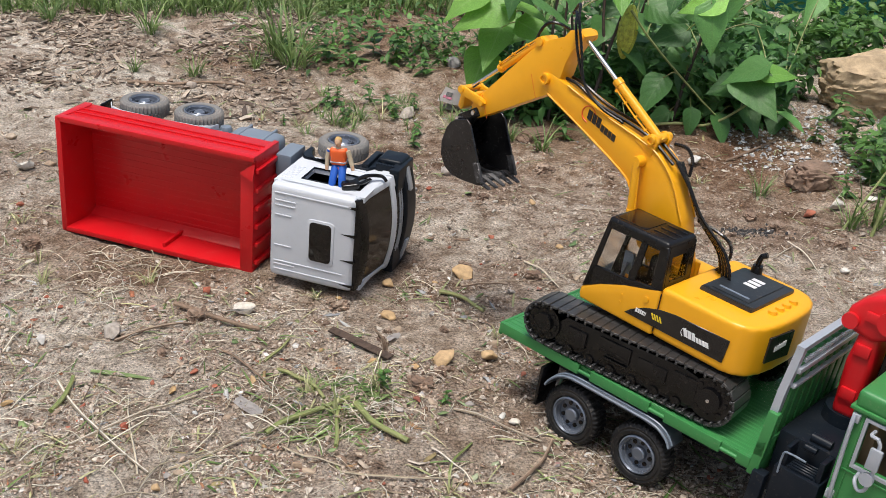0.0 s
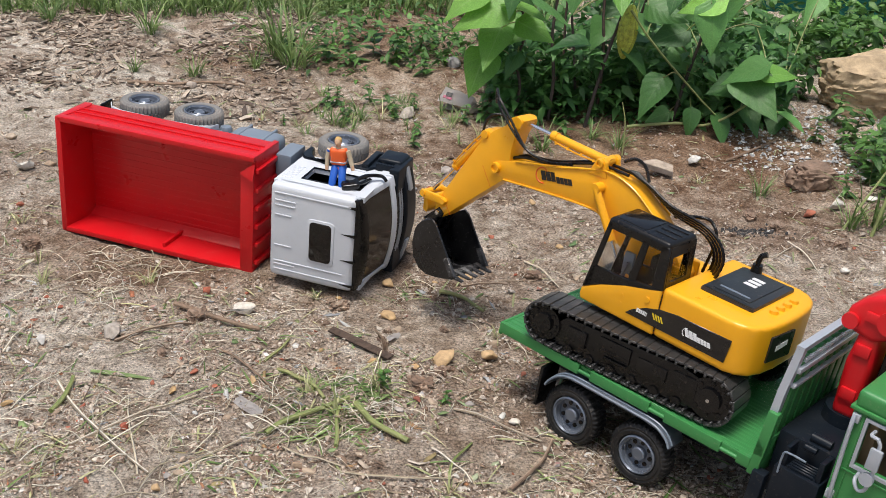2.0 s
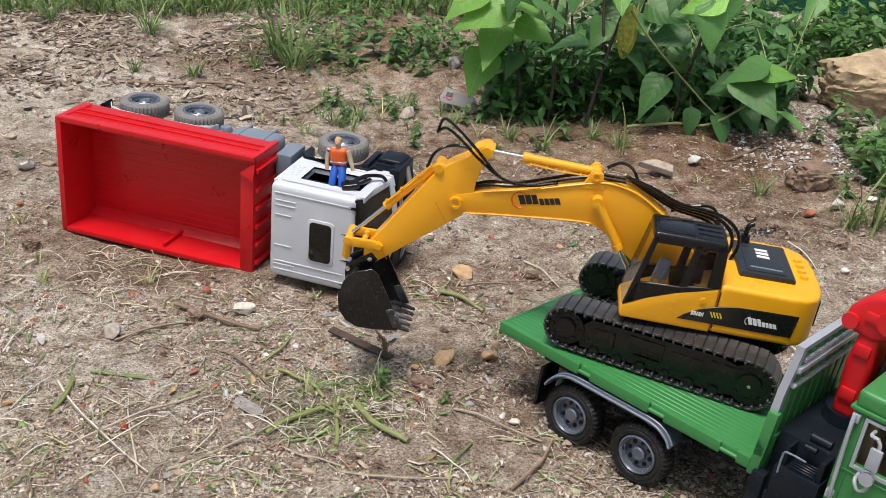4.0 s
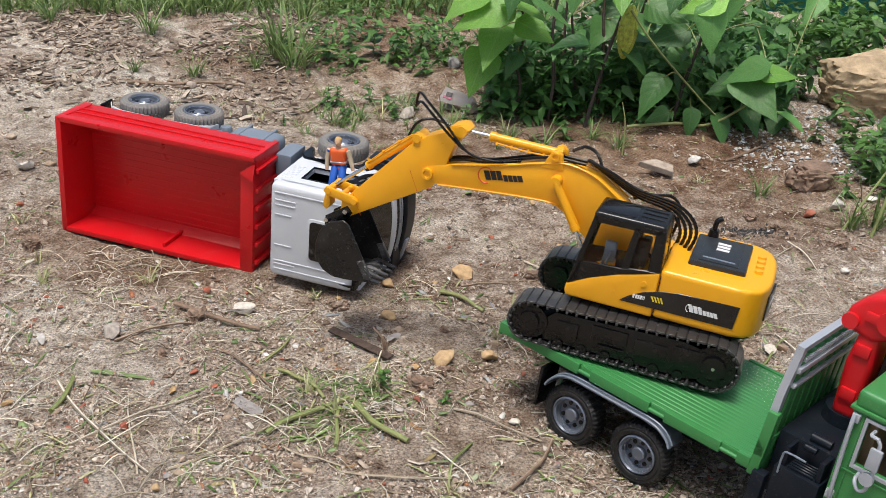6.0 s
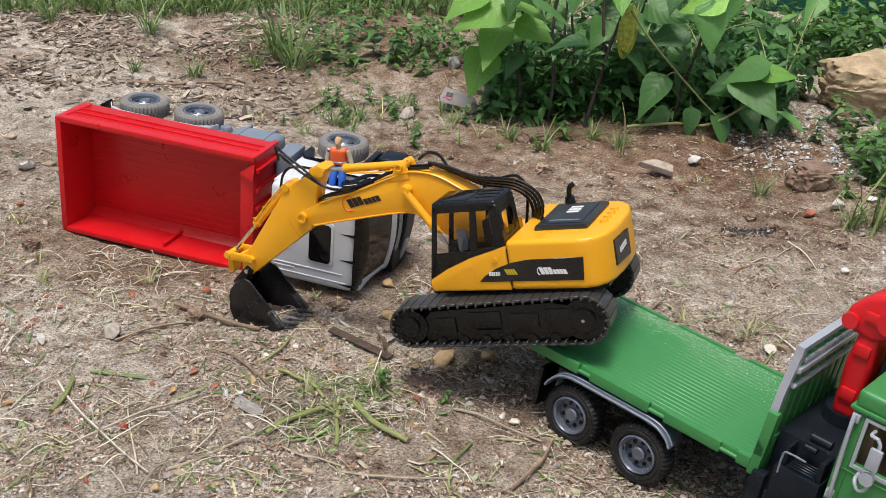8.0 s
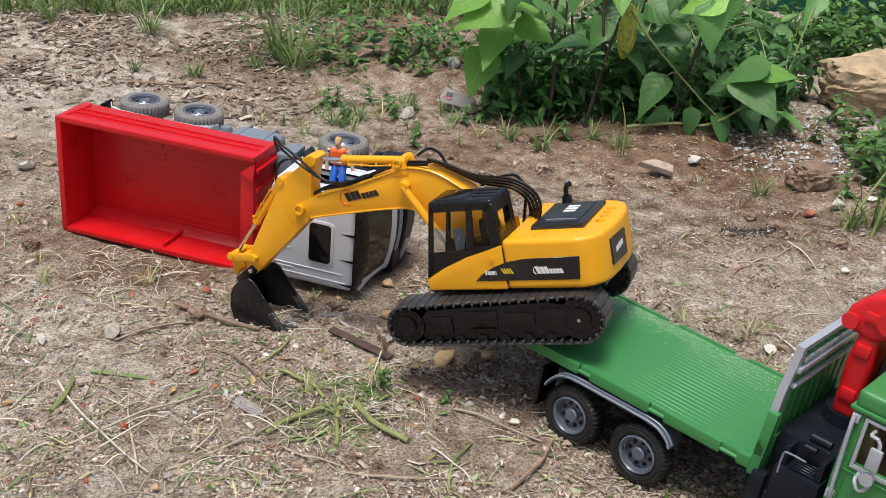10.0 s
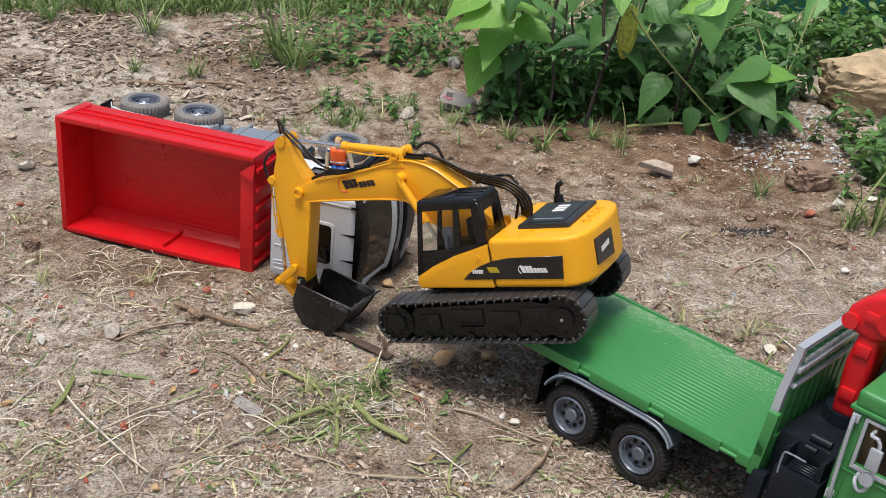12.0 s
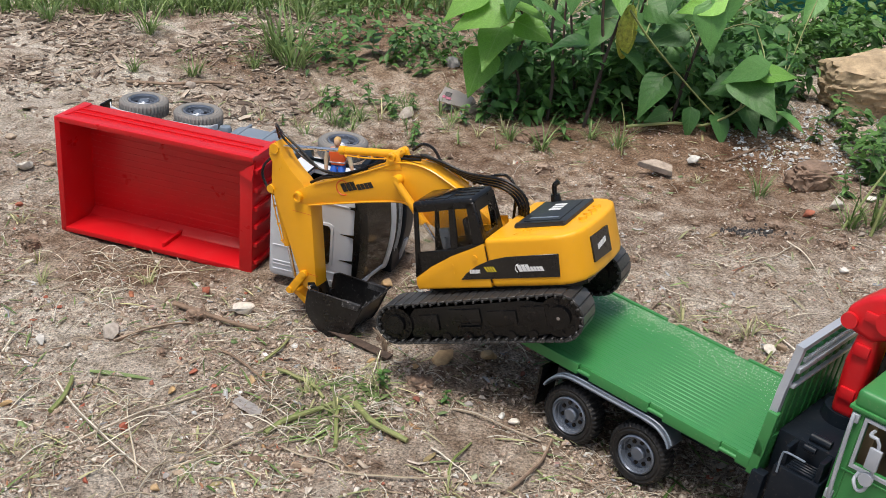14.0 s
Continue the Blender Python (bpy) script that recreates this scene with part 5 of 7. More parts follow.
    # hoses that ride on the boom
    for k, yy in enumerate((-0.0165, -0.0120, -0.0070, -0.0020)):
        bm = bm_new()
        hose(bm, [(-0.0190 - 0.0045 * k, yy, -0.014), (-0.0270 - 0.0052 * k, yy, 0.0230 + 0.004 * k), (-0.0100 - 0.003 * k, yy, 0.0430 + 0.0048 * k), (0.0280, yy, 0.0470 + 0.0042 * k), (0.0580, yy, 0.0570 + 0.0034 * k), (0.0850, yy, 0.0670 + 0.0015 * k)], 0.0019)
        part("hose", bm, M["black"], boom)
    for pts in ([(0.0700, -0.0200, 0.0620), (0.0800, -0.0210, 0.0745), (0.0930, -0.0210, 0.0775), (0.1050, -0.0200, 0.0690)], [(0.0300, -0.0190, 0.0430), (0.0060, -0.0200, 0.0550), (-0.0100, -0.0200, 0.0570), (-0.0200, -0.0200, 0.0420), (-0.0180, -0.0200, 0.0050)]):
        bm = bm_new()
        hose(bm, pts, 0.0018)
        part("hose", bm, M["black"], boom)
    for shift, top in ((0.0, 0.0), (0.004, 0.009)):
        bm = bm_new()
        hose(bm, [(0.1500, y1 - 0.004, 0.0475), (0.1780, y1 + 0.0022, 0.0390), (0.2060, y1 + 0.0045, 0.0400), (0.2340 + shift, y1 + 0.0050, 0.0540 + top), (0.2560 + shift, y1 + 0.0030, 0.0680 + top), (0.2720 + shift, -0.0040, 0.0700 + top), (0.2800, -0.0140, 0.0600)], 0.0015)
        part("hose", bm, M["black"], boom)
    for k, yy in enumerate((-0.0120, -0.0020)):
        bm = bm_new()
        tube(bm, [(0.0850, yy, 0.0660), (0.1250, yy, 0.0600), (0.1800, yy, 0.0345), (0.2150, yy, 0.0245), (0.2300, yy, 0.0170)], 0.0017, seg=7)
        part("hose", bm, M["black"], boom)
    # stick
    s0, s1 = -0.0180, 0.0048
    bm = bm_new()
    poly = [(-0.0640, 0.0235), (-0.0580, 0.0335), (-0.0480, 0.0360), (-0.0380, 0.0325), (-0.0200, 0.0360), (-0.0030, 0.0370), (0.0450, 0.0252), (0.0950, 0.0125), (0.1120, 0.0080), (0.1180, 0.0010), (0.1130, -0.0110), (0.0660, -0.0132), (0.0050, -0.0160), (-0.0070, -0.0120), (-0.0170, -0.0060), (-0.0290, 0.0060), (-0.0420, 0.0150)]
    prism(bm, poly, s0, s1, 0.0014, 2)
    stick = part("stick", bm, M["yellow"], t, "yellow dipper stick")
    bm = bm_new()
    for x in (0.022, 0.0985):
        q = 0.0012 if x < 0.05 else 0.0006
        prism(bm, [(x - 0.0002, -0.0148), (x + 0.0002, -0.0148), (x + 0.0002 - 0.004, 0.0110), (x - 0.0002 - 0.004, 0.0110)], s1 - 0.0004, s1 + 0.0002)
    part("stick_seam", bm, M["decal_orange"], stick)
    for yy in (s0 - 0.0012, s1 - 0.0002):
        bm = bm_new()
        for c, r in (((-0.0555, 0.0262), 0.0062), ((-0.0060, 0.0385), 0.0048)):
            cyl(bm, (c[0], yy - 0.0008, c[1]), (c[0], yy + 0.0022, c[1]), r, seg=16)
        pieces("stick_boss", bm, M["yellow"], stick)
    bm = bm_new()
    prism(bm, [(-0.0140, 0.0345), (0.0040, 0.0335), (-0.0030, 0.0430), (-0.0090, 0.0435)], s0 + 0.001, s1 - 0.001, 0.001)
    part("cylinder_lug", bm, M["yellow"], stick)
    # bucket cylinder along the stick's outer edge
    a, b = Vector((-0.0060, YC, 0.0400)), Vector((0.1170, YC, 0.0260))
    bm = bm_new()
    cyl(bm, a, a + (b - a) * 0.58, 0.0042, seg=16)
    cyl(bm, a + (b - a) * 0.56, a + (b - a) * 0.60, 0.0050, seg=16)
    part("bucket_cylinder", bm, M["yellow"], stick)
    bm = bm_new()
    tube(bm, [a + Vector((0.006, 0.0046, 0.0035)), a + (b - a) * 0.3 + Vector((0, 0.0046, 0.0050)), a + (b - a) * 0.57 + Vector((0, 0.0046, 0.0035))], 0.0009, seg=6)
    for k in (0.2, 0.38, 0.55):
        cyl(bm, a + (b - a) * k + Vector((0, -0.001, 0.003)), a + (b - a) * k + Vector((0, 0.005, 0.006)), 0.0012, seg=8)
    part("cylinder_pipe", bm, M["yellow"], stick)
    bm = bm_new()
    cyl(bm, a + (b - a) * 0.58, b, 0.0022, seg=12)
    part("cylinder_rod", bm, M["chrome"], stick)
    bm = bm_new()
    for yy in (s0 - 0.0045, s1 + 0.0005):
        prism(bm, [(0.0915, 0.0000), (0.0985, -0.0015), (0.1235, 0.0215), (0.1245, 0.0280), (0.1185, 0.0310), (0.0930, 0.0070)], yy, yy + 0.0038, 0.0014)
    cyl(bm, (0.1190, s0 - 0.0062, 0.0258), (0.1190, s1 + 0.0060, 0.0258), 0.0040, seg=14)
    cyl(bm, (0.0960, s0 - 0.0058, 0.0030), (0.0960, s1 + 0.0056, 0.0030), 0.0036, seg=14)
    cyl(bm, (0.1070, s0 - 0.0050, 0.0150), (0.1070, s1 + 0.0048, 0.0150), 0.0030, seg=12)
    prism(bm, [(0.1160, 0.0290), (0.1240, 0.0280), (0.1390, 0.0120), (0.1370, 0.0060), (0.1310, 0.0080)], YC - 0.0080, YC + 0.0080, 0.0014)
    part("bucket_link", bm, M["yellow"], stick)
    bm = bm_new()
    hose(bm, [(0.0060, -0.0050, 0.0440), (-0.0080, -0.0035, 0.0520), (-0.0220, -0.0010, 0.0530), (-0.0340, -0.0010, 0.0470), (-0.0430, -0.0060, 0.0360)], 0.0016)
    part("hose", bm, M["black"], stick)
    # bucket: shell on a curved back, with side plates and teeth
    bm = bm_new()
    back = [(0.0020, 0.0180), (0.0060, 0.0310), (0.0190, 0.0450), (0.0340, 0.0520), (0.0480, 0.0510), (0.0590, 0.0440), (0.0680, 0.0300), (0.0790, 0.0080)]
    inner = [(0.0060, 0.0165), (0.0090, 0.0290), (0.0205, 0.0425), (0.0340, 0.0490), (0.0465, 0.0480), (0.0565, 0.0415), (0.0655, 0.0285), (0.0765, 0.0070)]
    hw = 0.0290
    prism(bm, back + inner[::-1], YC - hw, YC + hw, 0.0004, 1)
    bucket = part("bucket", bm, M["bucket"], t, "worn black digging bucket")
    for yy in (YC - hw - 0.0008, YC + hw - 0.0016):
        bm = bm_new()
        prism(bm, [(0.0060, -0.0020), (0.0020, 0.0150), (0.0030, 0.0250), (0.0070, 0.0330), (0.0190, 0.0460), (0.0340, 0.0532), (0.0485, 0.0522), (0.0600, 0.0450), (0.0690, 0.0310), (0.0810, 0.0070), (0.0760, 0.0010), (0.0140, -0.0050)], yy, yy + 0.0024, 0.0006, 1)
        side = part("side_plate", bm, M["bucket"], bucket)
        bm = bm_new()
        prism(bm, [(0.0560, -0.0012), (0.0800, 0.0010), (0.0760, 0.0090), (0.0540, 0.0070)], yy - 0.0008, yy + 0.0032, 0.0006, 1)
        for k in range(4):
            cyl(bm, (0.058 + k * 0.005, yy - 0.0016, 0.0028 + k * 0.0008), (0.058 + k * 0.005, yy + 0.0040, 0.0028 + k * 0.0008), 0.0009, seg=8)
        part("side_cutter", bm, M["scuffed"], side)
    for k in range(5):
        yy = YC - 0.0245 + k * 0.01225
        bm = bm_new()
        v = [bm.verts.new(p) for p in ((0.0700, yy - 0.0036, 0.0130), (0.0700, yy + 0.0036, 0.0130), (0.0690, yy - 0.0036, 0.0190), (0.0690, yy + 0.0036, 0.0190), (0.0875, yy - 0.0020, -0.0035), (0.0875, yy + 0.0020, -0.0035), (0.0885, yy - 0.0020, -0.0020), (0.0885, yy + 0.0020, -0.0020))]
        bmesh.ops.convex_hull(bm, input=v)
        part("tooth", bm, M["scuffed"], bucket, "scuffed bucket tooth")
    for yy in (YC - 0.0100, YC + 0.0085):
        bm = bm_new()
        prism(bm, inner[1:] + [(x * 0.98, z - 0.0022) for x, z in inner[:0:-1]], yy, yy + 0.0018)
        part("inner_rib", bm, M["scuffed"], bucket)
    for yy in (YC - 0.0125, YC + 0.0095):
        bm = bm_new()
        prism(bm, [(-0.0050, -0.0040), (0.0050, -0.0060), (0.0160, 0.0260), (0.0120, 0.0370), (0.0020, 0.0320), (-0.0045, 0.0270)], yy, yy + 0.0030, 0.001)
        part("bucket_ear", bm, M["black"], bucket)
    bm = bm_new()
    for c in ((0.0, 0.0), (0.0, 0.0266)):
        cyl(bm, (c[0], YC - 0.0165, c[1]), (c[0], YC + 0.0165, c[1]), 0.0026, seg=12)
    part("bucket_pin", bm, M["chrome"], bucket)
    # moving cylinders: barrels and rods along their own z
    moving = {"engine_cover": turret, "boom": boom, "stick": stick, "bucket": bucket}
    bm = bm_new()
    cyl(bm, (0, 0, -0.004), (0, 0, 0.072), 0.0046, seg=16)
    cyl(bm, (0, 0, 0.068), (0, 0, 0.075), 0.0054, seg=16)
    cyl(bm, (0, -0.007, 0), (0, 0.007, 0), 0.0048, seg=16)
    moving["stick_barrel"] = part("stick_cylinder", bm, M["yellow"], t)
    bm = bm_new()
    tube(bm, [(0.0045, 0.0035, 0.006), (0.0060, 0.0035, 0.035), (0.0045, 0.0035, 0.068)], 0.0010, seg=6)
    for z in (0.015, 0.032, 0.050, 0.066):
        cyl(bm, (0.002, 0.002, z), (0.0066, 0.0044, z), 0.0013, seg=8)
    part("cylinder_pipe", bm, M["yellow"], moving["stick_barrel"])
    bm = bm_new()
    cyl(bm, (0, 0, 0), (0, 0, 0.085), 0.0023, seg=12)
    moving["stick_rod"] = part("stick_rod", bm, M["chrome"], t)
    for k, yy in enumerate((0.0135, -0.0265)):
        bm = bm_new()
        cyl(bm, (0, 0, 0), (0, 0, 0.052), 0.0042, seg=16)
        cyl(bm, (0, -0.0035, 0), (0, 0.0035, 0), 0.0058, seg=16)
        cyl(bm, (0, 0, 0.049), (0, 0, 0.055), 0.0050, seg=16)
        cyl(bm, (0.0035, 0, 0.004), (0.0045, 0, 0.050), 0.0011, seg=8)
        moving["boom_barrel_%d" % k] = part("boom_cylinder", bm, M["yellow"], t)
        bm = bm_new()
        cyl(bm, (0, 0, 0), (0, 0, 0.070), 0.0024, seg=12)
        moving["boom_rod_%d" % k] = part("boom_rod", bm, M["chrome"], t)
    return t, moving


EXCAVATOR, ARM = build_excavator()


# ---- stones and litter ----
rng = random.Random(7)


RED_BACK = RED.inverted()


def clear(x, y):
    """True outside the ground that the fallen truck covers."""
    p = RED_BACK @ Vector((x, y, 0.01))
    return not (-0.005 < p.x < 0.46 and 0.02 < p.z < 0.158)


def spot():
    """A random place on the strewn ground, denser towards the camera."""
    while True:
        y = 0.80 / (1 - rng.random() * (1 - 0.80 / 3.1))
        x = rng.uniform(-0.47 * y - 0.08, 0.47 * y + 0.08)
        if clear(x, y) and noise.noise(Vector((x * 9, y * 9, 2))) + 0.6 * noise.noise(Vector((x * 24, y * 24, 6))) > rng.uniform(-0.55, 0.30):
            return x, y


def stone_bm(size, flat, points=16, seed=0):
    r = random.Random(seed)
    bm = bm_new()
    for _ in range(points):
        v = Vector((r.gauss(0, 1), r.gauss(0, 1), r.gauss(0, 1))).normalized() * r.uniform(0.8, 1.0)
        bm.verts.new((v.x * size * 0.5, v.y * size * 0.38, v.z * size * 0.5 * flat))
    hull = bmesh.ops.convex_hull(bm, input=bm.verts)
    loose = [v for v in bm.verts if not v.link_faces]
    bmesh.ops.delete(bm, geom=loose, context="VERTS")
    bmesh.ops.bevel(bm, geom=bm.edges[:], offset=size * 0.03, segments=1, affect="EDGES")
    return bm


def lay_stones(rows, name, mat, flat, label, category, group, sink=0.25):
    for k, (x, y, s) in enumerate(rows):
        z = height(x, y) + s * flat * (0.5 - sink)
        solo(name, stone_bm(s, flat, 9 if name == "brick_fragment" else 14, 31 * k + len(name)), M[mat], label, category, pose(x, y, z, rng.uniform(-12, 12), rng.uniform(-12, 12), rng.uniform(0, 360)), group)


lay_stones(((-0.650, 1.611, 0.038), (-0.450, 1.099, 0.026), (-0.238, 1.212, 0.034), (0.417, 1.812, 0.034), (0.612, 1.647, 0.040), (0.558, 1.420, 0.018), (0.086, 0.999, 0.015), (0.40, 1.19, 0.024)), "pale_stone", "pale", 0.6, "pale cream stone lying on soil", "stone", "loose stones", 0.12)
lay_stones(((-0.374, 1.129, 0.034), (-0.620, 1.640, 0.023), (0.624, 1.554, 0.018), (-0.080, 1.957, 0.047), (-0.003, 2.238, 0.053), (0.215, 1.256, 0.019), (0.417, 1.196, 0.021), (0.002, 1.721, 0.037), (-0.132, 1.625, 0.019), (-0.497, 2.070, 0.031), (-0.720, 1.741, 0.024), (-0.395, 1.091, 0.013), (-0.204, 0.892, 0.016), (-0.128, 0.901, 0.017), (0.038, 1.021, 0.013)), "stone", "stone", 0.62, "pale angular stone half sunk in soil", "stone", "loose stones")
lay_stones(((-0.417, 1.098, 0.020), (0.256, 2.826, 0.073), (0.678, 1.685, 0.032)), "flat_stone", "pale", 0.3, "flat grey stone slab lying on soil", "stone", "loose stones", 0.05)
lay_stones(((0.009, 1.108, 0.040), (0.060, 1.120, 0.031), (0.029, 1.340, 0.042), (-0.064, 1.390, 0.031), (-0.069, 1.300, 0.025), (-0.063, 1.213, 0.028), (0.164, 1.446, 0.018), (-0.278, 1.014, 0.016), (-0.441, 0.979, 0.016), (0.130, 1.594, 0.019), (-0.127, 1.257, 0.011)), "ochre_stone", "ochre", 0.5, "ochre-brown stone lying on soil", "stone", "ochre stones", 0.15)
lay_stones(((-0.293, 1.250, 0.022), (-0.607, 1.471, 0.019), (-0.018, 1.022, 0.016), (-0.309, 0.949, 0.018), (-0.235, 1.026, 0.010), (-0.303, 1.030, 0.010), (-0.263, 1.053, 0.014), (0.562, 1.626, 0.033), (-0.027, 1.631, 0.014), (-0.173, 1.093, 0.011), (-0.144, 1.167, 0.010), (-0.455, 1.184, 0.013), (0.068, 1.474, 0.014), (0.143, 1.058, 0.011), (-0.201, 1.089, 0.009), (-0.071, 0.959, 0.009), (-0.284, 1.079, 0.009), (0.175, 1.134, 0.009), (-0.285, 1.413, 0.011)), "brick_fragment", "brick", 0.55, "broken red brick fragment on soil", "brick", "brick fragments", 0.15)



def slab(x, y, s, thick, tip, turn, seed):
    """A broken flat stone lying tipped on the soil."""
    r = random.Random(seed)
    bm = bm_new()
    ring = sorted(r.uniform(0, 6.28) for _ in range(7))
    for a in ring:
        q = r.uniform(0.42, 0.55)
        for z, k in ((0.0, 1.0), (thick, 0.93)):
            bm.verts.new((s * q * k * math.cos(a), s * 0.72 * q * k * math.sin(a), z + r.uniform(-0.1, 0.1) * thick))
    bmesh.ops.convex_hull(bm, input=bm.verts)
    bmesh.ops.bevel(bm, geom=bm.edges[:], offset=s * 0.015, segments=1, affect="EDGES")
    solo("flat_stone", bm, M["stone"], "flat grey stone slab tipped on the soil", "stone", pose(x, y, height(x, y) + 0.010, tip, 4, turn), "loose stones")


slab(0.343, 1.753, 0.070, 0.010, 14, 10, 4)
slab(0.017, 2.022, 0.082, 0.012, 24, -20, 9)

# loose bits of rubble trodden into the bare ground
loose = random.Random(77)
for mat, name, count, lo, hi, label in (("brick", "brick_fragment", 34, 0.006, 0.013, "small red brick fragment trodden into soil"), ("stone", "stone", 44, 0.008, 0.018, "small angular stone trodden into soil"), ("pale", "pale_stone", 26, 0.007, 0.014, "small pale stone trodden into soil"), ("ochre", "ochre_stone", 16, 0.009, 0.018, "small ochre stone trodden into soil")):
    for k in range(count):
        y = 0.86 + 0.85 * loose.random() ** 1.6
        x = loose.uniform(-0.45, 0.42) * y
        if not clear(x, y):
            continue
        s = loose.uniform(lo, hi)
        solo(name, stone_bm(s, 0.6, 10, 500 + k), M[mat], label, "brick" if mat == "brick" else "stone", pose(x, y, height(x, y) + s * 0.12, loose.uniform(-20, 20), loose.uniform(-20, 20), loose.uniform(0, 360)), "small rubble")


def lump(name, x, y, size, mat, label, category, stretch=(1, 1, 1), turn=0.0, seed=1, rough=0.25, sink=0.3, fine=1.0, cuts=5):
    """A larger rock or clod: a rounded lump broken by noise at several scales."""
    bm = bm_new()
    bmesh.ops.create_icosphere(bm, subdivisions=cuts, radius=1.0)
    for v in bm.verts:
        n = v.co.normalized()
        blocky = Vector([math.copysign(abs(c) ** 0.7, c) for c in n])
        d = 1 + 0.10 * rough * math.sin(n.z * 26 + 5 * noise.noise(n * 2)) + rough * (noise.noise(n * 1.6 + Vector((seed, 0, 0))) + 0.5 * noise.noise(n * 4 + Vector((0, seed, 0))) + fine * (0.3 * noise.noise(n * 9) + 0.18 * noise.noise(n * 24)))
        v.co = Vector((blocky.x * stretch[0], blocky.y * stretch[1], blocky.z * stretch[2])) * d * size * 0.5
    return solo(name, bm, M[mat], label, category, pose(x, y, height(x, y) + size * stretch[2] * (0.5 - sink), 0, 0, turn))




def boulder():
    """A slab-sided rock, broken along its layers."""
    bm = bm_new()
    bmesh.ops.create_icosphere(bm, subdivisions=6, radius=1.0)
    for v in bm.verts:
        n = v.co.normalized()
        big = max(abs(n.x) * 1.0, abs(n.y) * 1.05, abs(n.z + 0.18 * n.x) * 1.12, (abs(n.x) + abs(n.y)) * 0.78, (abs(n.z) + abs(n.y)) * 0.82)
        p = n / big
        layer = p.z * 2.3 + 2.2 * noise.noise(Vector((p.x * 1.4, p.y * 1.4, 4.0)))
        step = (layer - math.floor(layer)) ** 3
        d = 1 + 0.03 * step + 0.09 * noise.noise(p * 1.5) + 0.05 * noise.noise(p * 4) + 0.032 * noise.noise(p * 10) + 0.018 * noise.noise(p * 26) + 0.010 * noise.noise(p * 60)
        v.co = Vector((p.x * 0.172, p.y * 0.105, p.z * 0.078)) * d
    solo("boulder", bm, M["boulder"], "large layered tan boulder at the edge of the weeds", "rock", pose(0.895, 2.165, height(0.895, 2.165) + 0.052, -4, -13, 14))


boulder()
lump("earth_clod", 0.598, 1.745, 0.062, "clod", "dark brown clod of earth", "clod", (1.2, 0.8, 0.8), 10, 8, 0.24)
lump("earth_clod", 0.150, 1.905, 0.05, "clod", "dark brown clod of earth", "clod", (1.4, 0.8, 0.6), 40, 5, 0.24)
lump("earth_clod", -0.545, 1.345, 0.024, "clod", "dark brown clod of earth", "clod", (1.0, 0.9, 0.9), 40, 6, 0.4)


for k in range(66):
    cx, cy, rx, ry = ((0.10, 1.20, 0.26, 0.10), (0.06, 1.42, 0.30, 0.14), (-0.28, 1.36, 0.30, 0.06), (0.50, 1.62, 0.26, 0.22), (0.20, 1.76, 0.34, 0.14), (-0.15, 1.10, 0.34, 0.12))[k % 6]
    px, py = loose.gauss(cx, rx * 0.6), loose.gauss(cy, ry * 0.6)
    if clear(px, py):
        lump("earth_clod", px, py, 0.007 + 0.016 * loose.random() ** 2.2, "clod", "small reddish-brown clod of damp earth", "clod", (1.25, 0.9, 0.75), loose.uniform(0, 360), k, 0.5, 0.3, 1.6, 4)


def stuff_mesh(name, verts, faces, mat, label, category, uvs=None):
    me = bpy.data.meshes.new(name)
    me.from_pydata(verts, [], faces)
    me.polygons.foreach_set("use_smooth", [True] * len(me.polygons))
    me.materials.append(mat)
    if uvs:
        layer = me.uv_layers.new(name="UVMap")
        idx = np.empty(len(me.loops), dtype=np.int32)
        me.loops.foreach_get("vertex_index", idx)
        layer.data.foreach_set("uv", np.array(uvs, dtype=np.float32)[idx].ravel())
    return tagged(new(name, me), label, category, kind="stuff")


def gravel(name, count, lo, hi, mat, label, where=spot, over=height):
    verts, faces = [], []
    for _ in range(count):
        x, y = where()
        s = lo + (hi - lo) * rng.random() ** 3
        a = rng.uniform(0, 6.28)
        ca, sa = math.cos(a), math.sin(a)
        z = over(x, y) + s * 0.12
        n = len(verts)
        ring = 5
        for k in range(ring):
            q = 2 * math.pi * k / ring
            r = s * 0.5 * rng.uniform(0.7, 1.15)
            px, py = r * math.cos(q), r * 0.75 * math.sin(q)
            verts.append((x + px * ca - py * sa, y + px * sa + py * ca, z + s * rng.uniform(-0.1, 0.1)))
        for k in range(ring):
            q = 2 * math.pi * (k + 0.5) / ring
            r = s * 0.3 * rng.uniform(0.6, 1.1)
            px, py = r * math.cos(q), r * 0.75 * math.sin(q)
            verts.append((x + px * ca - py * sa, y + px * sa + py * ca, z + s * rng.uniform(0.2, 0.34)))
        for k in range(ring):
            j = (k + 1) % ring
            faces.append((n + k, n + j, n + ring + k))
            faces.append((n + j, n + ring + j, n + ring + k))
        faces.append(tuple(n + ring + k for k in range(ring)))
    ob = stuff_mesh(name, verts, faces, M[mat], label, "gravel")
    ob.data.set_sharp_from_angle(angle=radians(25))
    return ob


gravel("grit", 27000, 0.0009, 0.0048, "grit", "fine pale grit and small stones strewn over soil")
gravel("pebbles", 620, 0.0050, 0.0125, "grit", "mixed pebbles and crumbs of brick on soil")
gravel("soil_crumbs", 27000, 0.0012, 0.0100, "crumb", "brown crumbs of soil on the ground")


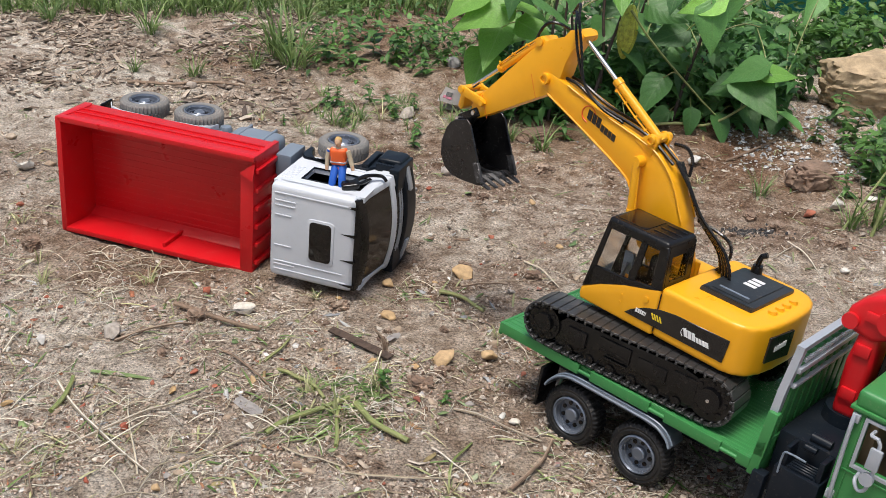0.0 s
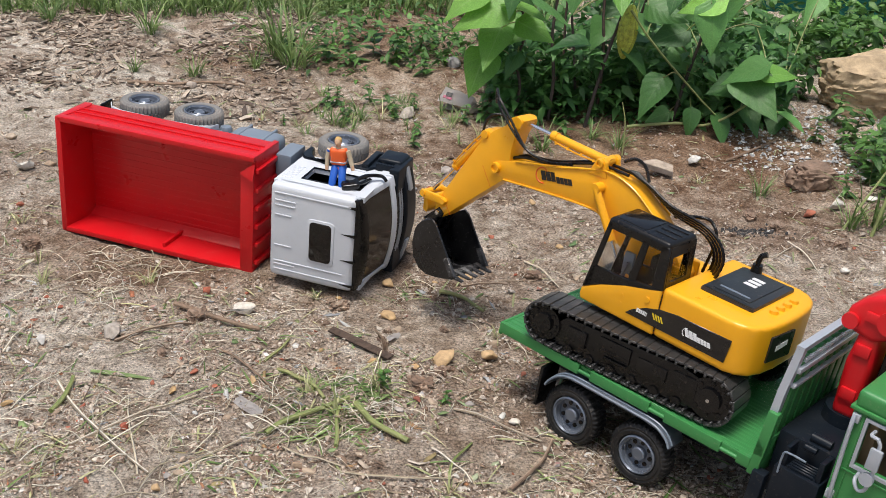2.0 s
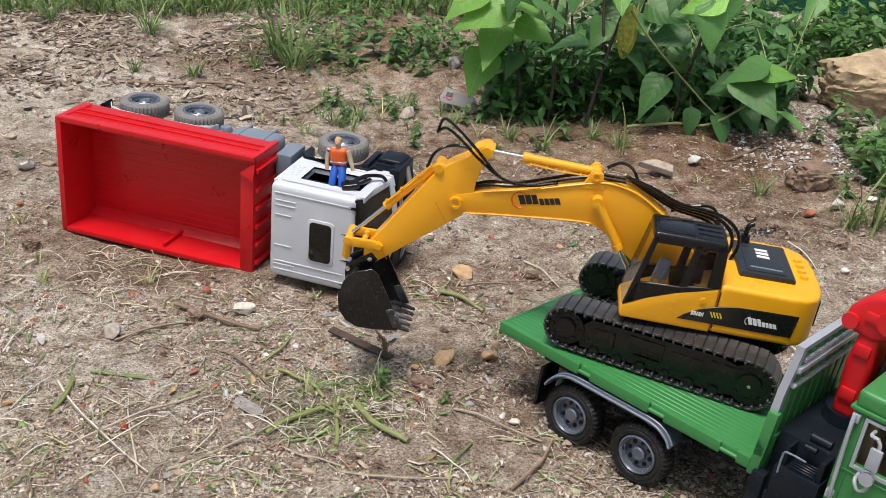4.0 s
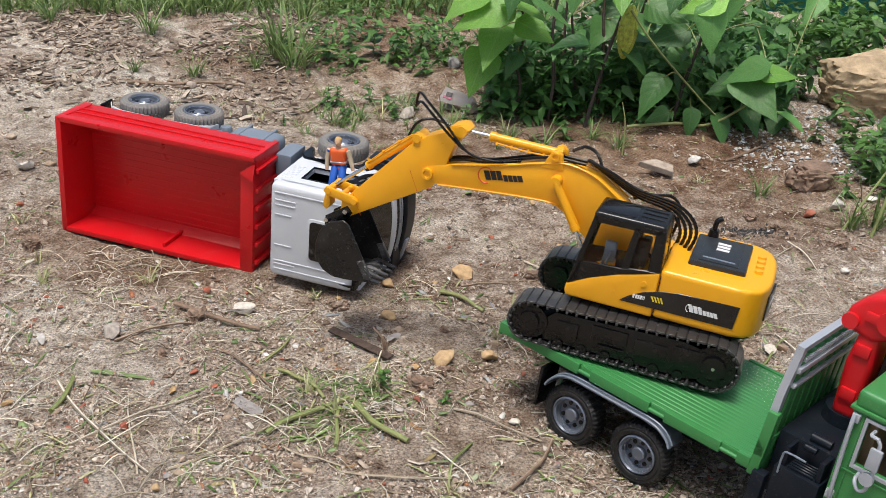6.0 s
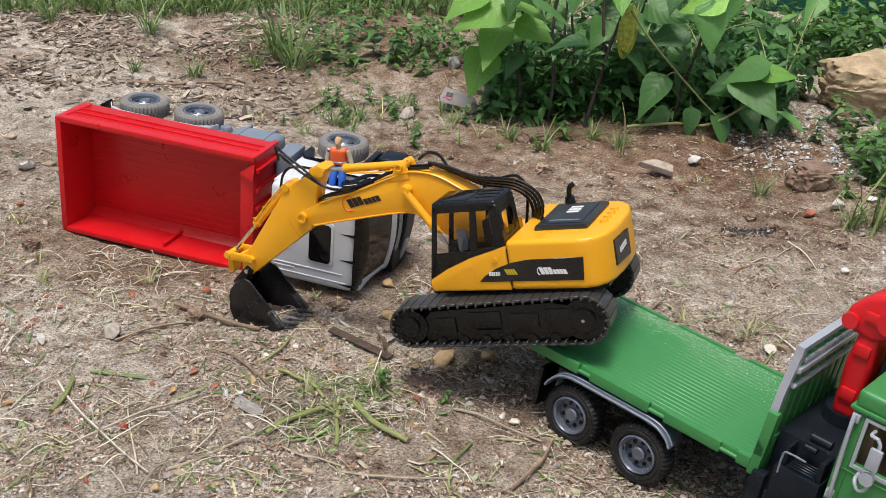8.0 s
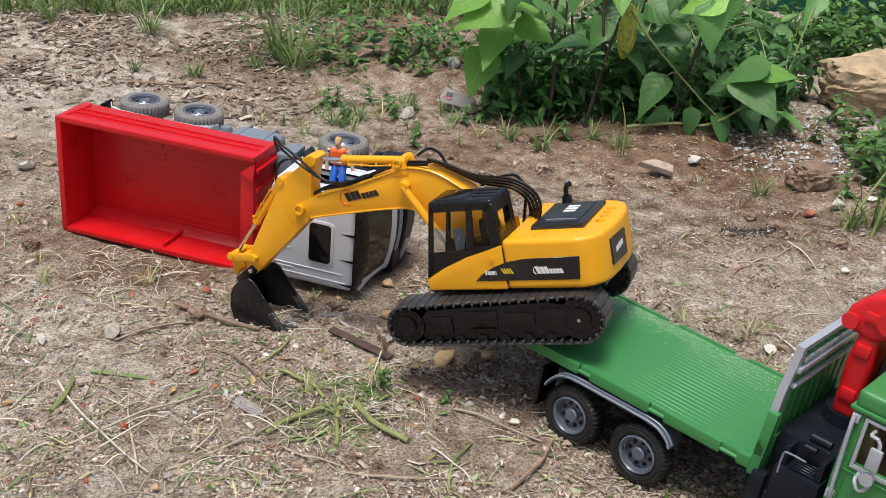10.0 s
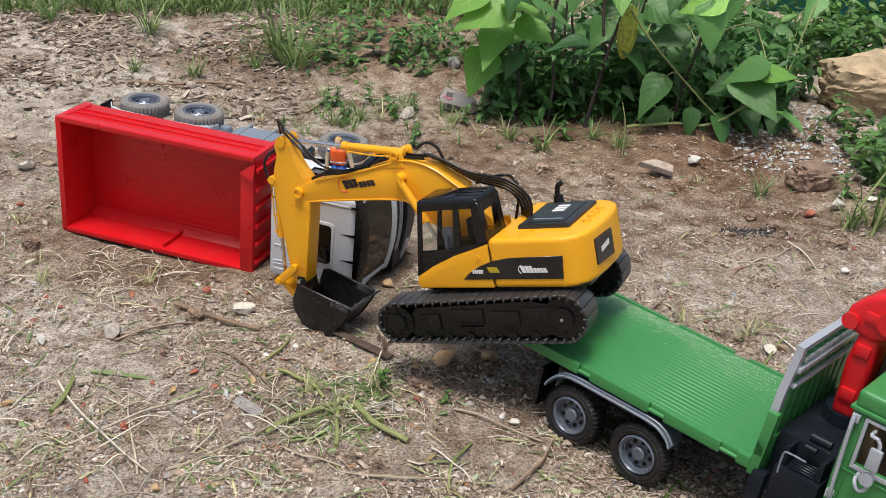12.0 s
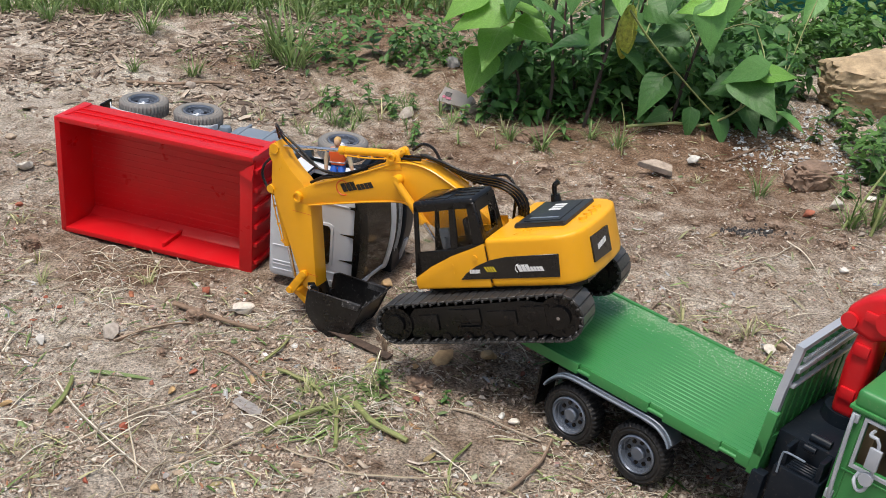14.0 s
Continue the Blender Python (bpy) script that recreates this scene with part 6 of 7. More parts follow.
def strands(name, count, lo, hi, thick, mat, label, where=spot, lift=0.004, curl=0.12):
    """Thin dry stems lying about, three-sided and gently bent."""
    verts, faces = [], []
    for _ in range(count):
        x, y = where()
        length = rng.uniform(lo, hi) * (0.6 + 0.4 * rng.random())
        a = rng.uniform(0, 2 * math.pi)
        turn = rng.gauss(0, curl)
        kink = rng.choice((0, 0, 0, rng.gauss(0, 0.35)))
        r = thick * rng.uniform(0.5, 1.3)
        hop = lift * rng.random()
        za, zb = (height(x + q * math.cos(a) * length * 0.45, y + q * math.sin(a) * length * 0.45) for q in (-1, 1))
        zm = max(0.0, height(x, y) - (za + zb) / 2)
        n0 = len(verts)
        segs = 6
        for k in range(segs):
            u = k / (segs - 1)
            h = a + turn * (u - 0.5) + (kink if u > 0.55 else 0.0)
            px, py = x + math.cos(h) * length * (u - 0.5), y + math.sin(h) * length * (u - 0.5)
            z = za + (zb - za) * u + zm * 0.6 + r + hop * math.sin(math.pi * u) + 0.0008
            for q in range(3):
                g = 2 * math.pi * q / 3
                verts.append((px - math.sin(h) * r * math.cos(g), py + math.cos(h) * r * math.cos(g), z + r * math.sin(g)))
        for k in range(segs - 1):
            for q in range(3):
                b, c = n0 + 3 * k, n0 + 3 * k + 3
                faces.append((b + q, b + (q + 1) % 3, c + (q + 1) % 3, c + q))
    return stuff_mesh(name, verts, faces, M[mat], label, "straw")


def patchy(cx, cy, r):
    def where():
        a, d = rng.uniform(0, 6.28), r * math.sqrt(rng.random())
        x, y = cx + d * math.cos(a), cy + d * math.sin(a)
        return (x, y) if clear(x, y) else spot()
    return where


def front():
    while True:
        x, y = spot()
        if y < 1.5 and rng.random() < 0.75 + 0.5 * noise.noise(Vector((x * 5, y * 5, 3))):
            if x < 0.18 or rng.random() < 0.3:
                return x, y


strands("straw", 1150, 0.010, 0.07, 0.00048, "straw", "scattered dry straw and grass stems on soil")
strands("straw_litter", 850, 0.008, 0.045, 0.00045, "straw", "dry straw litter matted over the soil", front, 0.006)
strands("twig_litter", 330, 0.015, 0.07, 0.0008, "twig", "thin brown twigs scattered over soil")
for cx, cy, r, n in ((-0.115, 1.000, 0.075, 85), (-0.42, 1.27, 0.10, 80), (-0.32, 0.90, 0.12, 60)):
    strands("straw_heap", n, 0.02, 0.08, 0.00065, "straw", "small heap of pale dry straw", patchy(cx, cy, r), 0.012, 0.2)


def lying(rows, name, mat, label, category, group, taper=0.7, wobble=0.06, rise=1.0):
    for k, (x0, y0, x1, y1, r) in enumerate(rows):
        d = Vector((x1 - x0, y1 - y0, 0))
        nrm = Vector((-d.y, d.x, 0))
        pts = []
        for i in range(6):
            u = i / 5
            p = Vector((x0, y0, 0)) + d * u + nrm * wobble * math.sin(u * 3.1 + k) * (1 if k % 2 else -1)
            pts.append((p.x, p.y, height(p.x, p.y) + r * rise + 0.0008 + 0.003 * math.sin(u * math.pi)))
        solo(name, tube(bm_new(), pts, r, r * taper, 8, 3), M[mat], label, category, group=group)


lying(((-0.322, 1.209, -0.210, 1.163, 0.0033), (-0.365, 1.110, -0.295, 1.169, 0.0019), (-0.317, 1.476, -0.253, 1.456, 0.0017), (0.079, 0.883, 0.123, 0.970, 0.0023), (-0.247, 1.099, -0.170, 1.034, 0.0015), (-0.619, 2.081, -0.410, 2.069, 0.0034), (-0.263, 1.978, -0.220, 2.108, 0.0026), (0.350, 2.019, 0.457, 2.026, 0.0038), (0.026, 1.308, 0.088, 1.317, 0.0015), (0.483, 1.843, 0.601, 1.965, 0.0020)), "twig", "twig", "weathered brown twig lying on soil", "twig", "twigs on the ground")
lying(((-0.407, 1.032, -0.268, 0.880, 0.0020), (-0.349, 0.908, -0.254, 1.013, 0.0016), (-0.284, 0.876, -0.315, 1.006, 0.0011), (-0.249, 0.884, -0.160, 0.975, 0.0013), (0.020, 1.005, 0.114, 0.971, 0.0014), (-0.486, 1.080, -0.470, 1.140, 0.0013), (-0.148, 0.931, -0.082, 0.901, 0.0013), (0.110, 1.393, 0.157, 1.326, 0.0014), (0.506, 1.509, 0.514, 1.417, 0.0013), (0.430, 1.423, 0.501, 1.489, 0.0012), (0.456, 1.154, 0.415, 1.230, 0.0014), (-0.049, 1.159, -0.079, 1.044, 0.0013), (-0.081, 0.887, 0.022, 0.893, 0.0014), (-0.433, 0.971, -0.400, 1.066, 0.0009), (0.004, 0.938, 0.039, 0.886, 0.0012)), "dry_stem", "straw", "long dry grass stem lying on soil", "straw", "dry stems on the ground", 0.6, 0.05)
lying(((-0.082, 1.008, -0.023, 0.945, 0.0036), (-0.162, 0.945, -0.095, 1.025, 0.0031), (-0.170, 1.075, -0.121, 1.015, 0.0024), (-0.392, 0.971, -0.393, 1.040, 0.0028), (-0.003, 1.278, 0.057, 1.240, 0.0027), (-0.100, 0.936, -0.093, 1.004, 0.0024), (-0.191, 1.090, -0.174, 1.144, 0.0018), (0.022, 0.893, 0.038, 0.951, 0.0016), (0.377, 1.158, 0.433, 1.218, 0.0016)), "green_stalk", "stalk", "cut green plant stalk lying on soil", "stalk", "cut stalks", 0.8, 0.08)

bm = bm_new()
box(bm, (-0.050, -0.005, -0.0012), (0.050, 0.005, 0.0012), 0.0006)
solo("rusted_strip", bm, M["rust"], "rusted brown metal strip lying on soil", "scrap", pose(-0.089, 1.134, height(-0.089, 1.134) + 0.006, 12, -3, -41))
bm = bm_new()
for k in range(4):
    tube(bm, [(0, 0.002 * k, 0), (0.004, 0.003 * k - 0.004, 0.012 + 0.003 * k), (0.012 + 0.002 * k, 0.002, 0.020 + 0.003 * k)], 0.0013, 0.0007, 6, 3)
solo("root_clump", bm, M["twig"], "twisted pale root clump on soil", "root", pose(-0.057, 1.118, height(-0.057, 1.118), 0, 0, 150))
for x, y, s, rz in ((-0.193, 0.993, 0.022, -35), (0.012, 2.034, 0.040, 30), (-0.052, 1.155, 0.014, 60), (0.10, 1.19, 0.018, 20)):
    bm = bm_new()
    n = 5
    g = [[bm.verts.new(((i / n - 0.5) * s * 1.6, (j / n - 0.5) * s * 0.7 * (1 - 0.5 * abs(i / n - 0.5)), 0.004 * noise.noise(Vector((i * 0.6, j * 0.6, s * 99))))) for j in range(n + 1)] for i in range(n + 1)]
    fs = [bm.faces.new((g[i][j], g[i + 1][j], g[i + 1][j + 1], g[i][j + 1])) for i in range(n) for j in range(n)]
    bmesh.ops.solidify(bm, geom=fs, thickness=0.0006)
    solo("torn_scrap", bm, M["paper"], "crumpled pale scrap lying on soil", "scrap", pose(x, y, height(x, y) + 0.004, 10, 6, rz))


bm = bm_new()
g = [[bm.verts.new(((a / 6 - 0.5) * 0.062, (b / 4 - 0.5) * 0.036 * (1 - 0.25 * a / 6), 0.005 * noise.noise(Vector((a * 0.5, b * 0.7, 3))))) for b in range(5)] for a in range(7)]
fs = [bm.faces.new((g[a][b], g[a + 1][b], g[a + 1][b + 1], g[a][b + 1])) for a in range(6) for b in range(4)]
bmesh.ops.solidify(bm, geom=fs, thickness=0.0008)
scrap = solo("torn_packet", bm, M["paper"], "torn pale packet with faded pink print on soil", "scrap", pose(0.008, 2.012, height(0.008, 2.012) + 0.026, 34, 6, -24))
for k, (px, py, w, h, mat_) in enumerate(((-0.016, 0.002, 0.012, 0.010, "decal"), (-0.012, -0.006, 0.010, 0.005, "pink_print"), (-0.022, -0.005, 0.006, 0.006, "pink_print"))):
    part("print", box(bm_new(), (px - w / 2, py - h / 2, 0.0012), (px + w / 2, py + h / 2, 0.0022)), M[mat_], scrap)


# bark chips in the far left
def chip_field():
    verts, faces = [], []
    for _ in range(5200):
        y = rng.uniform(1.90, 2.60)
        x = rng.uniform(-1.1, -0.28)
        if rng.random() > 0.5 + noise.noise(Vector((x * 4, y * 4, 9))) * 1.2 or (y < 2.05 and rng.random() < 0.5):
            continue
        l, w, h = 0.006 + 0.042 * rng.random() ** 2.6, 0.003 + 0.011 * rng.random() ** 1.7, rng.uniform(0.0005, 0.0022)
        m = pose(x, y, height(x, y) + h + 0.003 * rng.random(), rng.gauss(0, 14), rng.gauss(0, 14), rng.gauss(0, 70))
        n = len(verts)
        p = [(-0.5, -0.4), (-0.1, -0.5), (0.45, -0.35), (0.5, 0.3), (0.1, 0.5), (-0.48, 0.35)]
        p = [(a * rng.uniform(0.55, 1.15), b * rng.uniform(0.45, 1.2)) for a, b in p]
        for z in (-h, h):
            verts += [tuple(m @ Vector((a * l, b * w, z * rng.uniform(0.6, 1.2)))) for a, b in p]
        faces.append(tuple(n + 6 + k for k in range(6)))
        faces += [(n + k, n + (k + 1) % 6, n + 6 + (k + 1) % 6, n + 6 + k) for k in range(6)]
    ob = stuff_mesh("bark_chips", verts, faces, M["bark"], "brown bark chips and dead leaves over soil", "bark")
    ob.data.set_sharp_from_angle(angle=radians(25))


chip_field()


def flakes(name, count, mat, label, big=1.0):
    """Thin bits of leaf, bark and husk lying all over."""
    verts, faces = [], []
    for _ in range(count):
        x, y = spot()
        l, w = big * (0.003 + 0.020 * rng.random() ** 2.8), big * (0.0016 + 0.009 * rng.random() ** 2.4)
        m = pose(x, y, height(x, y) + 0.0012, rng.gauss(0, 14), rng.gauss(0, 14), rng.uniform(0, 360))
        n = len(verts)
        p = [(a * rng.uniform(0.6, 1.2), b * rng.uniform(0.5, 1.2)) for a, b in ((-0.5, -0.2), (0.0, -0.5), (0.5, -0.25), (0.45, 0.3), (-0.1, 0.5))]
        lift = rng.uniform(-0.1, 0.25) * w
        verts += [tuple(m @ Vector((a * l, b * w, lift * (4 * a * a)))) for a, b in p]
        verts += [tuple(m @ Vector((a * l, b * w, lift * (4 * a * a) - 0.0008))) for a, b in p]
        faces.append(tuple(n + k for k in range(5)))
        faces += [(n + 5 + k, n + 5 + (k + 1) % 5, n + (k + 1) % 5, n + k) for k in range(5)]
    stuff_mesh(name, verts, faces, M[mat], label, "litter")


flakes("leaf_flakes", 5600, "flake", "brown and pale flakes of dead leaf on soil")
flakes("green_scraps", 420, "leaf_scrap", "torn scraps of green leaf on soil", 1.25)
flakes("grey_flakes", 500, "grey_scrap", "flat pale grey flakes of stone and husk on soil", 1.15)


# ---- grass and weeds ----
def blade(verts, faces, uvs, base, heading, length, width, bend, lean=0.15):
    n, segs = len(verts), 5
    d = Vector((math.cos(heading), math.sin(heading), 0))
    side = Vector((-d.y, d.x, 0))
    p, up = Vector(base), lean
    for k in range(segs + 1):
        u = k / segs
        w = width * 0.5 * (1 - u ** 2.2) * (0.55 + 0.45 * min(1, u * 4))
        verts += [tuple(p - side * w), tuple(p + Vector((0, 0, -w * 0.5))), tuple(p + side * w)]
        uvs += [(u, -0.5), (u, 0.0), (u, 0.5)]
        if k < segs:
            b = n + 3 * k
            faces += [(b, b + 1, b + 4, b + 3), (b + 1, b + 2, b + 5, b + 4)]
        up += bend / segs
        p = p + (d * math.sin(up) + Vector((0, 0, math.cos(up)))) * length / segs


def tuft(x, y, size, blades, mat, label, width=0.05):
    verts, faces, uvs = [], [], []
    for _ in range(blades):
        a, r = rng.uniform(0, 6.28), size * 0.16 * rng.random()
        bx, by = x + r * math.cos(a), y + r * math.sin(a)
        blade(verts, faces, uvs, (bx, by, height(bx, by) - 0.002), a + rng.gauss(0, 0.6), size * rng.uniform(0.45, 1.15), size * width * rng.uniform(0.6, 1.3), rng.uniform(0.3, 1.9), rng.uniform(0.0, 0.4))
    ob = stuff_mesh("grass_tuft", verts, faces, M[mat], label, "grass", uvs)
    del ob["kind"]
    return tagged(ob, group="grass tufts")


for x, y, s in ((-0.902, 2.467, 0.10), (-0.670, 2.424, 0.11), (-0.508, 2.143, 0.075), (-0.324, 2.221, 0.17), (-0.367, 2.275, 0.16), (-0.341, 2.513, 0.13), (-0.807, 2.527, 0.07), (-0.522, 2.655, 0.09), (-0.602, 2.651, 0.09), (-0.297, 2.684, 0.11), (-0.219, 2.733, 0.10), (-0.623, 2.137, 0.05), (-0.398, 2.186, 0.07)):
    tuft(x, y, s, 36, "grass", "green grass tuft with arching blades", 0.034)
for x, y, s in ((0.161, 1.842, 0.075), (0.108, 1.876, 0.055), (0.297, 1.881, 0.065), (0.503, 1.692, 0.06), (0.656, 1.603, 0.11), (0.616, 1.587, 0.08), (-0.160, 1.933, 0.05), (-0.208, 1.908, 0.05), (0.251, 1.917, 0.055), (0.003, 1.932, 0.045), (-0.081, 1.980, 0.05)):
    tuft(x, y, s, 26, "grass", "sparse green grass tuft in soil", 0.038)
for x, y, s in ((0.382, 1.226, 0.05), (0.308, 1.260, 0.045), (-0.497, 1.246, 0.035), (-0.061, 1.046, 0.04), (-0.098, 0.992, 0.045), (-0.405, 0.895, 0.035), (0.416, 1.739, 0.03), (-0.155, 1.253, 0.025), (0.071, 1.174, 0.03), (0.186, 0.942, 0.025), (-0.583, 1.416, 0.03), (-0.37, 1.27, 0.04), (-0.135, 1.03, 0.04), (-0.52, 1.30, 0.03), (0.02, 0.87, 0.03)):
    tuft(x, y, s, 16, "dry_grass", "withered yellow-green grass tuft", 0.05)


# low ragged grass behind the fallen truck
sparse = random.Random(21)
for k in range(30):
    x, y = sparse.uniform(-0.34, 0.10), sparse.gauss(1.93, 0.07)
    if clear(x, y) and y > 1.80:
        tuft(x, y, sparse.uniform(0.025, 0.055), 11, "grass" if k % 3 else "dry_grass", "sparse green grass tuft in soil" if k % 3 else "withered yellow-green grass tuft", 0.05)


def litter_blades(count, mat, label, where=spot):
    """Cut blades lying flat."""
    verts, faces, uvs = [], [], []
    for _ in range(count):
        x, y = where()
        blade(verts, faces, uvs, (x, y, height(x, y) + 0.0015), rng.uniform(0, 6.28), rng.uniform(0.012, 0.05), rng.uniform(0.0012, 0.0035), 0.35, 1.35)
    stuff_mesh("cut_grass", verts, faces, M[mat], label, "grass", uvs)


litter_blades(520, "dry_grass", "cut yellowing grass blades strewn on soil")
litter_blades(420, "grass", "cut green grass blades strewn on soil")
litter_blades(130, "grass", "cut green grass blades in a small heap", patchy(-0.10, 1.005, 0.06))
verts, faces, uvs = [], [], []
blade(verts, faces, uvs, (-0.376, 1.049, height(-0.376, 1.049) + 0.003), -0.13, 0.088, 0.009, 0.15, 1.5)
stuff_mesh("fallen_leaf", verts, faces, M["grass"], "long green leaf blade lying on soil", "leaf", uvs)["kind"] = "stuff"


def back_grass():
    verts, faces, uvs = [], [], []
    for _ in range(4200):
        x = rng.uniform(-1.3, 0.25)
        y = 2.52 + 0.30 * (x + 1.1) * 0.3 + abs(rng.gauss(0, 0.28))
        blade(verts, faces, uvs, (x, y, height(x, y)), rng.uniform(0, 6.28), rng.uniform(0.03, 0.11), rng.uniform(0.003, 0.007), rng.uniform(0.2, 1.7), rng.uniform(0, 0.4))
    stuff_mesh("back_grass", verts, faces, M["grass"], "ragged green grass along the back of the clearing", "grass", uvs)


back_grass()


# ---- leafy plants ----
def leaf_rows(length, width, fold, droop, segs=8):
    """Points and uv of one pointed leaf along +x, base at the origin, face up."""
    pts, uv = [], []
    for k in range(segs + 1):
        u = k / segs
        w = width * 0.5 * (math.sin(math.pi * min(1, u ** 0.56)) ** 0.85 * (1.06 - 0.5 * u ** 3) if 0 < u < 1 else 0.0)
        x = length * u
        z = -droop * length * u * u
        for q in (-1, -0.5, 0, 0.5, 1):
            wave = 0.05 * length * math.sin(u * 9 + q * 2) * abs(q)
            pts.append(Vector((x - 0.10 * length * abs(q) * (1 - u), q * w, z + fold * abs(q) * w + wave * 0.35)))
            uv.append((u, q * 0.5))
    faces = []
    for k in range(segs):
        for q in range(4):
            b = 5 * k + q
            faces.append((b, b + 5, b + 6, b + 1))
    return pts, uv, faces


def leaf_mesh(name, mat, width, fold, droop):
    pts, uv, faces = leaf_rows(1.0, width, fold, droop)
    me = bpy.data.meshes.new(name)
    me.from_pydata([tuple(p) for p in pts], [], faces)
    me.polygons.foreach_set("use_smooth", [True] * len(me.polygons))
    me.materials.append(M[mat])
    layer = me.uv_layers.new(name="UVMap")
    idx = np.empty(len(me.loops), dtype=np.int32)
    me.loops.foreach_get("vertex_index", idx)
    layer.data.foreach_set("uv", np.array(uv, dtype=np.float32)[idx].ravel())
    return me


BEAN = [leaf_mesh("bean leaf", "leaf", 0.72, 0.22, 0.20), leaf_mesh("bean leaf", "leaf", 0.62, 0.38, 0.34), leaf_mesh("bean leaf", "leaf", 0.80, 0.12, 0.12), leaf_mesh("bean leaf", "leaf", 0.66, -0.20, 0.30)]
BEAN_YOUNG = [leaf_mesh("young bean leaf", "leaf_bright", 0.74, 0.18, 0.20), leaf_mesh("young bean leaf", "leaf_bright", 0.66, 0.32, 0.14)]


def leaf_pose(p, size, heading):
    """The leaf's blade faces the open side and up; heading turns its tip within that face."""
    nrm = Vector((rng.gauss(0, 0.35), -0.58 + rng.gauss(0, 0.28), 0.75 + rng.gauss(0, 0.2))).normalized()
    right = Vector((1, 0, 0))
    right = (right - nrm * right.dot(nrm)).normalized()
    up = nrm.cross(right)
    h = radians(heading)
    d = (right * math.cos(h) + up * math.sin(h)).normalized()
    side = nrm.cross(d)
    return Matrix.Translation(Vector(p) - d * size * 0.5) @ Matrix((d, side, nrm)).transposed().to_4x4() @ Matrix.Scale(size, 4)


LEAVES_FRONT = (
    (0.040, 1.950, 0.203, 0.125, 200), (0.064, 1.960, 0.142, 0.105, 250), (0.043, 1.970, 0.091, 0.10, 255), (0.121, 1.930, 0.217, 0.10, 330),
    (0.139, 1.940, 0.182, 0.08, 330), (0.199, 1.980, 0.155, 0.085, 190), (0.093, 1.990, 0.161, 0.09, 220), (0.166, 1.900, 0.235, 0.09, 350),
    (0.009, 1.970, 0.216, 0.10, 210), (0.092, 1.900, 0.261, 0.10, 260), (0.199, 1.920, 0.258, 0.09, 250), (0.100, 1.975, 0.110, 0.06, 240),
)
LEAVES_BACK = (
    (0.327, 1.970, 0.130, 0.085, 340), (0.348, 1.930, 0.081, 0.092, 235), (0.312, 2.000, 0.198, 0.085, 150), (0.438, 1.920, 0.210, 0.098, 275),
    (0.372, 1.980, 0.176, 0.085, 200), (0.413, 2.000, 0.126, 0.085, 300), (0.504, 1.930, 0.132, 0.095, 180), (0.488, 1.950, 0.104, 0.09, 210),
    (0.532, 1.900, 0.102, 0.118, 300), (0.543, 1.970, 0.043, 0.085, 285), (0.568, 1.930, 0.136, 0.085, 10), (0.422, 1.990, 0.088, 0.075, 270),
)
LEAVES_MORE = (
    (0.258, 2.020, 0.163, 0.075, 250), (0.417, 1.950, 0.241, 0.092, 190), (0.482, 1.980, 0.238, 0.075, 20), (0.364, 1.970, 0.223, 0.085, 330),
    (0.615, 1.950, 0.044, 0.07, 320), (0.427, 1.930, 0.033, 0.06, 270), (0.484, 1.930, 0.025, 0.066, 285), (0.288, 2.020, 0.124, 0.066, 200),
    (0.372, 1.970, 0.03, 0.05, 200), (0.498, 2.030, 0.144, 0.075, 30), (0.326, 2.000, 0.168, 0.07, 20), (0.277, 1.930, 0.256, 0.10, 270),
    (0.365, 1.900, 0.278, 0.10, 250), (0.293, 2.050, 0.061, 0.06, 260), (0.591, 1.980, 0.030, 0.07, 250), (0.467, 2.000, 0.05, 0.07, 230),
)


def bean_plant(label, stems, leaves, young, extra, box_):
    plant = thing("bean_plant", label, "plant", group="bean plants")
    heads = []
    for pts, r in stems:
        bm = tube(bm_new(), pts, r * 0.72, r * 0.45, 8, 4)
        part("stem", bm, M["stalk" if r in (0.0032, 0.0042) and pts[0][2] > 0 else "stem"], plant)
        heads += smooth_line(pts, 4)
    rows = list(leaves)
    (ax, ay, az), (bx, by, bz) = box_
    for _ in range(extra):
        rows.append((rng.uniform(ax, bx), rng.uniform(ay, by), rng.uniform(az, bz), rng.uniform(0.035, 0.075), rng.uniform(160, 380)))
    for k, (x, y, z, s, h) in enumerate(rows):
        pick = BEAN_YOUNG if (k in young) else BEAN
        m = leaf_pose((x, y, z), s * 0.9, h)
        share("leaf", pick[k % len(pick)], plant, m)
        base = m.translation
        near = min(heads, key=lambda q: (q - base).length + 0.6 * max(0, q.z - base.z))
        if (near - base).length < 0.28:
            mid = (near + base) / 2 + Vector((0, 0, 0.012))
            part("petiole", tube(bm_new(), [near, mid, base], 0.0016, 0.0011, 5, 3), M["stalk"], plant)
    return plant


bean_plant("broad-leaved bean plant with pale green young leaves", (
    ([(0.178, 2.000, -0.01), (0.182, 1.998, 0.08), (0.172, 2.0, 0.16), (0.176, 2.0, 0.26), (0.165, 1.99, 0.36)], 0.0048),
    ([(0.205, 2.03, -0.01), (0.200, 2.03, 0.10), (0.196, 2.03, 0.22), (0.21, 2.02, 0.34)], 0.004),
    ([(0.112, 2.00, -0.01), (0.122, 2.00, 0.06), (0.112, 2.00, 0.11), (0.124, 1.99, 0.17), (0.10, 1.96, 0.24)], 0.0045),
), LEAVES_FRONT, (0, 1, 2, 3, 4, 6, 8), 10, ((0.05, 2.02, 0.10), (0.24, 2.16, 0.36)))
